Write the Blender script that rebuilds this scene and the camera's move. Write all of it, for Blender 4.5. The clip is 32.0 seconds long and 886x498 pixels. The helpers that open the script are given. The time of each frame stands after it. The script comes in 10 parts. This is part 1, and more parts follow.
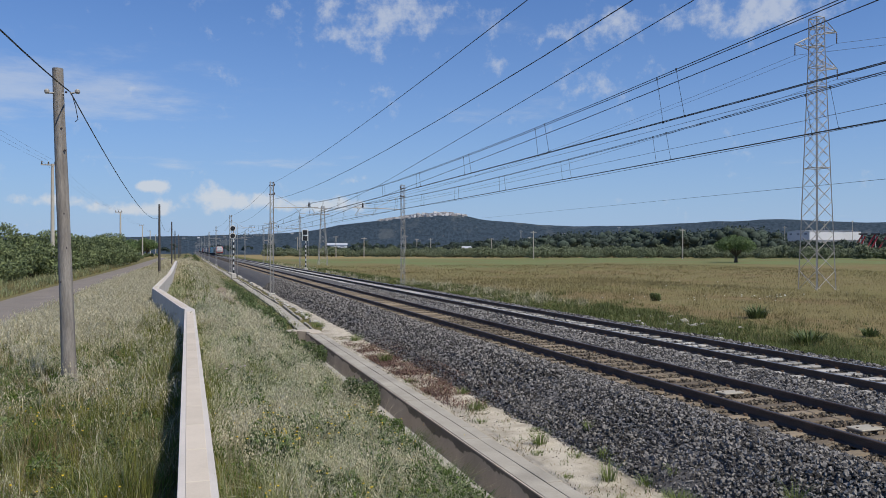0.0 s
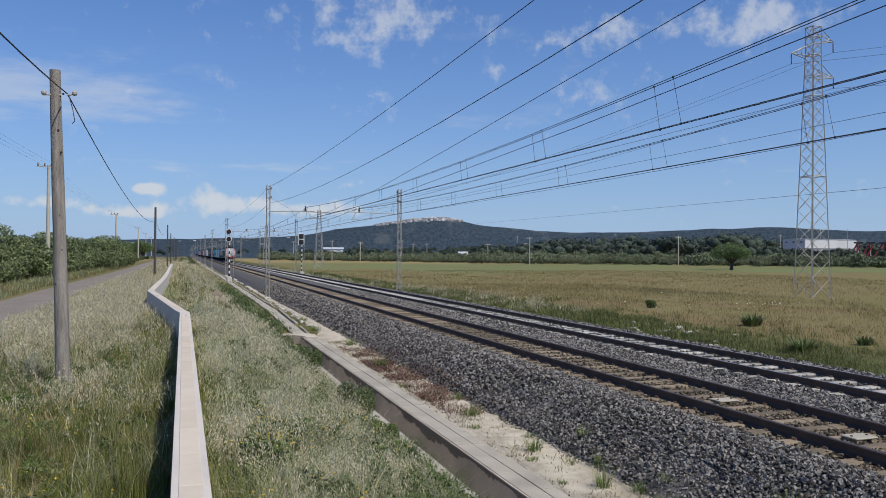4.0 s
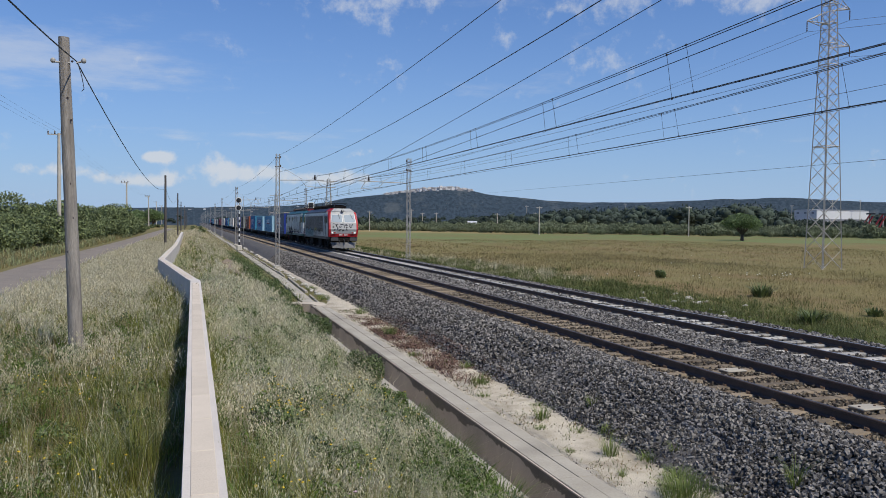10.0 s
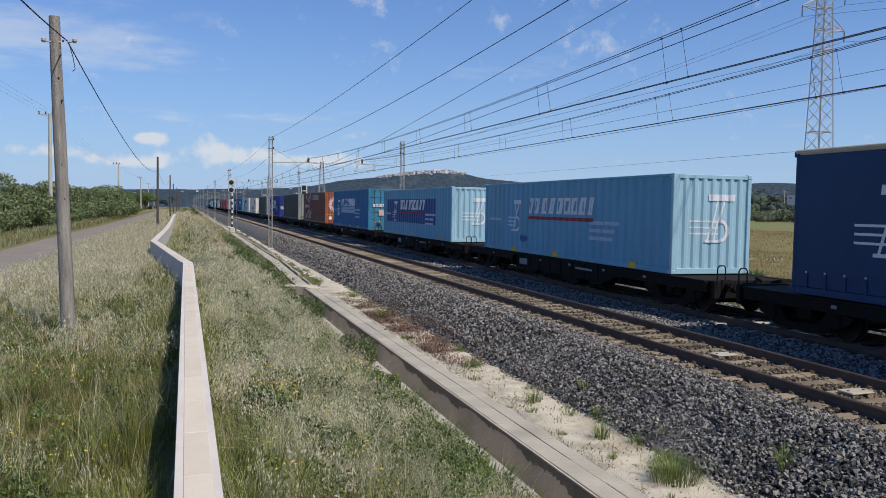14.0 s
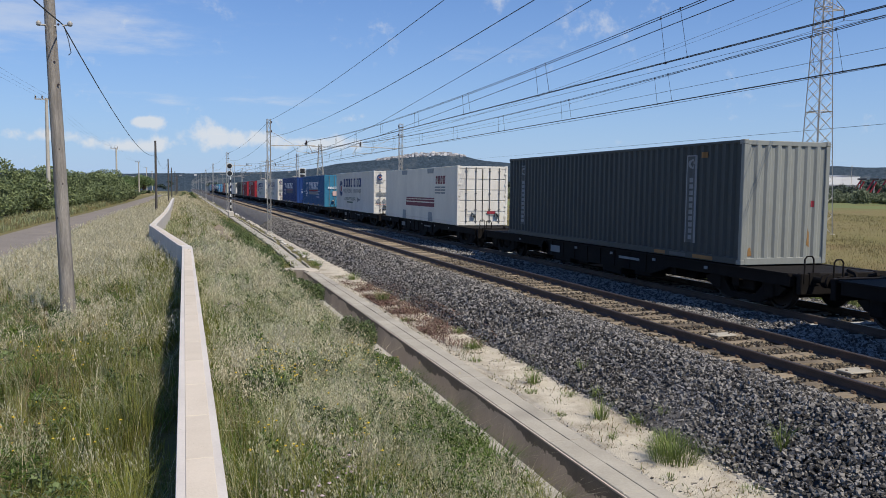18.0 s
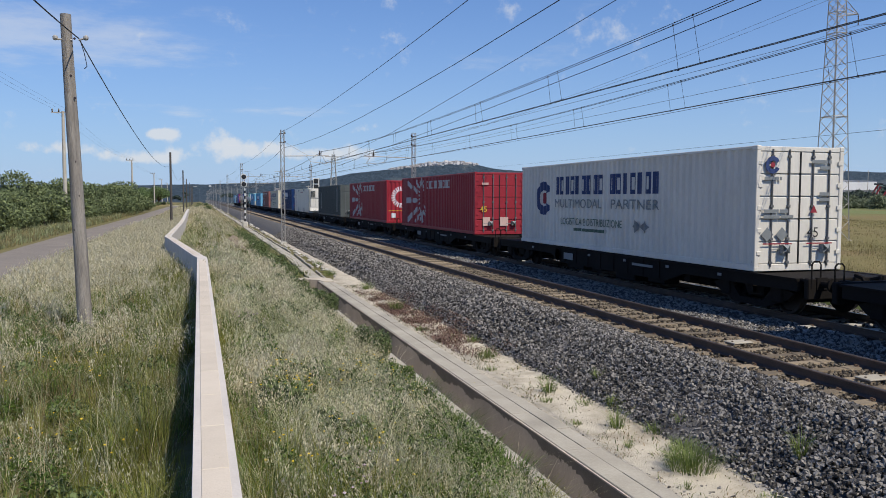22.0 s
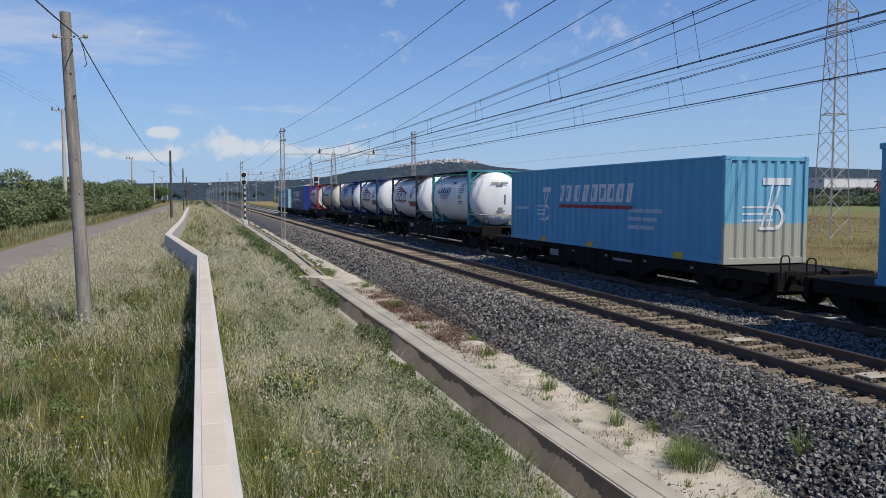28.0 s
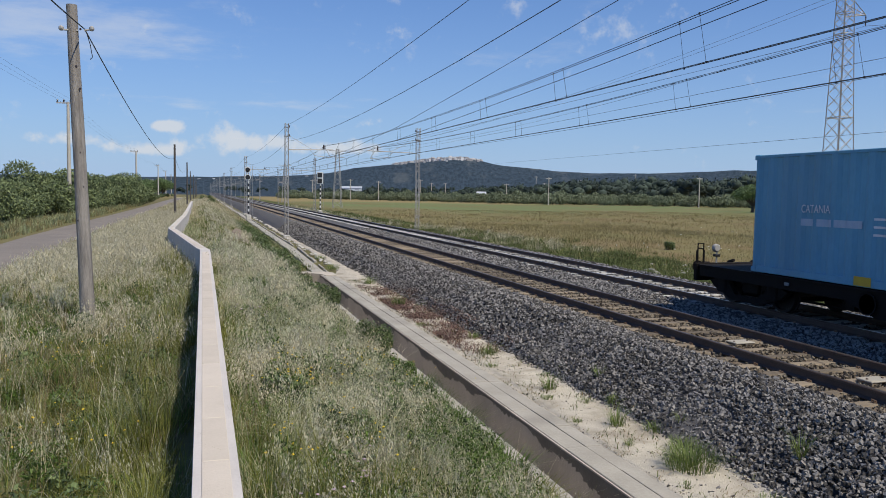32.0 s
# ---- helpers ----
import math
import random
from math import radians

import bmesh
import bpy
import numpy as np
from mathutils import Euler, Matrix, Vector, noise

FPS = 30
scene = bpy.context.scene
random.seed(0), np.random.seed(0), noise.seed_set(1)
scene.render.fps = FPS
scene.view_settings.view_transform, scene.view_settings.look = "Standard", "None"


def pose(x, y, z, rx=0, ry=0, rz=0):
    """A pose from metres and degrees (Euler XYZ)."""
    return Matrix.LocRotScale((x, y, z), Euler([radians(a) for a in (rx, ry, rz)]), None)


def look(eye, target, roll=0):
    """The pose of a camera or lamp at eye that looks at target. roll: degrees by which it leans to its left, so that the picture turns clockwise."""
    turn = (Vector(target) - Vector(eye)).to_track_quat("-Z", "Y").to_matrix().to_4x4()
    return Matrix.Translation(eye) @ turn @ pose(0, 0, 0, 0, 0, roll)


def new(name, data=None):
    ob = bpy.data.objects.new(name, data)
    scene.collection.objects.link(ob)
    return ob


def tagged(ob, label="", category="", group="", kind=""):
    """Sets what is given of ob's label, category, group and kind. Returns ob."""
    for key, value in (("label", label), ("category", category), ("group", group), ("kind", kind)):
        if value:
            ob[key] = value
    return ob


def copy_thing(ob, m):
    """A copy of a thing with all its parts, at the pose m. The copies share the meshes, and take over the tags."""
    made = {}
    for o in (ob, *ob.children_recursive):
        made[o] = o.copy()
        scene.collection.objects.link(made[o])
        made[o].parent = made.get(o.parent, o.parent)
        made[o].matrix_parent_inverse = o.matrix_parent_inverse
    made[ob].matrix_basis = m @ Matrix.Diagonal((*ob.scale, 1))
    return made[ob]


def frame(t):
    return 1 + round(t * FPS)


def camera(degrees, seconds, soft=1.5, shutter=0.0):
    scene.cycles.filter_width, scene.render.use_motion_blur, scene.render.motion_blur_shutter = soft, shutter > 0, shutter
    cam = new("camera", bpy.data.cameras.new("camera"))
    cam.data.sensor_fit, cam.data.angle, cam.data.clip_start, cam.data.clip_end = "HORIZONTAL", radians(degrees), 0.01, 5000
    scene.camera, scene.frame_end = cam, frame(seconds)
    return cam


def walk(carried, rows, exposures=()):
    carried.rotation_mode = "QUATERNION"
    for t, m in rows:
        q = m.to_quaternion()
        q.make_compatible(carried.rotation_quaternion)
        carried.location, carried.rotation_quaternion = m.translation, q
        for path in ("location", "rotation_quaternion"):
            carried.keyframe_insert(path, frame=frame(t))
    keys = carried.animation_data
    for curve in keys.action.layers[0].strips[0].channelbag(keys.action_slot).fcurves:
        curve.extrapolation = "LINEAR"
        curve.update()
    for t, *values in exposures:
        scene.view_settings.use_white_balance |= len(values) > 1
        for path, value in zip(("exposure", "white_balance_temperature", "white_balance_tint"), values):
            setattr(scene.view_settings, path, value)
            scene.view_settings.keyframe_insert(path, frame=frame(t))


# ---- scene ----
EYE = Vector((0.0, 0.0, 2.565))
cam = camera(58.38, 32.0, soft=0.9)
# seconds, turn to the right of the track's line, tilt up, lean (degrees)
PATH = [
    (0, 17.891, 0.03, -0.032), (0.5, 18.031, 0.089, -0.059), (1, 18.174, 0.158, 0.062), (1.5, 18.2, 0.16, 0.118),
    (2, 18.204, 0.176, 0.206), (2.5, 18.198, 0.242, 0.293), (3, 18.203, 0.351, 0.365), (3.5, 18.196, 0.43, 0.437),
    (5.5, 17.946, -0.103, 0.364), (6, 17.788, -0.39, 0.347), (6.5, 17.662, -0.625, 0.376), (7, 17.51, -0.712, 0.46),
    (7.5, 17.344, -0.751, 0.485), (8, 17.305, -0.831, 0.546), (8.5, 17.306, -1.077, 0.54), (9, 17.298, -1.435, 0.622),
    (9.5, 17.368, -1.694, 0.643), (10, 17.513, -1.815, 0.675), (10.5, 17.64, -1.863, 0.762), (11, 17.798, -1.885, 0.809),
    (11.5, 17.929, -1.997, 0.881), (12, 18.012, -2.288, 0.855), (12.5, 17.984, -2.54, 0.91), (13, 17.899, -2.786, 0.879),
    (13.5, 17.917, -2.941, 0.863), (14, 18.018, -3.012, 0.984), (14.5, 18.071, -3.102, 1.044), (16.5, 18.482, -4.083, 0.723),
    (17, 18.338, -4.231, 0.694), (17.5, 18.205, -4.266, 0.615), (18, 18.097, -4.277, 0.631), (18.5, 17.982, -4.35, 0.572),
    (19, 17.88, -4.342, 0.445), (19.5, 17.716, -4.238, 0.277), (20, 17.564, -4.08, 0.18), (20.5, 17.426, -3.911, 0.159),
    (21, 17.332, -3.775, 0.12), (21.5, 17.217, -3.649, 0.121), (22, 17.106, -3.648, 0.127), (22.5, 17.052, -3.699, 0.189),
    (23, 16.978, -3.736, 0.141), (23.5, 16.958, -3.737, 0.231), (24, 16.928, -3.766, 0.278), (24.5, 16.901, -3.81, 0.363),
    (25, 16.844, -3.86, 0.36), (25.5, 16.831, -3.849, 0.32), (27.5, 17.087, -3.776, 0.22), (28, 17.1, -3.8, 0.071),
    (28.5, 17.24, -3.897, 0.15), (29, 17.379, -3.954, 0.346), (29.5, 17.376, -4.042, 0.532), (30, 17.298, -4.122, 0.574),
    (30.5, 17.2, -4.072, 0.596), (31, 17.088, -3.962, 0.658), (31.5, 17.029, -3.954, 0.801), (32, 16.905, -3.959, 0.915),
]

def aim(turn, tilt):
    a, b = radians(turn), radians(tilt)
    return EYE + 10 * Vector((math.sin(a) * math.cos(b), math.cos(a) * math.cos(b), math.sin(b)))


walk(cam, [(t, look(EYE, aim(turn, tilt), lean)) for t, turn, tilt, lean in PATH], exposures=[(0.0, -0.02, 6450, 9), (9.5, 0.0, 6450, 9), (13.0, 0.1, 6500, 9), (17.0, 0.17, 6620, 9), (22.0, 0.15, 6600, 9), (25.0, 0.1, 6580, 9), (32.0, 0.06, 6500, 9)])

# ---- daylight: sun high, behind the camera and to its right ----
SUN = Vector((0.40, -0.62, 1.0)).normalized()


def make_world():
    w = bpy.data.worlds.new("sky")
    scene.world = w
    w.use_nodes = True
    nt = w.node_tree
    nt.nodes.clear()
    N, L = nt.nodes.new, nt.links.new
    out, bg = N("ShaderNodeOutputWorld"), N("ShaderNodeBackground")
    sky = N("ShaderNodeTexSky")
    sky.sky_type = "NISHITA"
    sky.sun_disc = False
    sky.sun_elevation = math.asin(SUN.z)
    sky.sun_rotation = math.atan2(SUN.x, SUN.y)
    sky.altitude = 100
    sky.air_density, sky.dust_density, sky.ozone_density = 1.15, 0.05, 4.5
    tc = N("ShaderNodeTexCoord")
    sep = N("ShaderNodeSeparateXYZ")
    L(tc.outputs["Generated"], sep.inputs[0])

    def math_node(op, a, b=None, clamp=False):
        n = N("ShaderNodeMath")
        n.operation, n.use_clamp = op, clamp
        for i, v in enumerate((a, b)):
            if v is None:
                continue
            if isinstance(v, (int, float)):
                n.inputs[i].default_value = v
            else:
                L(v, n.inputs[i])
        return n.outputs[0]

    # cloud layer on a high plane: direction divided by its height
    zz = math_node("ADD", math_node("MAXIMUM", sep.outputs[2], 0.0), 0.06)
    u, v = math_node("DIVIDE", sep.outputs[0], zz), math_node("DIVIDE", sep.outputs[1], zz)
    comb = N("ShaderNodeCombineXYZ")
    L(u, comb.inputs[0])
    L(v, comb.inputs[1])

    def noise_node(vec, scale, detail, rough, w=0.0):
        n = N("ShaderNodeTexNoise")
        n.noise_dimensions = "4D"
        n.inputs["Scale"].default_value, n.inputs["Detail"].default_value = scale, detail
        n.inputs["Roughness"].default_value, n.inputs["W"].default_value = rough, w
        L(vec, n.inputs["Vector"])
        return n.outputs["Fac"]

    def ramp(x, lo, hi):
        n = N("ShaderNodeMapRange")
        n.interpolation_type = "SMOOTHSTEP"
        L(x, n.inputs["Value"])
        n.inputs["From Min"].default_value, n.inputs["From Max"].default_value = lo, hi
        return n.outputs[0]

    def bank(turn, tilt, wide, high, power):
        # a cloud bank round one heading
        a, b = radians(turn), radians(tilt)
        d = Vector((math.sin(a) * math.cos(b), math.cos(a) * math.cos(b), math.sin(b)))
        r = Vector((math.cos(a), -math.sin(a), 0))
        up = r.cross(d)
        vs = []
        for axis, size in ((r, wide), (up, high)):
            n = N("ShaderNodeVectorMath")
            n.operation = "DOT_PRODUCT"
            L(tc.outputs["Generated"], n.inputs[0])
            n.inputs[1].default_value = axis / math.tan(radians(size))
            vs.append(math_node("POWER", math_node("ABSOLUTE", n.outputs["Value"]), 2.0))
        f = N("ShaderNodeVectorMath")
        f.operation = "DOT_PRODUCT"
        L(tc.outputs["Generated"], f.inputs[0])
        f.inputs[1].default_value = d
        ahead = math_node("GREATER_THAN", f.outputs["Value"], 0.0)
        e = math_node("POWER", 2.718, math_node("MULTIPLY", math_node("ADD", vs[0], vs[1]), -1.0))
        return math_node("MULTIPLY", math_node("MULTIPLY", e, ahead), power)

    wisps = noise_node(comb.outputs[0], 2.3, 7, 0.62, 3.1)
    puffs = noise_node(tc.outputs["Generated"], 21.0, 8, 0.6, 1.7)
    broken = noise_node(tc.outputs["Generated"], 30.0, 8, 0.62, 5.2)

    def banks(rows):
        total = None
        for b in rows:
            n = bank(*b)
            total = n if total is None else math_node("ADD", total, n)
        return total

    high = banks(((13.0, 16.2, 7.0, 2.2, 0.27), (28.8, 11.3, 3.2, 1.6, 0.22), (27.0, 15.0, 2.5, 1.2, 0.2), (34.0, 15.6, 6.0, 1.3, 0.22), (41.5, 16.2, 3.5, 2.0, 0.25), (13.5, 10.8, 3.5, 1.6, 0.12), (22.0, 13.0, 1.2, 0.8, 0.2), (2.0, 12.0, 3.0, 0.7, 0.13)))
    veil = banks(((-8.5, 10.6, 8.5, 2.2, 0.40), (24.0, 9.5, 5.0, 1.3, 0.12), (4.0, 6.0, 12.0, 0.6, 0.18)))
    thin = math_node("ADD", math_node("MULTIPLY", ramp(math_node("ADD", broken, high), 0.60, 0.86), 0.75), math_node("MULTIPLY", ramp(math_node("ADD", wisps, veil), 0.58, 0.98), 0.55), clamp=True)
    low = banks(((2.8, 3.4, 5.4, 1.0, 0.31), (-2.4, 4.3, 1.3, 0.42, 0.36), (-9, 3.2, 5.0, 0.7, 0.3), (10.0, 3.2, 5.0, 0.6, 0.2), (-3.5, 2.6, 2.5, 0.5, 0.3), (13, 5.0, 6.0, 0.5, 0.1)))
    thick = ramp(math_node("ADD", puffs, low), 0.70, 0.86)
    mask = math_node("ADD", math_node("MULTIPLY", thin, 0.8), math_node("MULTIPLY", thick, 0.8), clamp=True)
    mix = N("ShaderNodeMixRGB")
    L(mask, mix.inputs["Fac"])
    # clear dry air: deeper blue overhead, pale blue-white towards the horizon
    tint = N("ShaderNodeMixRGB")
    tint.blend_type = "MULTIPLY"
    tint.inputs["Fac"].default_value = 1.0
    L(sky.outputs["Color"], tint.inputs["Color1"])
    tint.inputs["Color2"].default_value = (0.50, 0.80, 1.26, 1)
    haze = N("ShaderNodeMixRGB")
    L(math_node("POWER", 2.718, math_node("MULTIPLY", math_node("MAXIMUM", sep.outputs[2], 0.0), -6.5)), haze.inputs["Fac"])
    L(tint.outputs[0], haze.inputs["Color1"])
    haze.inputs["Color2"].default_value = (4.3, 5.8, 8.3, 1)
    L(haze.outputs[0], mix.inputs["Color1"])
    mix.inputs["Color2"].default_value = (7.4, 7.7, 8.2, 1)
    L(mix.outputs[0], bg.inputs["Color"])
    bg.inputs["Strength"].default_value = 0.086
    L(bg.outputs[0], out.inputs["Surface"])


make_world()
sun = bpy.data.lights.new("sun", "SUN")
sun.energy, sun.angle, sun.color = 4.3, radians(0.53), (1.0, 0.93, 0.81)
new("sun", sun).matrix_world = look(SUN * 100, (0, 0, 0))

# ---- materials ----
def mat(name, c1, c2=None, rough=0.8, scale=4.0, fine=40.0, bump=0.15, metal=0.0, spread=0.0, island=0.0, object_space=False, dirt=None, dirt_amount=0.0, stretch=(1, 1, 1), translucent=0.0):
    """Two-scale noise between two colours, with a little relief; spread varies it by object, island by piece."""
    m = bpy.data.materials.new(name)
    m.use_nodes = True
    nt = m.node_tree
    nt.nodes.clear()
    N, L = nt.nodes.new, nt.links.new
    out, bs = N("ShaderNodeOutputMaterial"), N("ShaderNodeBsdfPrincipled")
    L(bs.outputs[0], out.inputs[0])
    bs.inputs["Roughness"].default_value, bs.inputs["Metallic"].default_value = rough, metal
    c2 = c2 or tuple(x * 0.75 for x in c1)
    tc = N("ShaderNodeTexCoord")
    mp = N("ShaderNodeMapping")
    mp.inputs["Scale"].default_value = stretch
    geo = N("ShaderNodeNewGeometry")
    L(tc.outputs["Object"] if object_space else geo.outputs["Position"], mp.inputs["Vector"])

    def noise_node(s, d):
        n = N("ShaderNodeTexNoise")
        n.inputs["Scale"].default_value, n.inputs["Detail"].default_value = s, d
        L(mp.outputs[0], n.inputs["Vector"])
        return n.outputs["Fac"]

    a, b = noise_node(scale, 4), noise_node(fine, 3)
    add = N("ShaderNodeMath")
    add.operation = "MULTIPLY_ADD"
    L(a, add.inputs[0])
    add.inputs[1].default_value = 0.65
    h = N("ShaderNodeMath")
    h.operation = "MULTIPLY"
    L(b, h.inputs[0])
    h.inputs[1].default_value = 0.35
    L(h.outputs[0], add.inputs[2])
    fac = add.outputs[0]
    for amount, socket in ((spread, "obj"), (island, "isl")):
        if amount:
            src = N("ShaderNodeObjectInfo").outputs["Random"] if socket == "obj" else geo.outputs["Random Per Island"]
            n = N("ShaderNodeMath")
            n.operation = "MULTIPLY_ADD"
            sub = N("ShaderNodeMath")
            sub.operation = "SUBTRACT"
            L(src, sub.inputs[0])
            sub.inputs[1].default_value = 0.5
            L(sub.outputs[0], n.inputs[0])
            n.inputs[1].default_value = amount
            L(fac, n.inputs[2])
            fac = n.outputs[0]
    rp = N("ShaderNodeMapRange")
    L(fac, rp.inputs["Value"])
    rp.inputs["From Min"].default_value, rp.inputs["From Max"].default_value = 0.3, 0.7
    mx = N("ShaderNodeMixRGB")
    L(rp.outputs[0], mx.inputs["Fac"])
    mx.inputs["Color1"].default_value, mx.inputs["Color2"].default_value = (*c2, 1), (*c1, 1)
    col = mx.outputs[0]
    if dirt:
        dn = noise_node(scale * 0.45, 6)
        dr = N("ShaderNodeMapRange")
        L(dn, dr.inputs["Value"])
        dr.inputs["From Min"].default_value, dr.inputs["From Max"].default_value = 0.5, 0.75
        dr.inputs["To Max"].default_value = dirt_amount
        dm = N("ShaderNodeMixRGB")
        L(dr.outputs[0], dm.inputs["Fac"])
        L(col, dm.inputs["Color1"])
        dm.inputs["Color2"].default_value = (*dirt, 1)
        col = dm.outputs[0]
    L(col, bs.inputs["Base Color"])
    if bump:
        bp = N("ShaderNodeBump")
        bp.inputs["Strength"].default_value, bp.inputs["Distance"].default_value = bump, 0.02
        L(b, bp.inputs["Height"])
        L(bp.outputs[0], bs.inputs["Normal"])
    if translucent:
        tl, ms = N("ShaderNodeBsdfTranslucent"), N("ShaderNodeMixShader")
        L(col, tl.inputs["Color"])
        ms.inputs[0].default_value = translucent
        L(bs.outputs[0], ms.inputs[1])
        L(tl.outputs[0], ms.inputs[2])
        L(ms.outputs[0], out.inputs[0])
    return m


def glow(name, c, power):
    m = bpy.data.materials.new(name)
    m.use_nodes = True
    bs = m.node_tree.nodes["Principled BSDF"]
    bs.inputs["Base Color"].default_value = (*c, 1)
    bs.inputs["Emission Color"].default_value, bs.inputs["Emission Strength"].default_value = (*c, 1), power
    return m


def glassy(name, c, rough=0.08):
    m = bpy.data.materials.new(name)
    m.use_nodes = True
    bs = m.node_tree.nodes["Principled BSDF"]
    bs.inputs["Base Color"].default_value = (*c, 1)
    bs.inputs["Roughness"].default_value = rough
    bs.inputs["Specular IOR Level"].default_value = 0.8
    return m


# ---- mesh tools ----
class Shape:
    """Collects corners and faces of one part."""

    def __init__(self):
        self.v, self.f = [], []

    def add(self, verts, faces):
        n = len(self.v)
        self.v.extend(tuple(p) for p in verts)
        self.f.extend(tuple(n + i for i in f) for f in faces)
        return self

    def box(self, x0, x1, y0, y1, z0, z1, bev=0.0):
        if not bev:
            v = [(x, y, z) for z in (z0, z1) for y in (y0, y1) for x in (x0, x1)]
            return self.add(v, [(0, 2, 3, 1), (4, 5, 7, 6), (0, 1, 5, 4), (2, 6, 7, 3), (0, 4, 6, 2), (1, 3, 7, 5)])
        b = min(bev, 0.45 * min(x1 - x0, y1 - y0, z1 - z0))
        v, f = [], []
        rings = [(z0, b), (z0 + b, 0), (z1 - b, 0), (z1, b)]
        for z, i in rings:
            a0, a1, c0, c1 = x0 + i, x1 - i, y0 + i, y1 - i
            k = b if i == 0 else b * 0.4
            v += [(a0 + k, c0, z), (a1 - k, c0, z), (a1, c0 + k, z), (a1, c1 - k, z), (a1 - k, c1, z), (a0 + k, c1, z), (a0, c1 - k, z), (a0, c0 + k, z)]
        for r in range(3):
            for i in range(8):
                j = (i + 1) % 8
                f.append((r * 8 + i, r * 8 + j, r * 8 + 8 + j, r * 8 + 8 + i))
        f += [tuple(range(7, -1, -1)), tuple(range(24, 32))]
        return self.add(v, f)

    def tube(self, p, q, r, n=8, r2=None, caps=True):
        p, q = Vector(p), Vector(q)
        r2 = r if r2 is None else r2
        d = (q - p).normalized()
        a = d.orthogonal().normalized()
        b = d.cross(a)
        v = []
        for c, rr in ((p, r), (q, r2)):
            for i in range(n):
                t = 2 * math.pi * (i + 0.5) / n
                v.append(c + (a * math.cos(t) + b * math.sin(t)) * rr)
        f = [(i, (i + 1) % n, n + (i + 1) % n, n + i) for i in range(n)]
        if caps:
            f += [tuple(range(n - 1, -1, -1)), tuple(range(n, 2 * n))]
        return self.add(v, f)

    def path(self, pts, r, n=6):
        pts = [Vector(p) for p in pts]
        dirs = [(b - a).normalized() for a, b in zip(pts, pts[1:])]
        ref = dirs[0].orthogonal().normalized()
        v = []
        for i, p in enumerate(pts):
            a, b = dirs[max(i - 1, 0)], dirs[min(i, len(dirs) - 1)]
            d = (a + b).normalized() if (a + b).length > 0.2 else b
            ref = (ref - d * ref.dot(d)).normalized()
            side = d.cross(ref)
            for k in range(n):
                t = 2 * math.pi * (k + 0.5) / n
                v.append(p + (ref * math.cos(t) + side * math.sin(t)) * r)
        f = []
        for j in range(len(pts) - 1):
            for k in range(n):
                m = (k + 1) % n
                f.append((j * n + k, j * n + m, j * n + n + m, j * n + n + k))
        e = (len(pts) - 1) * n
        f += [tuple(range(n - 1, -1, -1)), tuple(range(e, e + n))]
        return self.add(v, f)

    def lathe(self, profile, axis, n=24, base=(0, 0, 0)):
        """profile: (along, radius) pairs round the axis 'x', 'y' or 'z' through base."""
        v = []
        for h, r in profile:
            for i in range(n):
                t = 2 * math.pi * i / n
                c, s = r * math.cos(t), r * math.sin(t)
                p = {"x": (h, c, s), "y": (s, h, c), "z": (c, s, h)}[axis]
                v.append((p[0] + base[0], p[1] + base[1], p[2] + base[2]))
        f = []
        for k in range(len(profile) - 1):
            for i in range(n):
                j = (i + 1) % n
                f.append((k * n + i, k * n + j, k * n + n + j, k * n + n + i))
        f.append(tuple(range(n - 1, -1, -1)))
        m = (len(profile) - 1) * n
        f.append(tuple(range(m, m + n)))
        return self.add(v, f)

    def prism(self, poly, axis, a, b):
        """A flat outline pushed along an axis from a to b; the outline lies in the other two axes, in their order."""
        n = len(poly)
        v = []
        for h in (a, b):
            for p, q in poly:
                v.append({"x": (h, p, q), "y": (p, h, q), "z": (p, q, h)}[axis])
        f = [(i, (i + 1) % n, n + (i + 1) % n, n + i) for i in range(n)]
        f += [tuple(range(n - 1, -1, -1)), tuple(range(n, 2 * n))]
        return self.add(v, f)

    def sweep(self, section, ys, closed=True):
        """A section in x and z carried along y."""
        n = len(section)
        v = [(x, y, z) for y in ys for x, z in section]
        f = []
        for k in range(len(ys) - 1):
            for i in range(n if closed else n - 1):
                j = (i + 1) % n
                f.append((k * n + i, k * n + j, k * n + n + j, k * n + n + i))
        if closed:
            f += [tuple(range(n - 1, -1, -1)), tuple(range((len(ys) - 1) * n, len(ys) * n))]
        return self.add(v, f)

    def mesh(self, name, material, smooth=False, even=True):
        me = bpy.data.meshes.new(name)
        me.from_pydata(self.v, [], self.f)
        if even:
            bm = bmesh.new()
            bm.from_mesh(me)
            bmesh.ops.recalc_face_normals(bm, faces=bm.faces)
            bm.to_mesh(me)
            bm.free()
        for m in material if isinstance(material, (list, tuple)) else [material]:
            me.materials.append(m)
        if smooth:
            me.polygons.foreach_set("use_smooth", [True] * len(me.polygons))
            me.set_sharp_from_angle(angle=radians(35))
        return me


JOINED = {"hinge", "end_plate", "name_block", "second_name_block", "small_print", "side_print", "end_print", "haulier_mark", "upright_print", "sunburst", "end_mark", "fork_pocket_mark", "strap", "number_bar", "end_name_block", "black_scrawl", "thin_scrawl", "end_scrawl", "crimson_mark", "red_mark", "end_scrawl"}


def part(name, shape, material, parent=None, label="", smooth=False, at=None):
    me = shape if isinstance(shape, bpy.types.Mesh) else shape.mesh(name, material, smooth)
    ob = new(name, me)
    if parent is not None:
        ob.parent = parent
    if at is not None:
        ob.matrix_basis = at
    if label:
        ob["label"] = label
    if name in JOINED:
        ob["kind"] = "stuff"
    return ob


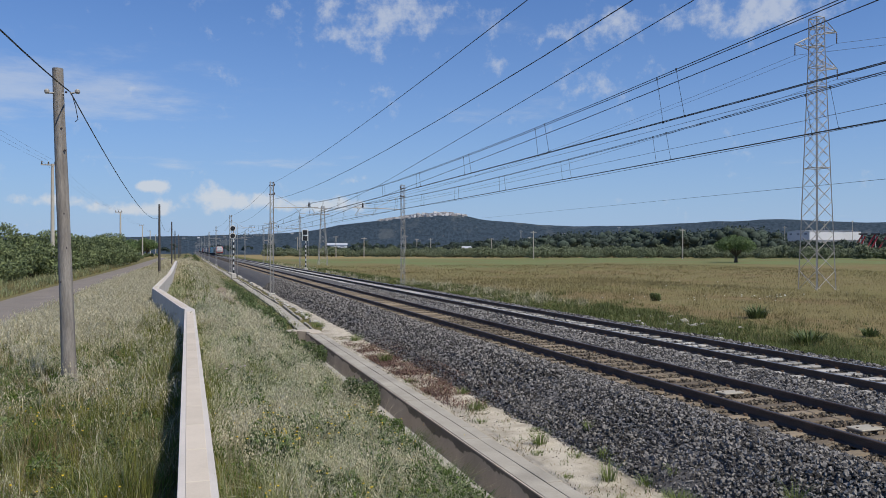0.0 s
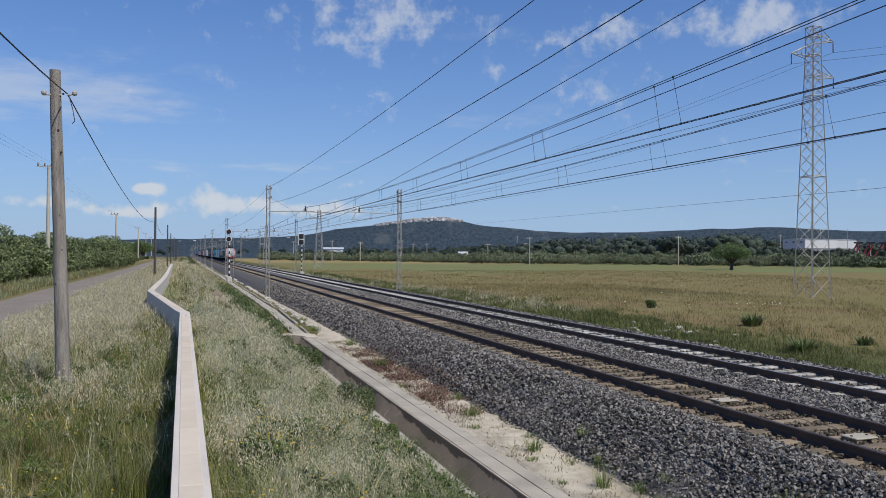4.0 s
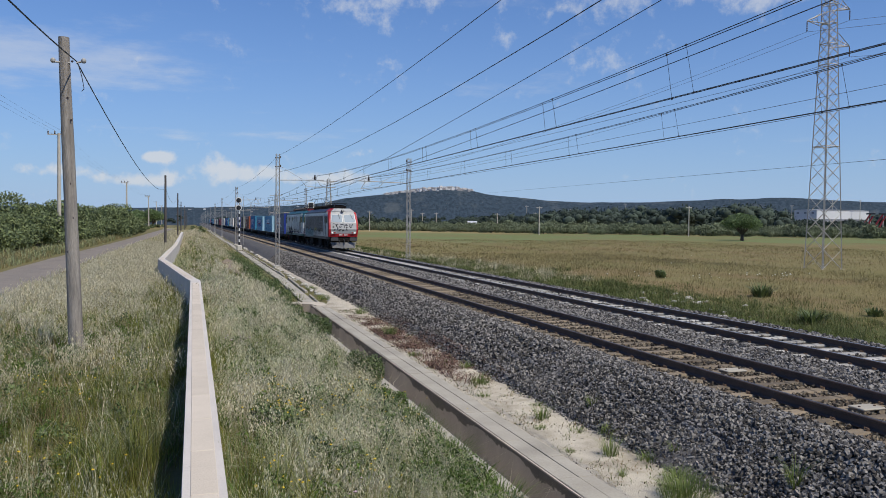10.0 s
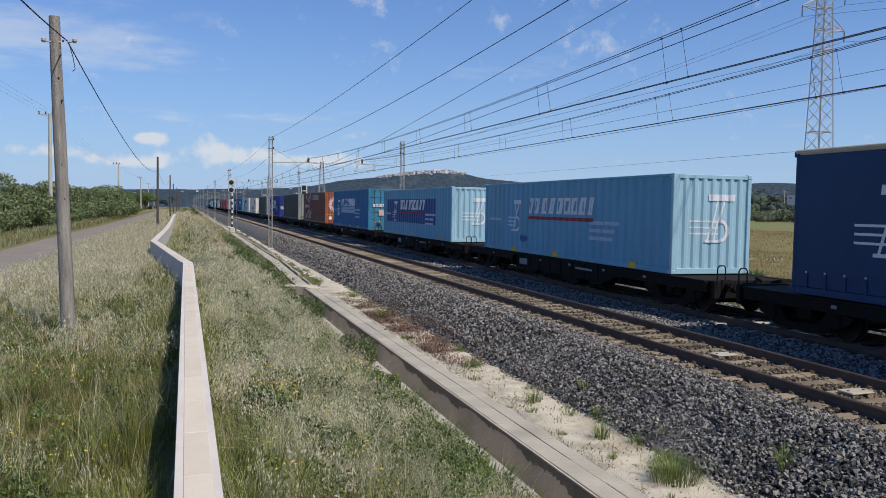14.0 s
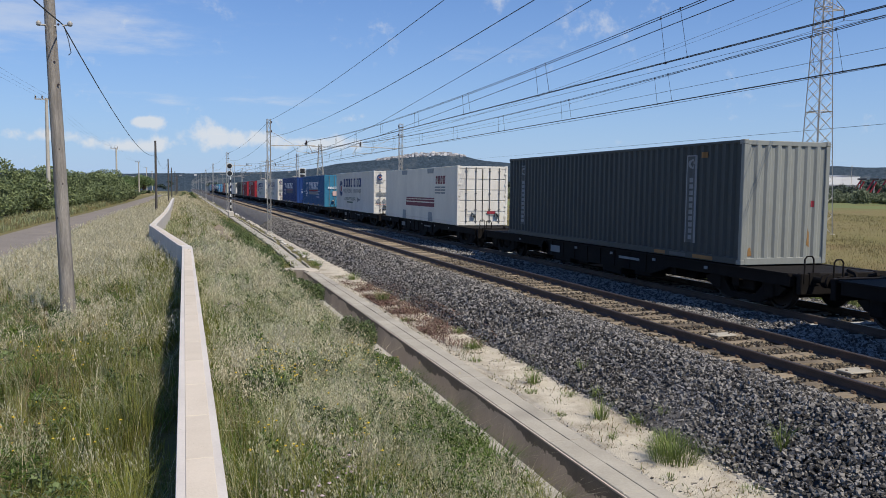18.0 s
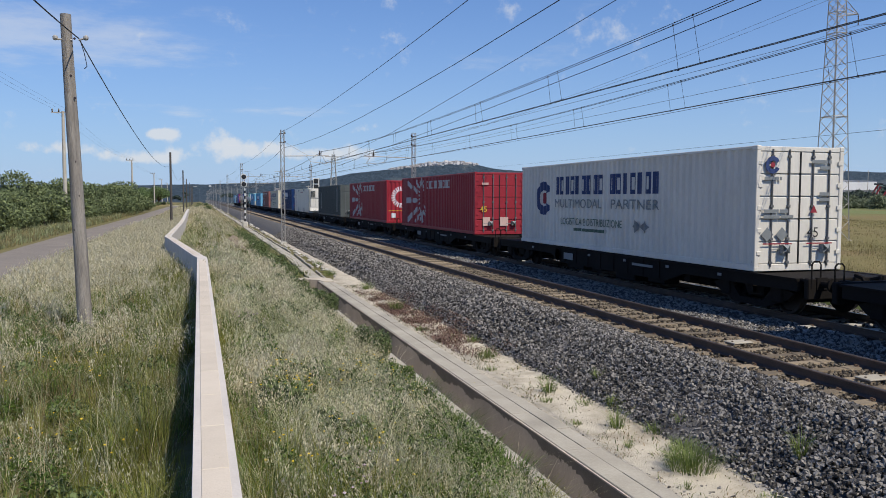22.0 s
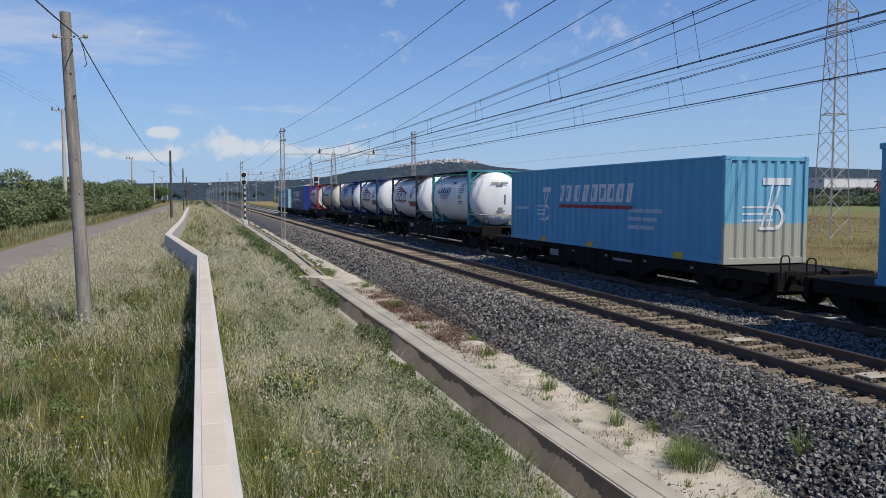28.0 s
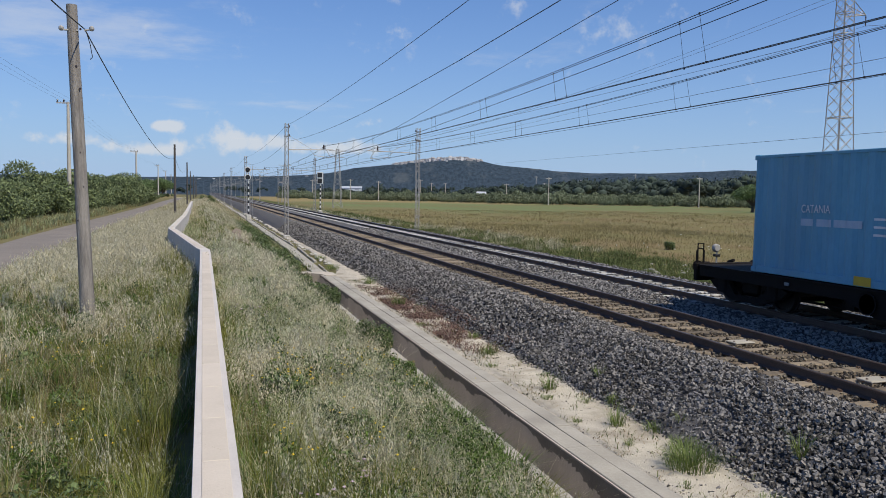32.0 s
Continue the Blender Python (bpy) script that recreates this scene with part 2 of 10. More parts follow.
def thing(name, label, category, group="", at=None, kind=""):
    ob = new(name)
    if at is not None:
        ob.matrix_basis = at
    return tagged(ob, label, category, group, kind)


def bulk(name, V, F, material, smooth=False):
    """One mesh out of arrays of corners and faces."""
    me = bpy.data.meshes.new(name)
    me.from_pydata(V, [], F)
    me.materials.append(material)
    if smooth:
        me.polygons.foreach_set("use_smooth", [True] * len(me.polygons))
    return me


rng = np.random.default_rng(7)

# ---- materials of the setting ----
M_BALLAST = mat("ballast", (0.15, 0.14, 0.13), (0.045, 0.04, 0.037), 0.9, 3.0, 22.0, 1.0)
M_STONEBROWN = mat("dusty_stone", (0.21, 0.172, 0.12), (0.055, 0.043, 0.03), 0.9, 2.0, 60.0, 0.3, island=1.4)
# brown dust, with the passing train's shade darkened into the same colour
M_FARBED = mat("dusty_shaded_bed", (0.11, 0.092, 0.07), (0.05, 0.042, 0.033), 0.95, 3.0, 22.0, 1.0)
M_STONE = mat("stone", (0.25, 0.232, 0.21), (0.052, 0.047, 0.042), 0.85, 2.0, 60.0, 0.3, island=1.4)
M_SAND = mat("sandy_gravel", (0.62, 0.56, 0.44), (0.42, 0.36, 0.27), 0.95, 3.5, 45.0, 1.0, dirt=(0.19, 0.155, 0.105), dirt_amount=0.65)
M_CONCRETE = mat("concrete", (0.45, 0.41, 0.335), (0.31, 0.28, 0.225), 0.85, 1.2, 30.0, 0.3, dirt=(0.2, 0.18, 0.15), dirt_amount=0.5)
M_DITCH = mat("ditch_concrete", (0.60, 0.53, 0.43), (0.45, 0.39, 0.31), 0.9, 1.1, 25.0, 0.3, dirt=(0.14, 0.125, 0.10), dirt_amount=0.7, stretch=(1, 1, 0.5))
# stain under the channel rim; its colour also serves as the duct slot's shade
M_STAIN_SLOT = mat("water_stain", (0.20, 0.175, 0.14), (0.13, 0.115, 0.093), 0.9, 3.0, 25.0, 0.2)
M_WALL = mat("wall_plaster", (0.61, 0.56, 0.50), (0.50, 0.455, 0.41), 0.85, 1.5, 40.0, 0.15, dirt=(0.45, 0.42, 0.38), dirt_amount=0.4)
M_SLAB = mat("coping_slab", (0.60, 0.52, 0.42), (0.51, 0.44, 0.35), 0.85, 2.5, 60.0, 0.2, spread=0.35)
M_ASPHALT = mat("asphalt", (0.235, 0.20, 0.165), (0.17, 0.147, 0.122), 0.95, 0.8, 60.0, 0.3)
M_RAIL = mat("rusty_rail", (0.12, 0.074, 0.052), (0.055, 0.035, 0.026), 0.75, 3.0, 50.0, 0.2)
M_CLIP = mat("rusty_clip", (0.26, 0.16, 0.09), (0.12, 0.07, 0.045), 0.75, 3.0, 50.0, 0.2)
M_RAILTOP = mat("rail_running_surface", (0.14, 0.12, 0.11), (0.075, 0.06, 0.05), 0.5, 3.0, 40.0, 0.05, metal=0.7)
M_RAILSHINE = mat("bright_running_surface", (0.42, 0.41, 0.40), (0.3, 0.29, 0.28), 0.35, 3.0, 40.0, 0.05, metal=0.8)
M_SLEEPER = mat("weathered_sleeper", (0.26, 0.205, 0.14), (0.12, 0.094, 0.065), 0.95, 2.0, 25.0, 0.4, spread=0.6)
M_SLEEPER2 = mat("pale_sleeper", (0.46, 0.44, 0.40), (0.25, 0.238, 0.215), 0.9, 2.0, 25.0, 0.3, spread=0.6)
M_EARTH = mat("bare_earth", (0.27, 0.215, 0.15), (0.16, 0.125, 0.085), 0.95, 1.5, 14.0, 1.0)
M_RUSTBED = mat("rust_stained_bed", (0.20, 0.148, 0.098), (0.085, 0.064, 0.045), 0.95, 2.5, 30.0, 0.8)


def ground_material():
    """Soil and far grass: straw-coloured field with greener strips, verge, haze-tinted woodland far off."""
    m = bpy.data.materials.new("meadow")
    m.use_nodes = True
    nt = m.node_tree
    nt.nodes.clear()
    N, L = nt.nodes.new, nt.links.new
    out, bs = N("ShaderNodeOutputMaterial"), N("ShaderNodeBsdfPrincipled")
    L(bs.outputs[0], out.inputs[0])
    bs.inputs["Roughness"].default_value = 0.95
    bs.inputs["Specular IOR Level"].default_value = 0.1
    geo = N("ShaderNodeNewGeometry")
    sep = N("ShaderNodeSeparateXYZ")
    L(geo.outputs["Position"], sep.inputs[0])

    def noise_node(s, d, stretch=None):
        n = N("ShaderNodeTexNoise")
        n.inputs["Scale"].default_value, n.inputs["Detail"].default_value = s, d
        if stretch:
            mp = N("ShaderNodeMapping")
            mp.inputs["Scale"].default_value = stretch
            L(geo.outputs["Position"], mp.inputs["Vector"])
            L(mp.outputs[0], n.inputs["Vector"])
        else:
            L(geo.outputs["Position"], n.inputs["Vector"])
        return n.outputs["Fac"]

    def rng_node(x, a, b):
        n = N("ShaderNodeMapRange")
        n.interpolation_type = "SMOOTHSTEP"
        L(x, n.inputs["Value"])
        n.inputs["From Min"].default_value, n.inputs["From Max"].default_value = a, b
        return n.outputs[0]

    def mul(a, b):
        n = N("ShaderNodeMath")
        n.operation = "MULTIPLY"
        for i, v in enumerate((a, b)):
            if isinstance(v, (int, float)):
                n.inputs[i].default_value = v
            else:
                L(v, n.inputs[i])
        return n.outputs[0]

    def mix(f, a, b):
        n = N("ShaderNodeMixRGB")
        L(f, n.inputs["Fac"]) if not isinstance(f, float) else setattr(n.inputs["Fac"], "default_value", f)
        for i, c in ((1, a), (2, b)):
            if isinstance(c, tuple):
                n.inputs[i].default_value = (*c, 1)
            else:
                L(c, n.inputs[i])
        return n.outputs[0]

    big, mid, fine = noise_node(0.035, 5), noise_node(0.45, 4), noise_node(9.0, 3)
    straw = mix(mid, (0.175, 0.145, 0.063), (0.25, 0.208, 0.097))
    straw = mix(rng_node(big, 0.45, 0.62), straw, (0.18, 0.16, 0.063))
    straw = mix(mul(rng_node(fine, 0.42, 0.66), 0.6), straw, (0.115, 0.095, 0.04))
    straw = mix(mul(rng_node(noise_node(1.6, 5, (1, 0.6, 1)), 0.52, 0.66), 0.6), straw, (0.14, 0.14, 0.05))
    straw = mix(mul(rng_node(noise_node(0.12, 4, (1, 0.5, 1)), 0.5, 0.62), 0.45), straw, (0.20, 0.125, 0.07))
    # a greener crop beyond the field
    wob = N("ShaderNodeMath")
    wob.operation = "MULTIPLY_ADD"
    L(noise_node(0.02, 3, (1, 0.3, 1)), wob.inputs[0])
    wob.inputs[1].default_value = 60.0
    L(sep.outputs[1], wob.inputs[2])
    green = mul(rng_node(wob.outputs[0], 160.0, 195.0), rng_node(sep.outputs[0], 22.0, 40.0))
    green = mul(mul(green, rng_node(noise_node(0.06, 5, (1, 0.35, 1)), 0.3, 0.6)), 0.9)
    col = mix(green, straw, (0.15, 0.185, 0.075))
    far = rng_node(wob.outputs[0], 300.0, 345.0)
    col = mix(far, col, mix(mid, (0.31, 0.235, 0.115), (0.21, 0.175, 0.075)))
    # grassy verges near the railway
    n = N("ShaderNodeMath")
    n.operation = "ABSOLUTE"
    s = N("ShaderNodeMath")
    s.operation = "SUBTRACT"
    L(sep.outputs[0], s.inputs[0])
    s.inputs[1].default_value = 4.0
    L(s.outputs[0], n.inputs[0])
    verge = N("ShaderNodeMapRange")
    L(n.outputs[0], verge.inputs["Value"])
    verge.inputs["From Min"].default_value, verge.inputs["From Max"].default_value = 20.0, 14.0
    vg = mix(mid, (0.10, 0.095, 0.04), (0.19, 0.17, 0.078))
    col = mix(mul(verge.outputs[0], 0.9), col, vg)
    inv = N("ShaderNodeMath")
    inv.operation = "SUBTRACT"
    inv.inputs[0].default_value = 1.0
    L(rng_node(sep.outputs[0], 21.0, 27.5), inv.inputs[1])
    col = mix(mul(rng_node(sep.outputs[0], 16.4, 17.4), inv.outputs[0]), col, mix(mid, (0.05, 0.066, 0.02), (0.11, 0.12, 0.042)))
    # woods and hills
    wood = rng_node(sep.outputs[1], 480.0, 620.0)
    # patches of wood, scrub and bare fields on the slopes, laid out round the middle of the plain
    ang, rad, hv = N("ShaderNodeMath"), N("ShaderNodeVectorMath"), N("ShaderNodeCombineXYZ")
    ang.operation, rad.operation = "ARCTAN2", "LENGTH"
    L(sep.outputs[0], ang.inputs[0])
    L(sep.outputs[1], ang.inputs[1])
    L(geo.outputs["Position"], rad.inputs[0])
    L(mul(ang.outputs[0], 100.0), hv.inputs[0])
    L(mul(rad.outputs["Value"], 0.004), hv.inputs[1])

    def slope_noise(scale, detail, rough):
        n = N("ShaderNodeTexNoise")
        n.inputs["Scale"].default_value, n.inputs["Detail"].default_value, n.inputs["Roughness"].default_value = scale, detail, rough
        L(hv.outputs[0], n.inputs["Vector"])
        return n.outputs["Fac"]

    # the blue of distance haze is mixed into these slope colours
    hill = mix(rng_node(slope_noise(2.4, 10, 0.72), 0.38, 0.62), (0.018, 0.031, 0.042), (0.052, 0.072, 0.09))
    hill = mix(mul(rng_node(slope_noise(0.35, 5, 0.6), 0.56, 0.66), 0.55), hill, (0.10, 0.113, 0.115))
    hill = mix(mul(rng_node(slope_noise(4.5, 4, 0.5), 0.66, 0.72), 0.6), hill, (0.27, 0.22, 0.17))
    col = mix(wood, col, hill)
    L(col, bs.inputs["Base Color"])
    bp = N("ShaderNodeBump")
    bp.inputs["Strength"].default_value, bp.inputs["Distance"].default_value = 0.6, 0.08
    L(fine, bp.inputs["Height"])
    L(bp.outputs[0], bs.inputs["Normal"])
    return m


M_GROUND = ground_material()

XN, XF = 9.539, 13.401          # middles of the near and the far track
SECTION_X = [-4000, -2500, -1500, -900, -500, -250, -120, -70, -40, -26, -18, -13, -10.6, -10.2, -9.4, -8.6, -7.8, -7.0, -6.6, -5.4, -4, -3, -2.2, -1.4, -0.8, -0.3, 0.1, 0.5, 1.0, 1.6, 2.3, 3.0, 3.6, 3.98, 4.09, 4.885, 4.91, 5.2, 5.7, 6.2, 6.7,
             8, 10, 12, 14, 15.4, 16.4, 17.2, 18.2, 19.5, 22, 26, 32, 40, 52, 70, 95, 130, 180, 240, 320, 420, 560, 750, 1000, 1300, 1700, 2200, 2800, 3500, 4300]
PROFILE = [(-4000, -0.5), (-13, -0.45), (-10.6, -0.42), (-10.2, -0.5), (-7.0, -0.5), (-6.6, -0.4), (-4, -0.3), (-2.2, -0.2), (-0.8, -0.12), (-0.1, 0.0), (0.5, 0.16), (1.6, -0.15), (3.0, -0.7), (3.6, -1.02), (4.1, -1.14), (5.7, -1.08), (16.4, -1.0), (17.2, -0.85), (19.5, -0.95), (26, -1.0), (4300, -1.0)]


# skyline of the far hills: heading from the track's line, height in degrees
SKY_TURN = (-60, -17, -11, 0, 3, 7, 9, 10.4, 12.4, 14.5, 16.1, 17.7, 19.4, 20.6, 22.6, 24.6, 26.6, 30.6, 34.4, 36.6, 38, 40, 42.3, 45, 54, 80)
SKY_RISE = (0.68, 0.7, 0.74, 0.9, 1.05, 1.22, 1.4, 1.77, 2.02, 2.2, 2.38, 2.5, 2.44, 2.15, 2.0, 1.82, 1.65, 1.63, 1.78, 1.92, 1.84, 2.0, 1.96, 1.8, 1.55, 1.3)


def ground_height(x, y):
    z = float(np.interp(x, [p[0] for p in PROFILE], [p[1] for p in PROFILE]))
    if 4.08 < x < 4.89 and y < 34.45:
        z = -1.95
    r = math.hypot(x, y)
    if y > 0 and r > 900:
        rise = float(np.interp(math.degrees(math.atan2(x, y)), SKY_TURN, SKY_RISE))
        full = 3500 * math.tan(radians(rise)) + 2.5
        t = min(max((r - 1700) / 1800, 0), 1)
        t2 = min(max((r - 900) / 1500, 0), 1)
        z += full * (0.84 * t * t * (3 - 2 * t) + 0.13 * t2) * (1 if r < 3600 else max(0.6, 1 - (r - 3600) / 2500))
        z += t * (7 * noise.noise((x * 0.0035, y * 0.0035, 7.7)) + 4 * noise.noise((x * 0.011, y * 0.011, 2.7)))
    elif abs(x) > 25:
        z += 0.12 * noise.noise((x * 0.03, y * 0.03, 1.3))
    return z


def build_ground():
    ys = [-1200, -600, -300, -150, -80, -40, -20, -10, -5]
    ys += list(np.arange(-2, 34, 2.0)) + [34.4, 34.5]
    ys += list(np.arange(36, 80, 4.0)) + list(np.arange(80, 200, 10.0)) + list(np.arange(200, 500, 25.0)) + list(np.arange(500, 1600, 70.0)) + list(np.arange(1600, 2600, 90.0)) + list(np.arange(2600, 4900, 45.0))
    xs = sorted(set(SECTION_X + list(range(750, 3500, 50)) + list(range(-1500, 750, 90))))
    V = [(x, y, ground_height(x, y)) for y in ys for x in xs]
    n = len(xs)
    F = [(j * n + i, j * n + i + 1, (j + 1) * n + i + 1, (j + 1) * n + i) for j in range(len(ys) - 1) for i in range(n - 1)]
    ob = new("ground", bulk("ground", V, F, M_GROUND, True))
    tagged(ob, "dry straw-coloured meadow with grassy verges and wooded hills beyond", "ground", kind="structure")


build_ground()


def build_road():
    s = Shape()
    ys = list(np.arange(-30, 300, 6.0))
    v, f = [], []
    for y in ys:
        bend = -0.9 * math.exp(-((y - 62) / 40) ** 2) + 0.6 * math.exp(-((y - 25) / 16) ** 2)
        for x, z in ((-9.9 + bend * 0.6, -0.46), (-9.7 + bend * 0.6, -0.40), (-8.3 + bend * 0.8, -0.36), (-6.6 + bend, -0.40), (-6.42 + bend, -0.46)):
            v.append((x + 0.1 * noise.noise((y * 0.4, x, 0)), y, z))
    for j in range(len(ys) - 1):
        for i in range(4):
            f.append((j * 5 + i, j * 5 + i + 1, j * 5 + 6 + i, j * 5 + 5 + i))
    ob = part("road", s.add(v, f), M_ASPHALT)
    tagged(ob, "narrow worn grey-brown asphalt country lane between grass verges", "road", kind="structure")


build_road()

WALL_LINE = [(0.075, -9.0), (0.075, 24.6), (-0.05, 25.5), (-1.22, 37.2), (-1.38, 38.6), (-1.36, 41.5), (-1.22, 60), (-1.27, 75), (-1.5, 110), (-1.6, 132)]


def build_parapet():
    half, top = 0.145, 0.80
    pts = [Vector((x, y)) for x, y in WALL_LINE]
    s = Shape()
    ring = []
    for i, p in enumerate(pts):
        a, b = pts[max(i - 1, 0)], pts[min(i + 1, len(pts) - 1)]
        d = (b - a).normalized()
        n = Vector((d.y, -d.x))
        ring.append([(p + n * o).to_tuple() for o in (-half, half)])
    sec = [(0, -0.4), (0, top - 0.012), (0.012, top), (0.988, top), (1, top - 0.012), (1, -0.4)]
    v = []
    for l, r in ring:
        for k, z in sec:
            v.append((l[0] + (r[0] - l[0]) * k, l[1] + (r[1] - l[1]) * k, z))
    f = []
    for j in range(len(ring) - 1):
        for i in range(5):
            f.append((j * 6 + i, j * 6 + i + 1, j * 6 + 7 + i, j * 6 + 6 + i))
    f += [tuple(range(5, -1, -1)), tuple(range((len(ring) - 1) * 6, len(ring) * 6))]
    wall = part("wall_parapet", s.add(v, f), M_WALL)
    tagged(wall, "low pale rendered parapet wall with beige coping slabs", "wall", kind="structure")
    # coping slabs set along the top
    L = 1.02
    me = Shape().box(-0.088, 0.088, 0.004, L - 0.004, -0.03, 0.006, 0.004).mesh("coping_slab", M_SLAB)
    for a, b in zip(pts, pts[1:]):
        d = b - a
        k = int(d.length // L)
        ang = math.degrees(math.atan2(-d.x, d.y))
        for i in range(k):
            p = a + d.normalized() * (i * L)
            if p.y > 70:
                continue
            part("coping_slab", me, None, wall, at=pose(p.x, p.y, top, 0, 0, ang) @ Matrix.Diagonal((1, 1, 1, 1)))


build_parapet()


def build_ditch():
    # channel: right wall with a wide flat top in two strips, floor, low left lip
    y0, y1 = -12.0, 34.4
    d = thing("drainage_channel", "open concrete drainage channel with a stained inner wall beside the ballast", "ditch", kind="structure")
    part("ballast_side_wall", Shape().box(4.86, 4.92, y0, y1, -1.9, -1.0), M_DITCH, d)
    part("channel_floor", Shape().box(4.28, 4.86, y0, y1, -1.9, -1.62), M_DITCH, d)
    part("meadow_side_wall", Shape().box(4.06, 4.28, y0, y1, -1.9, -1.06, 0.015), M_CONCRETE, d)
    part("head_wall", Shape().prism([(4.06, y1 - 0.05), (4.5, y1 + 0.1), (4.86, y1 - 0.25), (5.0, y1 - 0.9), (5.45, y1 - 0.9), (5.5, y1 + 0.3), (5.2, y1 + 0.75), (4.7, y1 + 0.7), (4.2, y1 + 0.45)], "z", -1.9, -0.955), M_DITCH, d)
    part("head_apron", Shape().prism([(3.7, y1 - 0.3), (4.06, y1 - 0.25), (4.2, y1 + 0.45), (4.75, y1 + 0.8), (4.6, y1 + 1.7), (4.0, y1 + 1.2)], "z", -1.5, -1.02), M_CONCRETE, d)
    for i in range(23):
        a = y0 + i * 2.0
        part("edge_block", Shape().box(4.885, 5.205, a + 0.001, a + 1.999, -1.3, -0.985 + 0.003 * math.sin(i * 2.1), 0.01), M_CONCRETE, d)
    me = Shape().box(0, 0.235, 0.002, 0.998, -0.25, 0, 0.006).mesh("cover_slab", M_CONCRETE)
    for i in range(46):
        part("cover_slab", me, None, d, at=pose(5.215, y0 + i, -0.985 + 0.005 * math.sin(i * 1.7), 0, 0.5 * math.sin(i), 0.2 * math.sin(i * 3.1)))
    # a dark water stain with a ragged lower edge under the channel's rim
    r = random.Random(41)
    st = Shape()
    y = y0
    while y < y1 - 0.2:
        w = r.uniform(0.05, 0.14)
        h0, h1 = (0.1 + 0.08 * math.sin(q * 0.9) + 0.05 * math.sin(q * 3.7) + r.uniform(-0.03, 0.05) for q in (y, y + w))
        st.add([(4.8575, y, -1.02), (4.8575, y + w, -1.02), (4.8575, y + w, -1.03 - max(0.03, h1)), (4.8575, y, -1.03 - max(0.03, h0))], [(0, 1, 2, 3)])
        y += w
    part("water_stain", st, M_STAIN_SLOT, d, "dark water stain under the rim")
    # beyond the head of the channel a covered cable duct runs on
    duct = thing("cable_duct", "old concrete cable duct with a dark open slot along the ballast foot", "cable duct", kind="structure")
    r = random.Random(52)

    def line(y):
        return 5.02 + 0.4 * min(max((y - 35) / 16, 0), 1) + 0.2 * min(max((y - 60) / 60, 0), 1)

    y = 35.0
    while y < 330:
        ln = r.uniform(1.6, 2.4) if y < 120 else 12.0
        x = line(y)
        turn = -math.degrees(math.atan2(line(y + ln) - x, ln))
        k = r.uniform(-0.03, 0.03)
        part("duct_bed", Shape().box(-0.34 + k, 0.2, 0.01, ln - 0.01, -0.3, -0.01 + r.uniform(-0.015, 0.015), 0.02), M_CONCRETE, duct, at=pose(x, y, -0.985, r.uniform(-0.5, 0.5), r.uniform(-2, 2), turn))
        if r.random() < 0.86:
            part("duct_curb", Shape().box(0.34, 0.46 + k, 0.01, ln - 0.01 - r.uniform(0, 0.3), -0.3, r.uniform(-0.03, 0.05), 0.02), M_CONCRETE, duct, at=pose(x, y, -0.985, 0, r.uniform(-3, 3), turn))
        # shade inside the open slot is put into its floor's colour
        part("duct_slot", Shape().box(0.2, 0.34, 0, ln, -0.3, -0.17), M_STAIN_SLOT, duct, "slot floor coloured dark for its shade", at=pose(x, y, -0.985, 0, 0, turn))
        y += ln

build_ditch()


def build_bed():
    ys = [-700, -300, -100, -40] + list(np.arange(-20, 80, 1.0)) + list(np.arange(80, 300, 5.0)) + list(np.arange(300, 1300, 40.0))
    sec = [(6.45, -1.12), (6.62, -1.02), (7.2, -0.62), (7.85, -0.23), (8.2, -0.19), (8.8, -0.2), (10.3, -0.2), (10.85, -0.2), (11.3, -0.24), (11.7, -0.25), (12.1, -0.21), (12.7, -0.2), (14.1, -0.2), (14.8, -0.2), (15.6, -0.22), (16.2, -0.5), (16.7, -0.8), (17.0, -1.1)]
    v = []
    for y in ys:
        for i, (x, z) in enumerate(sec):
            k = 0.02 if 0 < i < len(sec) - 1 else 0.2
            w = 0.16 * noise.noise((y * 0.35, x, 4.0)) if i < 3 else 0
            v.append((x + w, y, z + k * noise.noise((x * 1.7, y * 1.1, 0))))
    n = len(sec)
    f = [(j * n + i, j * n + i + 1, j * n + n + i + 1, j * n + n + i) for j in range(len(ys) - 1) for i in range(n - 1)]
    ob = new("ballast_bed", bulk("ballast_bed", v, f, M_BALLAST, True))
    tagged(ob, "grey crushed-stone ballast bed under two tracks", "ballast", kind="structure")
    # sandy strip between channel and ballast
    v, f = [], []
    yy = list(np.arange(-14, 34, 1.0)) + list(np.arange(34, 90, 3.0))
    for y in yy:
        w = 0.12 * noise.noise((y * 0.5, 0, 9))
        q = 0.0 if y < 34.5 else 0.62 + 0.3 * min((y - 34.5) / 16, 1)
        for x, z in ((5.42 + q, -1.05), (5.55 + q, -1.0), (6.2 + 0.4 * q, -0.99), (6.75 + w, -0.97), (7.0 + w, -1.05)):
            v.append((x, y, z + (0.03 * noise.noise((x * 2, y * 0.9, 2)) if 5.5 < x < 6.9 else 0)))
    for j in range(len(yy) - 1):
        for i in range(4):
            f.append((j * 5 + i, j * 5 + i + 1, j * 5 + 6 + i, j * 5 + 5 + i))
    ob = new("sandy_strip", bulk("sandy_strip", v, f, M_SAND, True))
    tagged(ob, "pale sandy gravel strip along the foot of the ballast", "gravel", kind="structure")


build_bed()


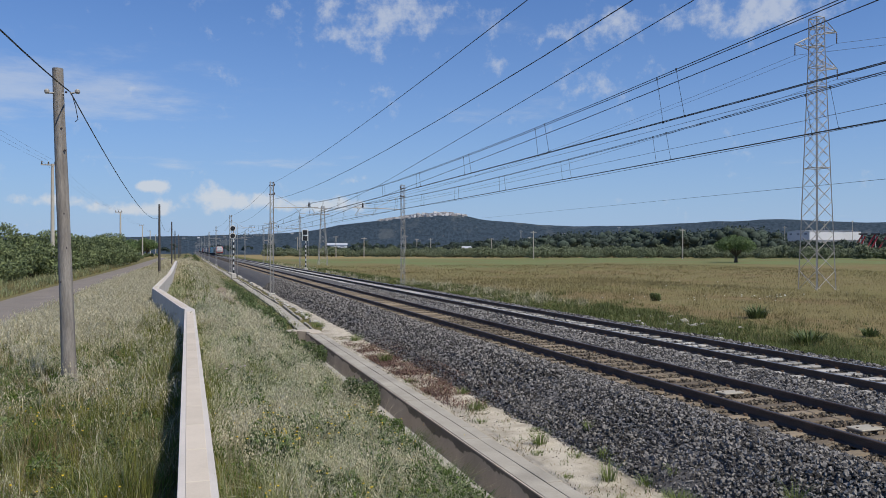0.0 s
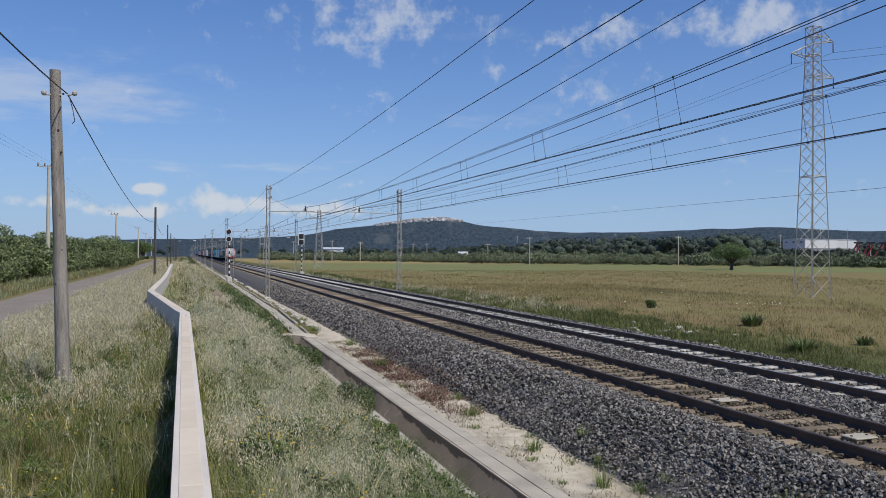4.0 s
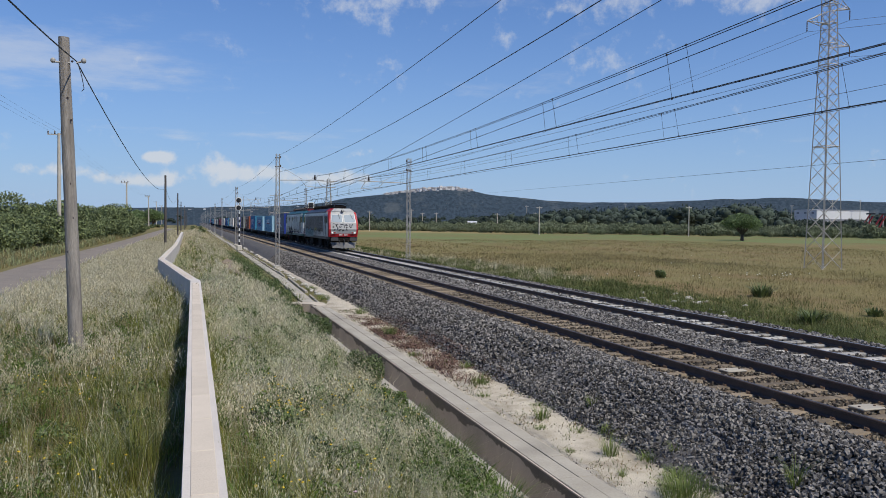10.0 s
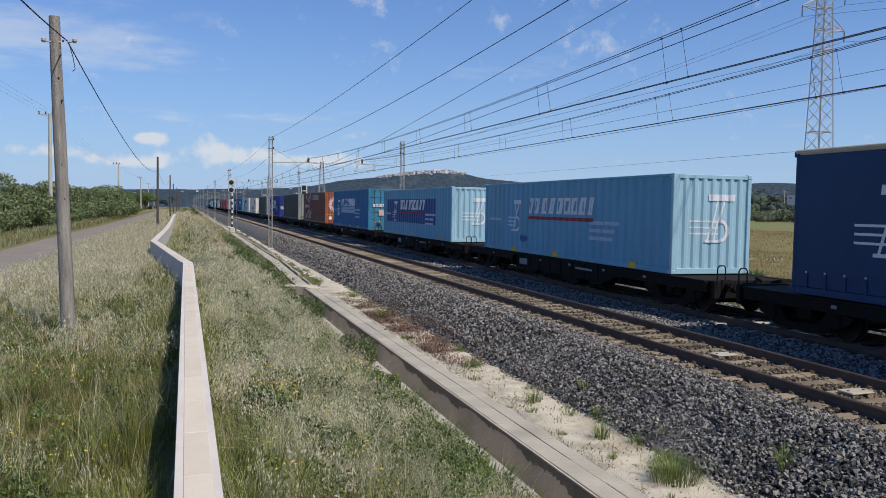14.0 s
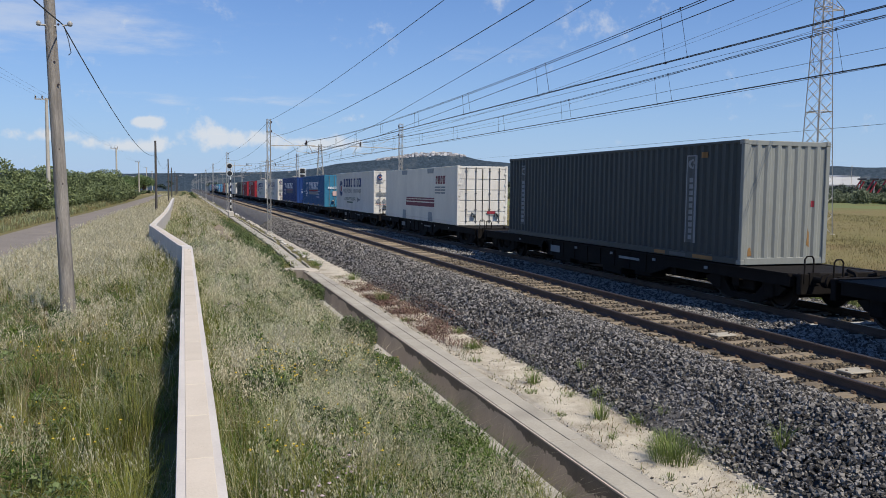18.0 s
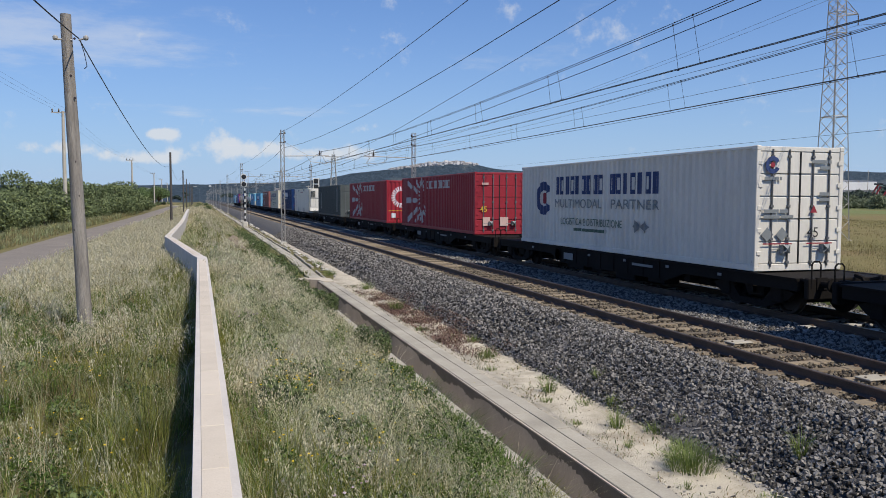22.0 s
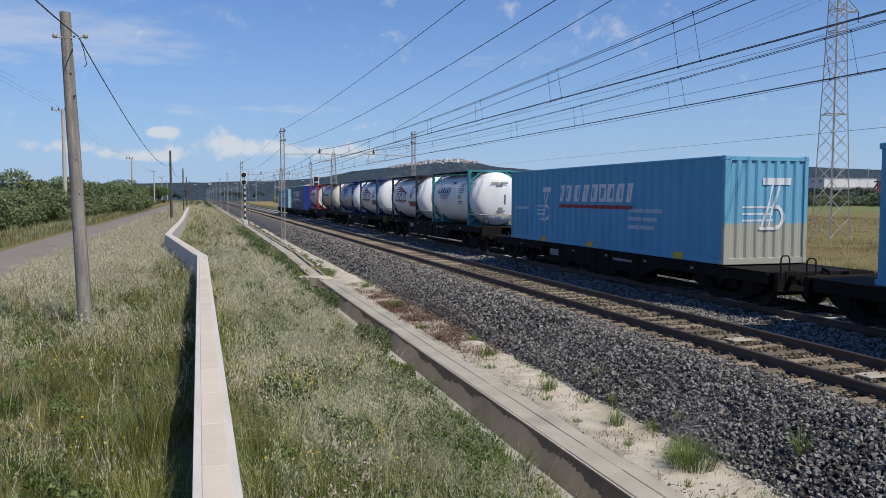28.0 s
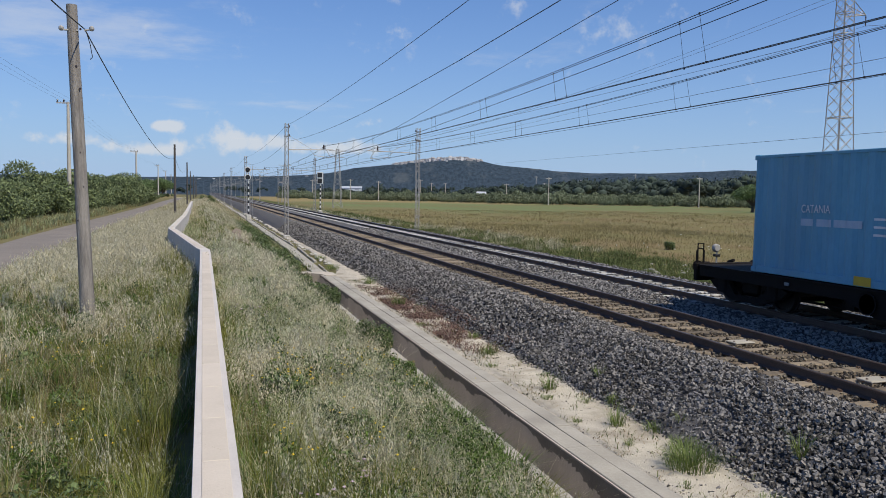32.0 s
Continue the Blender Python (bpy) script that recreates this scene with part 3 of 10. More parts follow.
def rail_section(x):
    h = [(-0.07, -0.16), (-0.07, -0.148), (-0.012, -0.125), (-0.0085, -0.045), (-0.036, -0.035), (-0.036, -0.008), (-0.028, 0.0), (0.028, 0.0), (0.036, -0.008), (0.036, -0.035), (0.0085, -0.045), (0.012, -0.125), (0.07, -0.148), (0.07, -0.16)]
    return [(x + a, b) for a, b in h]


def build_track(mid, sleeper_material, top, label, bed, number):
    tr = thing(f"track_{number}", label, "railway track", kind="structure")
    ys = [-650.0, -100.0, 0.0, 40.0, 100.0, 300.0, 1250.0]
    for side in (-0.7525, 0.7525):
        r = part("rail", Shape().sweep(rail_section(mid + side), ys), M_RAIL, tr, "rusty brown steel rail")
        part("running_surface", Shape().box(mid + side - 0.026, mid + side + 0.026, -650, 1250, -0.004, 0.002), top, r)
    part("rust_stained_bed", Shape().box(mid - 1.15, mid + 1.15, -60, 320, -0.28, -0.19), bed, tr)
    me = Shape()
    me.box(-1.2, -0.4, -0.12, 0.12, -0.2, 0, 0.025).box(-0.4, 0.4, -0.105, 0.105, -0.2, -0.006, 0.02).box(0.4, 1.2, -0.12, 0.12, -0.2, 0, 0.025)
    me = me.mesh("sleeper", sleeper_material)
    clips = Shape()
    for i in range(290):
        y = -6 + i * 0.6
        part("sleeper", me, None, tr, at=pose(mid + 0.015 * math.sin(i * 2.7), y + 0.02 * math.sin(i * 1.9), -0.152 + 0.006 * math.sin(i * 3.3), 0, 0.3 * math.sin(i), 0.5 * math.sin(i * 1.3)))
        if y < 45:
            for side in (-0.7525, 0.7525):
                for o in (-0.105, 0.105):
                    x = mid + side + o
                    clips.box(x - 0.025, x + 0.025, y - 0.03, y + 0.03, -0.152, -0.14, 0.004)
                    clips.tube((x, y - 0.035, -0.128), (x, y + 0.03, -0.125), 0.011, 5)
                    clips.tube((x - 0.015, y + 0.03, -0.14), (x - 0.015, y + 0.03, -0.11), 0.009, 5)
    part("rail_fastening", clips, M_CLIP, tr)["kind"] = "stuff"
    rest = Shape()
    for i in range(400):
        y = 168.3 + i * 0.6
        rest.box(mid - 1.2, mid + 1.2, y - 0.13, y + 0.13, -0.3, -0.152)
    part("distant_sleeper", rest, sleeper_material, tr)["kind"] = "stuff"


build_track(XN, M_SLEEPER, M_RAILTOP, "rusty railway track on weathered brown sleepers", M_RUSTBED, 1)
build_track(XF, M_SLEEPER2, M_RAILSHINE, "railway track on pale concrete sleepers", M_FARBED, 2)

# ---- masts, wires, signals, poles ----
M_GALV = mat("galvanised_steel", (0.46, 0.44, 0.40), (0.33, 0.31, 0.28), 0.6, 3.0, 40.0, 0.1, metal=0.25)
M_CABLE = mat("dark_cable", (0.03, 0.03, 0.034), (0.02, 0.02, 0.022), 0.6, 2.0, 30.0, 0.0)
M_THINCABLE = mat("weathered_wire", (0.14, 0.15, 0.18), (0.09, 0.10, 0.12), 0.6, 2.0, 30.0, 0.0)
M_INSUL = mat("brown_insulator", (0.05, 0.032, 0.028), (0.03, 0.02, 0.018), 0.3, 4.0, 30.0, 0.0)
M_FOOT = mat("concrete_footing", (0.55, 0.52, 0.46), (0.4, 0.37, 0.32), 0.9, 2.0, 25.0, 0.3)
M_POLEWOOD = mat("grey_pole_wood", (0.40, 0.36, 0.31), (0.17, 0.15, 0.13), 0.85, 5.0, 40.0, 0.9, stretch=(3, 3, 0.25), dirt=(0.07, 0.055, 0.045), dirt_amount=0.6)
M_DARKWOOD = mat("dark_pole_wood", (0.10, 0.085, 0.075), (0.05, 0.045, 0.04), 0.85, 3.0, 30.0, 0.3, stretch=(3, 3, 0.3))
M_CONCPOLE = mat("pole_concrete", (0.50, 0.46, 0.39), (0.38, 0.34, 0.28), 0.85, 2.0, 30.0, 0.15)
M_BLACK = mat("black_paint", (0.012, 0.012, 0.013), (0.02, 0.02, 0.02), 0.5, 3.0, 30.0, 0.05)
M_WHITE = mat("white_paint", (0.75, 0.74, 0.71), (0.62, 0.61, 0.58), 0.55, 3.0, 30.0, 0.05)


def lattice(s, x, y, z0, z1, wx, wy, step, leg=0.03, brace=0.014, taper=1.0):
    """Four corner legs with zigzag bracing on all sides."""
    h = z1 - z0

    def corner(k, z):
        t = 1 + (taper - 1) * (z - z0) / h
        sx, sy = ((-1, -1), (1, -1), (1, 1), (-1, 1))[k % 4]
        return (x + sx * wx / 2 * t, y + sy * wy / 2 * t, z)

    for k in range(4):
        s.tube(corner(k, z0), corner(k, z1), leg, 4)
        z, i = z0, 0
        while z < z1 - 1e-6:
            zn = min(z + step, z1)
            a, b = (k, k + 1) if i % 2 else (k + 1, k)
            s.tube(corner(a, z), corner(b, zn), brace, 4, caps=False)
            z, i = zn, i + 1
    return s


def mast(side, x, y):
    """A lattice catenary mast with a cantilever reaching over its track; side: +1 reaches towards +x."""
    m = thing("catenary_mast", "grey galvanised lattice catenary mast with a cantilever arm over the track", "mast", "catenary masts along the railway", at=pose(x, y, 0))
    part("footing", Shape().box(-0.27, 0.27, -0.33, 0.33, -1.2, -0.88 if side > 0 else -0.66, 0.03), M_FOOT, m)
    part("post", lattice(Shape(), 0, 0, -0.95, 7.9, 0.26, 0.34, 0.62, 0.024, 0.012), M_GALV, m)
    reach = (XN - 6.35 + 0.45) * side if side > 0 else -(16.9 - XF + 0.7)
    s = Shape()
    s.tube((0.1 * side, 0, 5.86), (reach, 0, 5.95), 0.035, 6)
    s.tube((0.1 * side, 0, 7.0), (reach * 0.55, 0, 5.92), 0.014, 4)
    part("cantilever", s, M_GALV, m)
    s = Shape()
    s.tube((reach * 0.86, 0, 5.9), (reach * 0.95, 0, 5.32), 0.02, 5).tube((reach * 0.95, 0, 5.32), (reach * 0.6, 0, 5.45), 0.02, 5).tube((reach * 0.6, 0, 5.45), (reach * 0.5, 0, 5.9), 0.016, 4)
    part("steady_arm", s, M_GALV, m)
    s = Shape()
    s.lathe([(5.97, 0.02), (6.0, 0.11), (6.06, 0.05), (6.09, 0.1), (6.14, 0.05), (6.17, 0.09), (6.22, 0.04), (6.3, 0.06), (6.34, 0.02)], "z", 10, (reach * 0.8, 0, 0))
    part("insulator", s, M_INSUL, m, "dark ribbed insulator")
    for z in (6.9, 7.6):
        s = Shape()
        s.box(-0.22, 0.22, -0.03, 0.03, z - 0.03, z + 0.03)
        s.lathe([(z, 0.03), (z + 0.03, 0.07), (z + 0.08, 0.03), (z + 0.11, 0.07), (z + 0.16, 0.02)], "z", 8, (0.2 * side, 0, 0))
        part("bracket", s, M_INSUL, m)
    return m


MAST_Y = [1.2 + 62.3 * i for i in range(-3, 12)]
first_l = mast(1, 6.35, MAST_Y[4])
first_r = mast(-1, 16.9, MAST_Y[4] - 0.4)
for k, y in enumerate(MAST_Y):
    if k != 4:
        copy_thing(first_l, pose(6.35, y, 0))
        copy_thing(first_r, pose(16.9, y - 0.4, 0))


def span_points(x, z_end, sag, y0, y1, n, x2, z2=None):
    """Points of one sagging span, without its last."""
    z2 = z_end if z2 is None else z2
    return [(x + (x2 - x) * i / n, y0 + (y1 - y0) * i / n, z_end + (z2 - z_end) * i / n - 4 * sag * (i / n) * (1 - i / n)) for i in range(n)]


def build_wires():
    for mid, zc, zm, sag, rise in ((XN - 0.04, 5.28, 6.28, 0.66, 0.46), (XF, 5.21, 6.2, 0.52, 0.3)):
        c = thing("overhead_line", "dark overhead contact line with twin wires and droppers above a track", "overhead line", "overhead lines of the two tracks")
        drop = Shape()
        runs = {(k, o): [] for k in ("messenger_wire", "contact_wire") for o in (-0.055, 0.055)}
        for i in range(len(MAST_Y) - 1):
            y0, y1 = MAST_Y[i], MAST_Y[i + 1]
            st = 0.16 if i % 2 else -0.16
            za, zb = zm + (rise if i == 3 else 0), zm + (rise if i == 2 else 0)
            for o in (-0.055, 0.055):
                runs["messenger_wire", o] += span_points(mid + o + st * 0.2, za, sag, y0, y1, 12, mid + o - st * 0.2, zb)
                runs["contact_wire", o] += span_points(mid + o * 0.6 + st, zc, 0.03, y0, y1, 6, mid + o * 0.6 - st)
            if y1 < 260 and y0 > -80:
                n = 10
                for j in range(n):
                    yy = y0 + (j + 0.1) * (y1 - y0) / n
                    for o, dy in ((-0.05, -0.42), (0.05, 0.42)):
                        t = (yy + dy - y0) / (y1 - y0)
                        zt = za + (zb - za) * t - 4 * sag * t * (1 - t)
                        xs = mid + st * (1 - 2 * t)
                        drop.tube((mid + o, yy + dy, zt + 0.01), (xs + o * 0.6, yy + dy - 0.12, zc - 0.03), 0.0055, 4)
                        drop.box(xs + o * 0.6 - 0.009, xs + o * 0.6 + 0.009, yy + dy - 0.15, yy + dy - 0.1, zc - 0.045, zc - 0.005)
                        drop.box(mid + o - 0.01, mid + o + 0.01, yy + dy - 0.02, yy + dy + 0.02, zt - 0.02, zt + 0.02)
        for (k, o), pts in runs.items():
            part(k, Shape().path(pts, 0.0085, 5), M_CABLE, c)
        part("dropper", drop, M_CABLE, c)["kind"] = "stuff"
    f = thing("feeder_line", "thin feeder wires strung from mast to mast", "power line")
    for x, za, zb, sag, r in ((6.35, 7.75, 7.75, 0.45, 0.0095), (6.42, 6.5, 6.75, 0.75, 0.0095), (16.9, 7.2, 7.15, 0.1, 0.007), (16.9, 6.3, 6.3, 0.05, 0.007), (16.75, 5.9, 5.95, 0.2, 0.008)):
        pts = []
        for i in range(len(MAST_Y) - 1):
            z0, z1 = (za, zb) if i % 2 == 0 else (zb, za)
            for k in range(10):
                t = k / 10
                pts.append((x, MAST_Y[i] + (MAST_Y[i + 1] - MAST_Y[i]) * t, z0 + (z1 - z0) * t - 4 * sag * t * (1 - t)))
        part("wire", Shape().path(pts, r, 5), M_CABLE if r > 0.009 else M_THINCABLE, f)
    part("anchor_wire", Shape().path([(9.0, MAST_Y[4], 5.25), (9.0, 50, 5.32), (9.0, 37.5, 5.75), (9.0, 26, 6.41), (9.0, 16.2, 7.0), (9.0, MAST_Y[3], 7.9), (9.0, MAST_Y[2], 8.0)], 0.009, 5), M_CABLE, f)
    part("anchor_wire", Shape().path([(9.5, MAST_Y[4], 5.24), (9.5, 39.6, 5.27), (9.5, 28, 5.56), (9.5, 18.2, 5.83), (9.5, 12.0, 6.05), (9.5, MAST_Y[3], 6.45), (9.5, MAST_Y[2], 7.6)], 0.009, 5), M_CABLE, f)


build_wires()


def signal(x, y, round_board, z0):
    m = thing("railway_signal", "two-lamp railway signal on a black and white banded post", "signal", "signals beside the tracks", at=pose(x, y, z0))
    part("base", Shape().box(-0.32, 0.32, -0.3, 0.3, -0.4, 0.32, 0.1), M_FOOT, m)
    for i in range(12):
        part("post_band", Shape().tube((0, 0, 0.35 + i * 0.34), (0, 0, 0.35 + (i + 1) * 0.34), 0.09, 10), M_WHITE if i % 2 else M_BLACK, m)
    upper = Shape().tube((0, 0, 4.43), (0, 0, 6.1), 0.07, 8)
    upper.path([(0.3, 0.1, 4.4), (0.3, 0.1, 6.0)], 0.02, 5)
    part("upper_post", upper, M_GALV, m)
    for z in (5.75, 4.85):
        b = Shape()
        rim = Shape()
        if round_board:
            b.lathe([(-0.16, 0.28), (-0.12, 0.28), (0.12, 0.24)], "y", 24, (-0.1, 0, z))
            rim.lathe([(-0.14, 0.36), (-0.1, 0.36)], "y", 24, (-0.1, 0, z))
        else:
            b.box(-0.46, 0.26, -0.18, 0.12, z - 0.36, z + 0.36, 0.02)
            rim.box(-0.56, 0.36, -0.14, -0.1, z - 0.44, z + 0.44, 0.01)
        part("board", b, M_BLACK, m, "black lamp board")
        part("rim", rim, M_WHITE, m, "white board rim")
        h = Shape().lathe([(-0.42, 0.13), (-0.18, 0.12), (-0.18, 0.1)], "y", 14, (-0.1, 0, z))
        part("hood", h, M_BLACK, m)
        part("lens", Shape().lathe([(-0.2, 0.09), (-0.19, 0.09)], "y", 14, (-0.1, 0, z)), M_GALV, m)
    part("ladder", Shape().path([(0.2, 0.25, 0.3), (0.2, 0.25, 6.2)], 0.02, 4).path([(0.5, 0.25, 0.3), (0.5, 0.25, 6.2)], 0.02, 4), M_GALV, m)
    return m


signal(5.38, 99.5, True, -0.62)
signal(17.5, 123.5, False, -0.55)


def pole(x, y, z0, z1, r0, r1, material, name, label, lean=0.0):
    p = thing(name, label, "pole", at=pose(x, y, z0))
    s = Shape()
    h = z1 - z0
    n = 12
    prof = []
    for i in range(9):
        t = i / 8
        prof.append((h * t, r0 + (r1 - r0) * t))
    s.lathe(prof, "z", n)
    s.v = [(a + lean * c / h + 0.012 * noise.noise((a * 3, b * 3, c * 0.7)), b + 0.012 * noise.noise((a * 3 + 5, b * 3, c * 0.7)), c) for a, b, c in s.v]
    part("shaft", s, material, p, smooth=True)
    return p


def telephone_poles():
    p = pole(-2.31, 18.0, -0.3, 6.3, 0.15, 0.105, M_POLEWOOD, "telephone_pole", "weathered grey wooden telephone pole standing in tall grass", lean=-0.23)
    s = Shape()
    s.tube((-0.42, -0.06, 6.08), (-0.1, -0.06, 6.08), 0.02, 6).tube((0.02, -0.1, 6.08), (0.16, -0.1, 6.12), 0.02, 6)
    s.lathe([(6.06, 0.03), (6.09, 0.05), (6.13, 0.05), (6.16, 0.02)], "z", 8, (-0.42, -0.06, 0)).lathe([(6.08, 0.03), (6.11, 0.05), (6.15, 0.05), (6.18, 0.02)], "z", 8, (0.16, -0.1, 0))
    part("bracket", s, M_GALV, p)
    for i, (a, z) in enumerate(((-1.2, 6.1), (-1.9, 5.35), (-1.4, 4.9), (-1.6, 3.6), (-1.2, 2.9), (-1.9, 2.2), (-1.5, 1.6))):
        part("bolt", Shape().lathe([(0, 0.025), (0.012, 0.02)], "y", 8, (0.13 * math.cos(a) - 0.1, -0.135 + 0.02, z)), M_INSUL, p)
    part("loop", Shape().path([(0.05, -0.12, 6.08), (0.13, -0.14, 5.8), (0.17, -0.12, 5.55), (0.12, -0.12, 5.5)], 0.008, 4), M_CABLE, p)
    for x, y, z1 in ((-2.75, 88, 7.3), (-2.6, 150, 7.5), (-2.8, 205, 7.2), (-2.6, 262, 7.3), (-2.6, 318, 7.2), (-2.6, 372, 7.3)):
        pole(x, y, -0.5, z1, 0.14, 0.10, M_DARKWOOD, "telephone_pole", "slim dark wooden telephone pole beside the parapet")
    line = thing("telephone_cable", "sagging black telephone cable from pole to pole", "cable")
    run = []
    stops = [(-2.2, -22, 5.83), (-2.3, 18, 5.83), (-2.72, 88, 5.93), (-2.6, 150, 7.2), (-2.8, 205, 7.0), (-2.6, 262, 7.0)]
    for (x0, y0, za), (x1, y1, zb), sag in zip(stops, stops[1:], (0.8, 1.0, 1.5, 1.4, 1.4)):
        for i in range(24):
            t = i / 24
            run.append((x0 + (x1 - x0) * t, y0 + (y1 - y0) * t, za + (zb - za) * t - 4 * sag * t * (1 - t)))
    part("cable", Shape().path(run, 0.013, 5), M_CABLE, line)


telephone_poles()


def power_poles():
    for i, (x, y, h) in enumerate(((-13.9, 95, 11.9), (-14.1, 190, 11.0), (-15.0, 300, 11.2), (-16.6, 400, 11.4), (-17.0, 480, 11.0))):
        p = pole(x, y, -0.5, h, 0.24, 0.15, M_CONCPOLE, "power_pole", "pale concrete power pole with a short insulator crossbar")
        s = Shape().box(-1.15, 0.35, -0.05, 0.05, h + 0.3, h + 0.42)
        part("crossbar", s, M_GALV, p)
        for o in (-1.05, -0.4, 0.25):
            part("insulator", Shape().lathe([(h + 0.42, 0.05), (h + 0.5, 0.1), (h + 0.58, 0.05), (h + 0.66, 0.09), (h + 0.78, 0.03)], "z", 8, (o, 0, 0)), M_INSUL, p)
    line = thing("power_line", "three thin power wires between concrete poles", "power line")
    pts = [(-12.5, -30, 12.4), (-13.9, 95, 12.2), (-14.1, 190, 11.4), (-15.0, 300, 11.6), (-16.6, 400, 11.8)]
    for o in (-1.05, -0.4, 0.25):
        q = []
        for (x0, y0, za), (x1, y1, zb) in zip(pts, pts[1:]):
            for i in range(12):
                t = i / 12
                q.append((x0 + (x1 - x0) * t + o, y0 + (y1 - y0) * t, za + (zb - za) * t - 4 * 1.0 * t * (1 - t)))
        part("wire", Shape().path(q, 0.007, 4), M_THINCABLE, line)


power_poles()


def pylon():
    px, py, z0 = 52.75, 56.3, -1.0
    p = thing("lattice_pylon", "tall grey lattice steel pylon standing in the dry meadow", "pylon", at=pose(px, py, z0, 0, 0, 0))
    H = 23.9
    s = Shape()

    def half(z):
        return 1.06 - 0.61 * min(z / 21.5, 1)

    levels = [0.0]
    while levels[-1] < H - 0.6:
        levels.append(levels[-1] + 1.6 * half(levels[-1]))
    levels[-1] = H
    sg = ((-1, -1), (1, -1), (1, 1), (-1, 1))

    def c(k, z):
        a, b = sg[k % 4]
        return (a * half(z), b * half(z), z)

    for k in range(4):
        part("leg", Shape().path([c(k, a) for a in levels], 0.055, 4), M_GALV, p)
    br = Shape()
    for a, b in zip(levels, levels[1:]):
        for k in range(4):
            br.tube(c(k, a), c(k + 1, b), 0.024, 4)
            br.tube(c(k + 1, a), c(k, b), 0.024, 4)
    for z in (10.7, 17.8, 19.6, 21.4, 23.0, H):
        for k in range(4):
            br.tube(c(k, z), c(k + 1, z), 0.04, 4)
    part("bracing", br, M_GALV, p)
    for z, side, ln in ((22.6, 1, 1.75), (21.2, -1, 1.9), (19.4, 1, 1.75)):
        a = Shape()
        h = half(z)
        for yy in (-h, h):
            a.tube((side * h, yy, z + 1.1), (side * (h + ln), 0, z + 0.2), 0.04, 4).tube((side * h, yy, z), (side * (h + ln), 0, z + 0.2), 0.04, 4)
            for q in (0.35, 0.7):
                a.tube((side * (h + ln * q), yy * (1 - q), z + 1.1 - 0.9 * q), (side * (h + ln * (q - 0.2)), yy * (1.2 - q), z + 0.2 * q), 0.025, 4)
        part("crossarm", a, M_GALV, p)
        part("insulator_string", Shape().lathe([(z + 0.2, 0.02)] + [(z + 0.1 - 0.08 * i, 0.06 if i % 2 else 0.03) for i in range(10)] + [(z - 0.75, 0.02)], "z", 8, (side * (h + ln), 0, 0)), M_INSUL, p)
    for a, b in sg:
        part("footing", Shape().box(a * 1.06 - 0.2, a * 1.06 + 0.2, b * 1.06 - 0.2, b * 1.06 + 0.2, -0.4, 0.04, 0.03), M_FOOT, p)
    line = thing("transmission_line", "thin high-voltage wires hanging from the pylon", "power line")
    for o, z in ((2.2, 21.85), (-2.4, 20.45), (2.2, 18.65)):
        a0 = Vector((px + o, py, z0 + z))
        for b0, sag in ((Vector((29.8 + 0.5 * o, 182.6, 11.8 + 0.1 * o)), 2.5), (Vector((px + 23 + o, py - 126, z0 + z)), 4.0)):
            part("wire", Shape().path([a0.lerp(b0, i / 16) - Vector((0, 0, 4 * sag * (i / 16) * (1 - i / 16))) for i in range(17)], 0.014, 4), M_THINCABLE, line)
    a0, b0 = Vector((182.1, 487.1, 22.9)), Vector((88.5, 81.1, 11.9))
    part("wire", Shape().path([a0.lerp(b0, i / 10) for i in range(11)], 0.028, 4), M_CABLE, line)


pylon()

# ---- the goods train: one rake that runs towards the camera's right ----
SPEED = 28.17
M_UNDER = mat("dark_underframe", (0.017, 0.014, 0.0125), (0.008, 0.007, 0.0065), 0.8, 2.0, 25.0, 0.2, object_space=True)
M_UNDER.node_tree.nodes["Principled BSDF"].inputs["Specular IOR Level"].default_value = 0.12
M_WHEEL = mat("wheel_steel", (0.032, 0.027, 0.025), (0.016, 0.014, 0.013), 0.6, 4.0, 30.0, 0.1, metal=0.3, object_space=True)
M_BRIGHT = mat("worn_steel", (0.45, 0.43, 0.40), (0.3, 0.28, 0.26), 0.4, 4.0, 30.0, 0.1, metal=0.7, object_space=True)
M_YELLOW = mat("yellow_mark", (0.62, 0.42, 0.03), (0.5, 0.33, 0.03), 0.6, 5.0, 30.0, 0.0, object_space=True)
M_LETTER = mat("white_lettering", (0.72, 0.74, 0.76), (0.58, 0.60, 0.63), 0.6, 6.0, 30.0, 0.0, object_space=True)
M_LETTER2 = mat("faded_lettering", (0.42, 0.52, 0.62), (0.30, 0.42, 0.55), 0.6, 6.0, 30.0, 0.0, object_space=True)
M_NAVYLETTER = mat("navy_lettering", (0.02, 0.045, 0.16), (0.03, 0.05, 0.13), 0.6, 6.0, 30.0, 0.0, object_space=True)
M_GREYLETTER = mat("grey_lettering", (0.17, 0.19, 0.2), (0.22, 0.23, 0.23), 0.6, 6.0, 30.0, 0.0, object_space=True)
M_GREENLETTER = mat("green_lettering", (0.06, 0.12, 0.085), (0.10, 0.15, 0.11), 0.6, 6.0, 30.0, 0.0, object_space=True)
M_REDBAR = mat("red_band", (0.30, 0.02, 0.035), (0.22, 0.02, 0.03), 0.6, 5.0, 30.0, 0.0, object_space=True)
M_CRIMSON = mat("crimson_band", (0.19, 0.02, 0.045), (0.16, 0.02, 0.04), 0.6, 5.0, 30.0, 0.0, object_space=True)
M_RUBBER = mat("black_gasket", (0.02, 0.02, 0.022), (0.012, 0.012, 0.013), 0.6, 5.0, 30.0, 0.0, object_space=True)


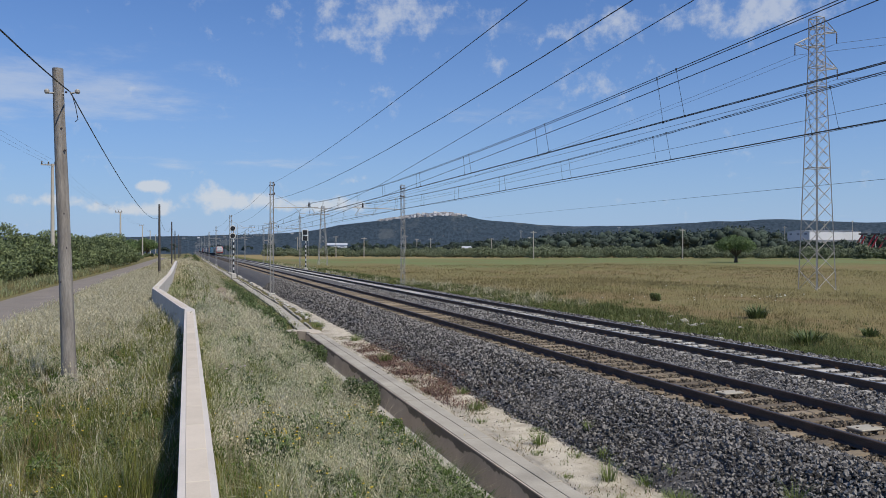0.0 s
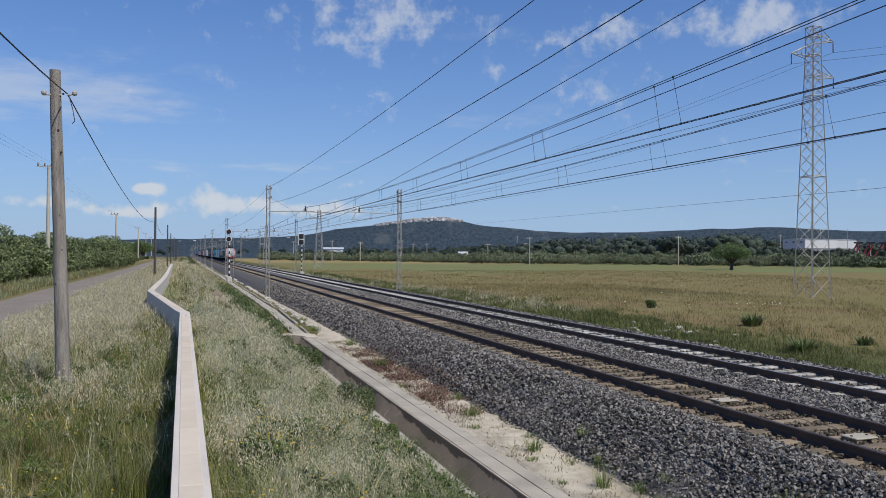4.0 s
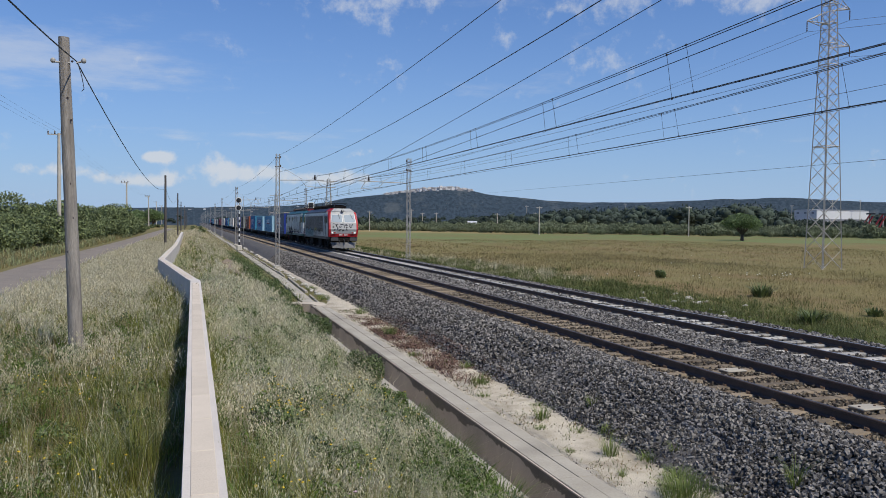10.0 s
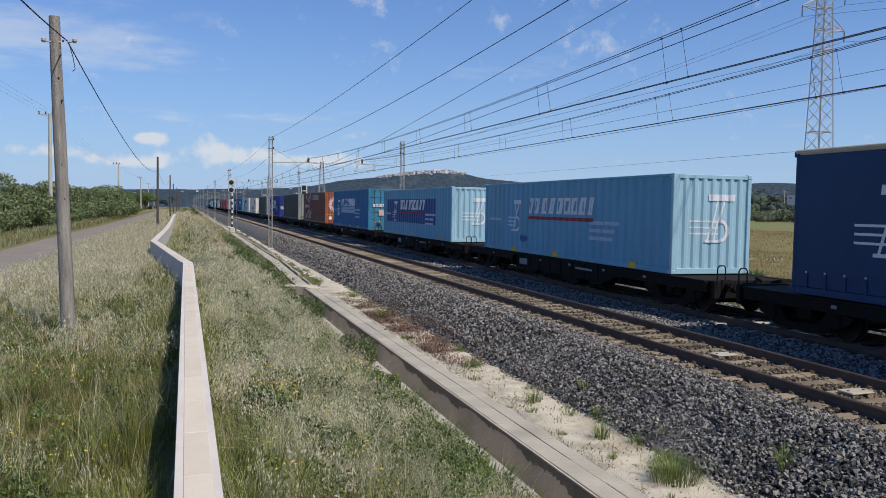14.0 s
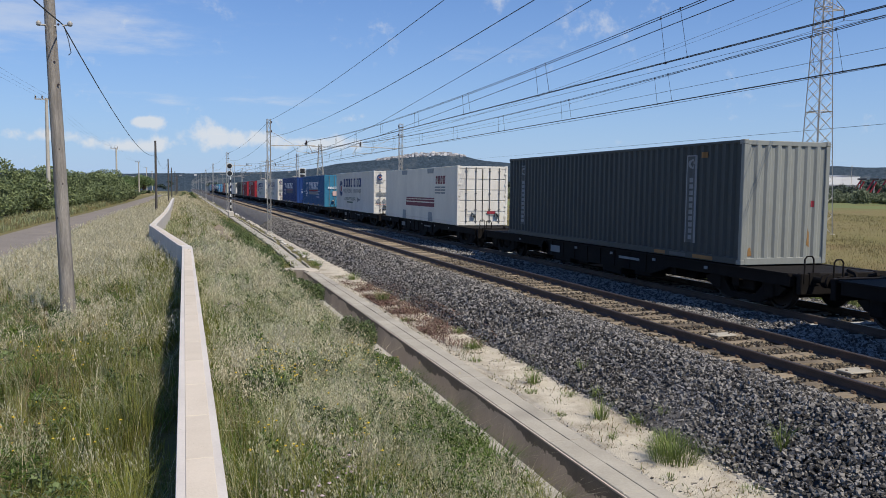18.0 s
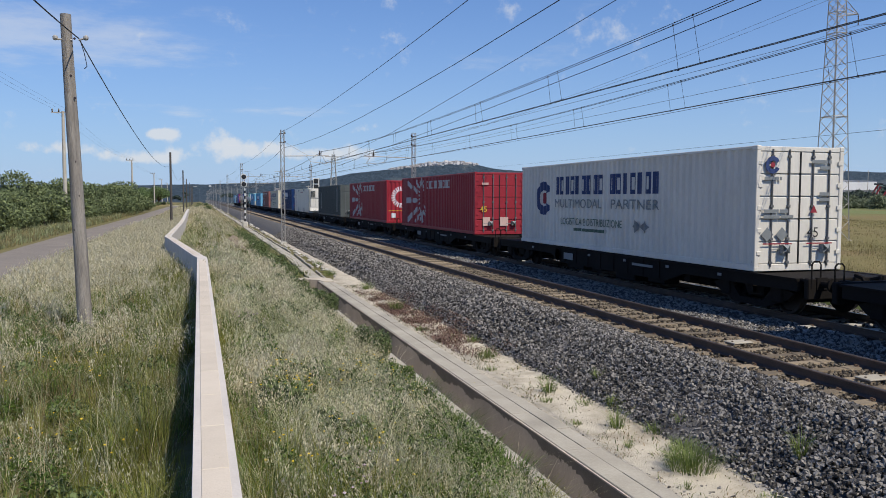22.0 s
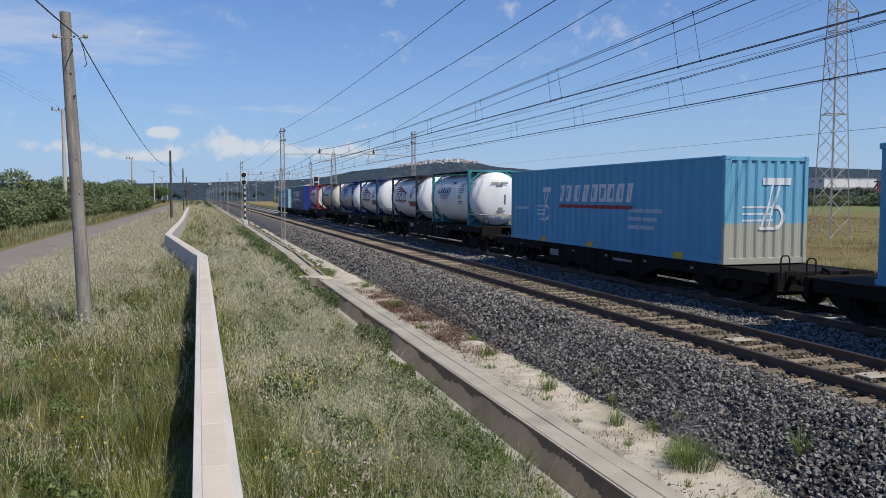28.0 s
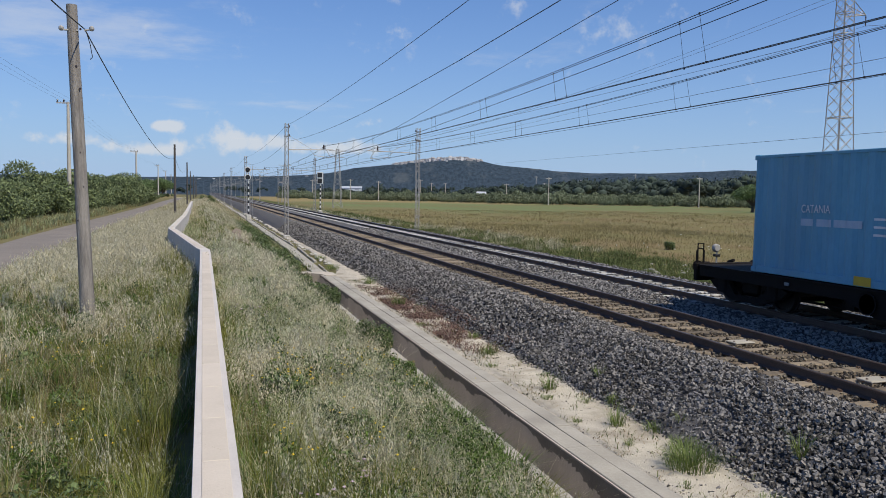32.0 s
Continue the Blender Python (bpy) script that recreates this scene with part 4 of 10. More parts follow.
def paint(name, c, worn=0.25, rough=0.5):
    g = sum(c) / 3
    c2 = tuple(x * 0.78 for x in c)
    d = tuple(0.5 * x + 0.5 * (0.35 * g + 0.05) for x in c)
    m = mat(name, c, c2, rough, 1.2, 18.0, 0.06, object_space=True, dirt=d, dirt_amount=worn, stretch=(1, 1, 0.35))
    m.node_tree.nodes["Principled BSDF"].inputs["Specular IOR Level"].default_value = 0.3
    return m


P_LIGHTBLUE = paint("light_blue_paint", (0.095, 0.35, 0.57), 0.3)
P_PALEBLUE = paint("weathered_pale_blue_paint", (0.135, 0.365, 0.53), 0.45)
P_MIDBLUE = paint("mid_blue_paint", (0.025, 0.17, 0.37))
P_CYAN = paint("cyan_blue_paint", (0.045, 0.22, 0.34))
P_NAVY = paint("navy_paint", (0.004, 0.040, 0.125), 0.06)
P_VIOLET = paint("violet_blue_paint", (0.022, 0.045, 0.24))
P_ROYAL = paint("royal_blue_paint", (0.014, 0.05, 0.19))
P_DARKBLUE = paint("dark_blue_paint", (0.007, 0.036, 0.13), 0.1)
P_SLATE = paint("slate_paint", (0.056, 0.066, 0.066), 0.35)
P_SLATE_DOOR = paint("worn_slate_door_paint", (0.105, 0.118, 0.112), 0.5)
# ends of the slate boxes, several times paler than their sides
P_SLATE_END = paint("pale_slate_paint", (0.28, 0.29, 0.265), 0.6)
P_BROWN = paint("oxide_brown_paint", (0.20, 0.065, 0.045), 0.4)
P_PINKBROWN = paint("faded_red_paint", (0.30, 0.12, 0.105), 0.5)
P_RED = paint("red_paint", (0.33, 0.024, 0.037))
P_WHITE = paint("off_white_paint", (0.76, 0.72, 0.64), 0.25)
# white of the reefers' long sides, warmed and lifted against their blue shade
P_REEFER = paint("warmed_white_side_paint", (0.84, 0.77, 0.64), 0.15)
P_CREAM = paint("cream_paint", (0.74, 0.67, 0.51), 0.3)
P_TEAL = paint("teal_paint", (0.035, 0.24, 0.26))
P_BLUEFRAME = paint("blue_frame_paint", (0.016, 0.038, 0.16))
P_DARKFRAME = paint("dark_frame_paint", (0.03, 0.025, 0.03))
P_REDFRAME = paint("red_frame_paint", (0.40, 0.03, 0.04))
P_STEEL = mat("dull_tank_steel", (0.46, 0.45, 0.43), (0.32, 0.31, 0.295), 0.4, 2.5, 20.0, 0.06, metal=0.75, object_space=True, dirt=(0.2, 0.175, 0.14), dirt_amount=0.75, stretch=(1, 1, 0.3))
P_TANKWHITE = paint("tank_white", (0.80, 0.80, 0.79), 0.2, 0.4)
P_TANKGREY = paint("tank_grey", (0.46, 0.48, 0.50), 0.3, 0.35)

MOVING = []     # (thing, place along the rake at 12 s, x, z)


def ribs(length, period, depth, flat=0.3):
    """Outline of a corrugated sheet: (along, inwards) pairs."""
    n = max(1, int(round(length / period)))
    p = length / n
    out = [(0.0, 0.0)]
    for i in range(n):
        a = i * p
        out += [(a + p * flat, 0.0), (a + p * (flat + 0.2), depth), (a + p * (flat + 0.5), depth), (a + p * (flat + 0.7), 0.0)]
    out.append((length, 0.0))
    return out


def wall_sheet(s, axis, at, sign, a0, a1, z0, z1, period, depth):
    """A corrugated wall: axis 'x' faces along x at x=at, outwards by sign; runs from a0 to a1 along the other axis."""
    prof = ribs(a1 - a0, period, depth)
    v, f = [], []
    for z in (z0, z1):
        for a, d in prof:
            q = at - sign * d
            v.append((q, a0 + a, z) if axis == "x" else (a0 + a, q, z))
    n = len(prof)
    f = [(i, i + 1, n + i + 1, n + i) for i in range(n - 1)]
    s.add(v, f)


RIB = []          # rib period and depth of the corrugated side last built


class Face:
    """Draws flat pieces on the visible long side or on the leading end of a box of length L and width W."""

    def __init__(self, L, W, end=False, lift=0.005, folds=False):
        self.L, self.W, self.end, self.lift = L, W, end, lift
        self.prof = [(0.11 + a, d) for a, d in ribs(L - 0.22, *RIB)] if RIB and not end and L == 13.716 else None
        if folds:
            self.prof = [(0.1 + a, d + 0.012) for a, d in ribs(W - 0.2, 0.27, 0.04)]

    def p(self, u, v, d=0.0):
        return (-self.W / 2 + u, -self.lift - d, v) if self.end else (-self.W / 2 - self.lift - d, self.L - u, v)

    def printed(self, s, pts):
        """A convex outline printed over the ribs: cut at each fold and laid onto it."""
        for (a0, d0), (a1, d1) in zip(self.prof, self.prof[1:]):
            ua, ub = (a0, a1) if self.end else (self.L - a1, self.L - a0)
            q = pts
            for lim, sign in ((ua, 1), (ub, -1)):
                out = []
                for (p0, p1) in zip(q, q[1:] + q[:1]):
                    i0, i1 = sign * (p0[0] - lim) >= 0, sign * (p1[0] - lim) >= 0
                    if i0:
                        out.append(p0)
                    if i0 != i1:
                        t = (lim - p0[0]) / (p1[0] - p0[0])
                        out.append((lim, p0[1] + (p1[1] - p0[1]) * t))
                q = out
                if len(q) < 3:
                    break
            if len(q) >= 3:
                v = [self.p(u, w, -(d0 + (d1 - d0) * ((u if self.end else self.L - u) - a0) / (a1 - a0))) for u, w in q]
                s.add(v, [tuple(range(len(v)))])

    def poly(self, s, pts):
        if self.prof:
            self.printed(s, list(pts))
            return
        n = len(pts)
        s.add([self.p(u, v) for u, v in pts] + [self.p(u, v, -0.004) for u, v in pts], [tuple(range(n)), tuple(range(2 * n - 1, n - 1, -1))] + [(i, n + i, n + (i + 1) % n, (i + 1) % n) for i in range(n)])

    def bar(self, s, u0, u1, v0, v1, slant=0.0):
        h = v1 - v0
        self.poly(s, [(u0, v0), (u1, v0), (u1 + slant * h, v1), (u0 + slant * h, v1)])

    def word(self, s, u, v, width, h, n, slant=0.15, seed=1, gap=0.24, skip=()):
        """A row of plain blocks the size of lettering."""
        r = random.Random(seed)
        w = width / n
        for i in range(n):
            if i in skip:
                continue
            k = r.uniform(0.8, 1.0)
            u0, u1 = u + i * w, u + i * w + w * (1 - gap) * k
            if h < 0.15:
                u1 = u + (i + 1) * w - (0.0 if i % 5 != 4 and i < n - 1 else 0.3 * w)
            if h < 0.15:
                self.bar(s, u0, u1, v, v + h, slant)
                continue
            e, g = min(0.36 * (u1 - u0), 0.26 * h), 0.2 * h
            self.bar(s, u0, u0 + e, v, v + h, slant)
            self.bar(s, u1 - e, u1, v, v + h, slant)
            self.bar(s, u0 + e, u1 - e, v, v + g, slant)
            top = slant * (h - g)
            self.bar(s, u0 + e + top, u1 - e + top, v + h - g, v + h, slant)

    def ring(self, s, u, v, r0, r1, a0=0, a1=360, n=24):
        for i in range(n):
            a, b = radians(a0 + (a1 - a0) * i / n), radians(a0 + (a1 - a0) * (i + 1) / n)
            self.poly(s, [(u + r0 * math.cos(a), v + r0 * math.sin(a)), (u + r1 * math.cos(a), v + r1 * math.sin(a)), (u + r1 * math.cos(b), v + r1 * math.sin(b)), (u + r0 * math.cos(b), v + r0 * math.sin(b))])

    def stroke(self, s, pts, w, taper=0.25):
        """A brush stroke of width w along a smooth curve through pts."""
        q = []
        P = [pts[0]] + list(pts) + [pts[-1]]
        for i in range(1, len(P) - 2):
            for k in range(6):
                t = k / 6
                q.append(tuple(0.5 * (2 * P[i][c] + (P[i + 1][c] - P[i - 1][c]) * t + (2 * P[i - 1][c] - 5 * P[i][c] + 4 * P[i + 1][c] - P[i + 2][c]) * t * t + (3 * P[i][c] - P[i - 1][c] - 3 * P[i + 1][c] + P[i + 2][c]) * t ** 3) for c in (0, 1)))
        q.append(tuple(pts[-1]))
        v = []
        for i, (a, b) in enumerate(q):
            c, d = q[max(i - 1, 0)], q[min(i + 1, len(q) - 1)]
            du, dv = d[0] - c[0], d[1] - c[1]
            ln = math.hypot(du, dv) or 1.0
            e = i / (len(q) - 1)
            h = 0.5 * w * (taper + (1 - taper) * min(1.0, 4 * e, 4 * (1 - e)))
            v += [self.p(a - dv / ln * h, b + du / ln * h), self.p(a + dv / ln * h, b - du / ln * h)]
        s.add(v, [(2 * i, 2 * i + 1, 2 * i + 3, 2 * i + 2) for i in range(len(q) - 1)])

    def disc(self, s, u, v, r, n=20):
        self.poly(s, [(u + r * math.cos(2 * math.pi * i / n), v + r * math.sin(2 * math.pi * i / n)) for i in range(n)])

    def emblem(self, s, u, v, h):
        """Slanted bars and a half ring: the haulier's mark as plain shapes."""
        t = h * 0.038
        base = self.lift
        for i in range(3):
            self.bar(s, u, u + h * 0.72, v + h * (0.14 + 0.13 * i), v + h * (0.14 + 0.13 * i) + t, 0)
        self.lift = base + 0.006
        self.bar(s, u + h * 0.42, u + h * 0.42 + t * 1.3, v, v + h * 0.92, 0.3)
        self.bar(s, u + h * 0.56, u + h * 0.56 + t * 1.3, v, v + h * 0.92, 0.3)
        self.lift = base + 0.012
        self.bar(s, u + h * 0.45, u + h * 1.12, v + h * 0.86, v + h, 0.1)
        self.ring(s, u + h * 0.74, v + h * 0.22, h * 0.17, h * 0.25, -90, 90, 10)
        self.lift = base + 0.018
        self.bar(s, u + h * 0.36, u + h * 0.74, v - 0.04, v + t * 0.6, 0)
        self.lift = base

    def text(self, body, u, v, h, material, parent, width=None):
        cu = bpy.data.curves.new("lettering", "FONT")
        cu.body, cu.size, cu.extrude = body, h * 1.4, 0.001
        cu.materials.append(material)
        ob = new("lettering", cu)
        ob.parent = parent
        m = Matrix(((1, 0, 0), (0, 0, -1), (0, 1, 0))) if self.end else Matrix(((0, 0, -1), (-1, 0, 0), (0, 1, 0)))
        k = 1.0
        if width:
            bpy.context.view_layer.update()
            k = width / max(ob.dimensions.x, 0.01)
        ob.matrix_basis = Matrix.Translation(self.p(u, v, 0.002)) @ m.to_4x4() @ Matrix.Diagonal((k, 1, 1, 1))
        return ob


def doors(c, W, H, paint_m):
    """Two end doors with gaskets, hinges and four locking bars at the leading end."""
    for sx in (-1, 1):
        x0, x1 = (-W / 2 + 0.11, -0.015) if sx < 0 else (0.015, W / 2 - 0.11)
        s = Shape()
        n = 5
        z0, z1 = 0.16, H - 0.13
        dz = (z1 - z0) / n
        s.box(x0, x1, 0.045, 0.075, z0, z1)
        d = part("door", s, paint_m, c)
        for i in range(n):
            part("door_panel", Shape().box(x0, x1, 0.02, 0.05, z0 + i * dz + 0.012, z0 + (i + 1) * dz - 0.012, 0.02), paint_m, d)
        g = Shape().box(x0 - 0.012, x0, 0.005, 0.03, z0, z1).box(x1, x1 + 0.012, 0.005, 0.03, z0, z1)
        part("gasket", g, M_RUBBER, d)
        for k in (0.3, 0.72):
            xb = x0 + (x1 - x0) * k
            b = Shape().tube((xb, -0.005, 0.1), (xb, -0.005, H - 0.08), 0.021, 8)
            for zz in (0.2, 0.75, 1.5, H - 0.25):
                b.box(xb - 0.045, xb + 0.045, -0.02, 0.03, zz - 0.03, zz + 0.03, 0.005)
            part("locking_bar", b, M_BARSTEEL, d)
            part("handle", Shape().box(xb - 0.02, xb + 0.36 * (1 if k < 0.5 else -0.6), -0.032, -0.016, 0.5, 0.525, 0.004), M_GREYPANEL, d)
        hg = Shape()
        for i in range(5):
            zz = z0 + (i + 0.5) * dz
            xx = x0 if sx < 0 else x1
            hg.box(xx - 0.06, xx + 0.06, -0.012, 0.02, zz - 0.05, zz + 0.05, 0.008)
        part("hinge", hg, paint_m, d)


def container(side, end, H=2.896, L=13.716, W=2.46, period=0.28, door=False, top=None, label="", smooth=False, depth=0.056):
    RIB[:] = [] if smooth else [period, depth]
    c = thing("container", label, "container", "containers on the goods train")
    f = 0.11
    for sx in (-1, 1):
        s = Shape()
        if smooth:
            s.box(sx * (W / 2) - (0.06 if sx > 0 else 0), sx * (W / 2) + (0.06 if sx < 0 else 0), f, L - f, 0.16, H - 0.08, 0.005)
        else:
            wall_sheet(s, "x", sx * (W / 2 - 0.004), sx, f, L - f, 0.15, H - 0.07, period, depth)
        part("side_wall", s, side, c)
        part("bottom_rail", Shape().box(min(sx * W / 2, sx * (W / 2 - 0.08)), max(sx * W / 2, sx * (W / 2 - 0.08)), f, L - f, 0.0, 0.155, 0.012), side, c)
        part("top_rail", Shape().box(min(sx * W / 2, sx * (W / 2 - 0.07)), max(sx * W / 2, sx * (W / 2 - 0.07)), f, L - f, H - 0.08, H - 0.01, 0.01), top or side, c)
    for y, m in ((0.0, end), (L - f, side)):
        for sx in (-1, 1):
            x0, x1 = sorted((sx * W / 2, sx * (W / 2 - 0.12)))
            part("corner_post", Shape().box(x0, x1, y, y + f, 0.11, H - 0.11, 0.012), m, c)
            for z in (0.0, H - 0.118):
                part("corner_casting", Shape().box(x0 - 0.004, x1 + 0.004, y - 0.005, y + f + 0.06, z, z + 0.118, 0.015), m, c)
        part("header", Shape().box(-W / 2 + 0.12, W / 2 - 0.12, y + 0.01, y + f - 0.01, H - 0.13, H - 0.02, 0.01), m, c)
        part("door_sill", Shape().box(-W / 2 + 0.12, W / 2 - 0.12, y + 0.01, y + f - 0.01, 0.0, 0.16, 0.01), m, c)
    if door:
        doors(c, W, H, end)
    else:
        s = Shape()
        wall_sheet(s, "y", 0.012, -1, -W / 2 + 0.1, W / 2 - 0.1, 0.14, H - 0.1, 0.27, 0.04)
        part("end_wall", s, end, c)
    s = Shape()
    wall_sheet(s, "y", L - 0.012, 1, -W / 2 + 0.1, W / 2 - 0.1, 0.14, H - 0.1, 0.27, 0.04)
    part("rear_wall", s, side, c)
    part("roof", Shape().box(-W / 2 + 0.05, W / 2 - 0.05, 0.05, L - 0.05, H - 0.05, H - 0.018, 0.01), top or side, c)
    return c


def wagon(length, z_deck, label="black flat container wagon with two bogies", belly=0.26, front=1.72, tail=1.72):
    """A flat wagon under a load that is length long, reaching front and tail metres past it; origin at the load's leading edge on the rail."""
    w = thing("flat_wagon", label, "wagon", "wagons of the goods train")
    a, b = -front, length + tail
    d = z_deck
    part("centre_sill", Shape().box(-0.32, 0.32, a, b, d - 0.45, d - 0.06, 0.02), M_UNDER, w)
    for sx in (-1, 1):
        x0, x1 = sorted((sx * 1.24, sx * 1.1))
        e = d - 0.3
        s = Shape().prism([(a + 0.3, e), (2.75, e), (3.6, e - belly), (length - 3.6, e - belly), (length - 2.75, e), (b - 0.3, e), (b - 0.3, d - 0.02), (a + 0.3, d - 0.02)], "x", x0, x1)
        s.box(sx * 1.26 - 0.02, sx * 1.26 + 0.02, a + 0.3, b - 0.3, d - 0.06, d - 0.02)
        sill = part("side_sill", s, M_UNDER, w)
        if sx < 0:
            for k in range(8):
                y = 3.9 + k * (length - 7.8) / 7
                part("stiffener", Shape().box(-1.265, -1.24, y - 0.03, y + 0.03, e - belly + 0.03, d - 0.06), M_UNDER, sill)
    for y in (0.3, 2.8, length * 0.33, length * 0.5, length * 0.67, length - 2.8, length - 0.3):
        part("cross_member", Shape().box(-1.1, 1.1, y - 0.12, y + 0.12, d - 0.5, d - 0.03), M_UNDER, w)
    for y0 in (a, b - 0.14):
        part("headstock", Shape().box(-1.22, 1.22, y0, y0 + 0.14, d - 0.45, d, 0.02), M_UNDER, w)
    part("end_deck", Shape().box(-1.17, 1.17, a + 0.1, -0.02, d - 0.08, d - 0.03), M_UNDER, w)
    part("end_deck", Shape().box(-1.17, 1.17, length + 0.02, b - 0.1, d - 0.08, d - 0.03), M_UNDER, w)
    for y, h, dp in ((3.7, 0.85, 0.34), (length * 0.5 - 1.6, 1.1, 0.42), (length * 0.5 + 0.4, 0.7, 0.3), (length - 5.2, 1.2, 0.36)):
        part("equipment_box", Shape().box(-1.2, -0.7, y, y + h, d - 0.34 - dp, d - 0.3, 0.03), M_UNDER, w)
        part("equipment_box", Shape().box(0.5, 1.15, y + 0.5, y + h + 0.9, d - 0.36 - dp, d - 0.3, 0.03), M_UNDER, w)
    part("air_tank", Shape().tube((-0.75, length * 0.42, d - 0.62), (0.75, length * 0.42, d - 0.62), 0.2, 14), M_UNDER, w)
    # plain box added to close off bright gaps below the deck
    part("underframe_filler", Shape().box(-0.8, 0.8, 2.2, length - 2.2, 0.34, d - 0.4, 0.05), M_UNDER, w)
    part("brake_pipe", Shape().path([(-0.6, a, d - 0.35), (-0.62, 1.0, d - 0.58), (-0.62, length - 1.0, d - 0.58), (-0.6, b, d - 0.35)], 0.03, 5), M_UNDER, w)
    part("brake_wheel", Shape().lathe([(-1.29, 0.19), (-1.3, 0.22), (-1.28, 0.22), (-1.27, 0.19), (-1.29, 0.19)], "x", 16, (0, length - 3.4, d - 0.3)), M_UNDER, w)
    part("data_plate", Shape().box(-1.275, -1.262, length * 0.5 + 2.3, length * 0.5 + 3.0, d - 0.42, d - 0.2, 0.003), M_GREYLETTER, w)
    part("number_bar", Shape().box(-1.275, -1.262, 4.2, 5.3, d - 0.27, d - 0.2, 0.003), M_GREYLETTER, w)
    for i in range(6):
        y = 1.2 + i * (length - 2.4) / 5
        part("lashing_ring", Shape().box(-1.285, -1.262, y - 0.07, y + 0.07, d - 0.2, d - 0.13, 0.004), M_GREYLETTER, w)
    for y, sg in ((a, -1), (b, 1)):
        for sx in (-1, 1):
            bf = Shape().tube((sx * 0.875, y, 0.78), (sx * 0.875, y + sg * 0.3, 0.78), 0.075, 10).tube((sx * 0.875, y + sg * 0.3, 0.78), (sx * 0.875, y + sg * 0.34, 0.78), 0.15, 14)
            bf.box(sx * 0.875 - 0.14, sx * 0.875 + 0.14, y - 0.02, y + 0.05, 0.65, 0.92, 0.01)
            part("buffer", bf, M_UNDER, w)
        part("coupling", Shape().path([(0, y, 0.95), (0, y + sg * 0.2, 0.9), (0, y + sg * 0.33, 0.62)], 0.045, 6), M_UNDER, w)
        part("air_hose", Shape().path([(0.4, y, 0.8), (0.4, y + sg * 0.2, 0.6), (0.3, y + sg * 0.34, 0.62)], 0.025, 5), M_UNDER, w)
        part("hand_rail", Shape().path([(-1.14, y, d - 0.2), (-1.14, y, d + 0.3), (-1.09, y, d + 0.36), (-0.96, y, d + 0.36), (-0.91, y, d + 0.3), (-0.91, y, d)], 0.018, 5), M_UNDER, w)
    for yc in (a + 1.95, b - 1.95):
        bogie(w, yc, 0.9, 0.42)
    return w


WHEELS = {}


def bogie(parent, yc, half_base, r, frame_material=None):
    g = thing("bogie", "", "")
    for k in ("label", "category"):
        if k in g:
            del g[k]
    bpy.data.objects.remove(g)
    s = Shape()
    for sx in (-1, 1):
        x0, x1 = sorted((sx * 0.98, sx * 1.1))
        s.prism([(yc - half_base - 0.5, r + 0.1), (yc - half_base + 0.1, r + 0.24), (yc - 0.4, r - 0.16), (yc + 0.4, r - 0.16), (yc + half_base - 0.1, r + 0.24), (yc + half_base + 0.5, r + 0.1), (yc + half_base + 0.3, r - 0.06), (yc + 0.5, r - 0.3), (yc - 0.5, r - 0.3), (yc - half_base - 0.3, r - 0.06)], "x", x0, x1)
        for o in (-half_base, half_base):
            s.box(sx * 1.04 - 0.1, sx * 1.04 + 0.1, yc + o - 0.17, yc + o + 0.17, r - 0.16, r + 0.2, 0.03)
            for q in (-0.22, 0.22):
                s.tube((sx * 1.04, yc + o + q, r - 0.05), (sx * 1.04, yc + o + q, r + 0.22), 0.07, 8)
    s.box(-1.0, 1.0, yc - 0.28, yc + 0.28, r - 0.1, r + 0.16, 0.03)
    s.box(-0.62, 0.62, yc - half_base + 0.15, yc + half_base - 0.15, 0.2, r + 0.36, 0.04)
    b = part("bogie", s, frame_material or M_UNDER, parent)
    for o in (-half_base, half_base):
        key = round(r, 3)
        if key not in WHEELS:
            w = Shape()
            for sx in (-1, 1):
                w.lathe([(sx * 0.685, r * 0.25), (sx * 0.685, r + 0.028), (sx * 0.715, r + 0.024), (sx * 0.722, r), (sx * 0.82, r - 0.006), (sx * 0.82, r * 0.86), (sx * 0.78, r * 0.8), (sx * 0.77, r * 0.35), (sx * 0.82, r * 0.25)], "x", 20)
            w.tube((-0.8, 0, 0), (0.8, 0, 0), 0.08, 8)
            WHEELS[key] = w.mesh("wheelset", M_WHEEL, True)
        part("wheelset", WHEELS[key], None, b, at=pose(0, yc + o, r))
    return b


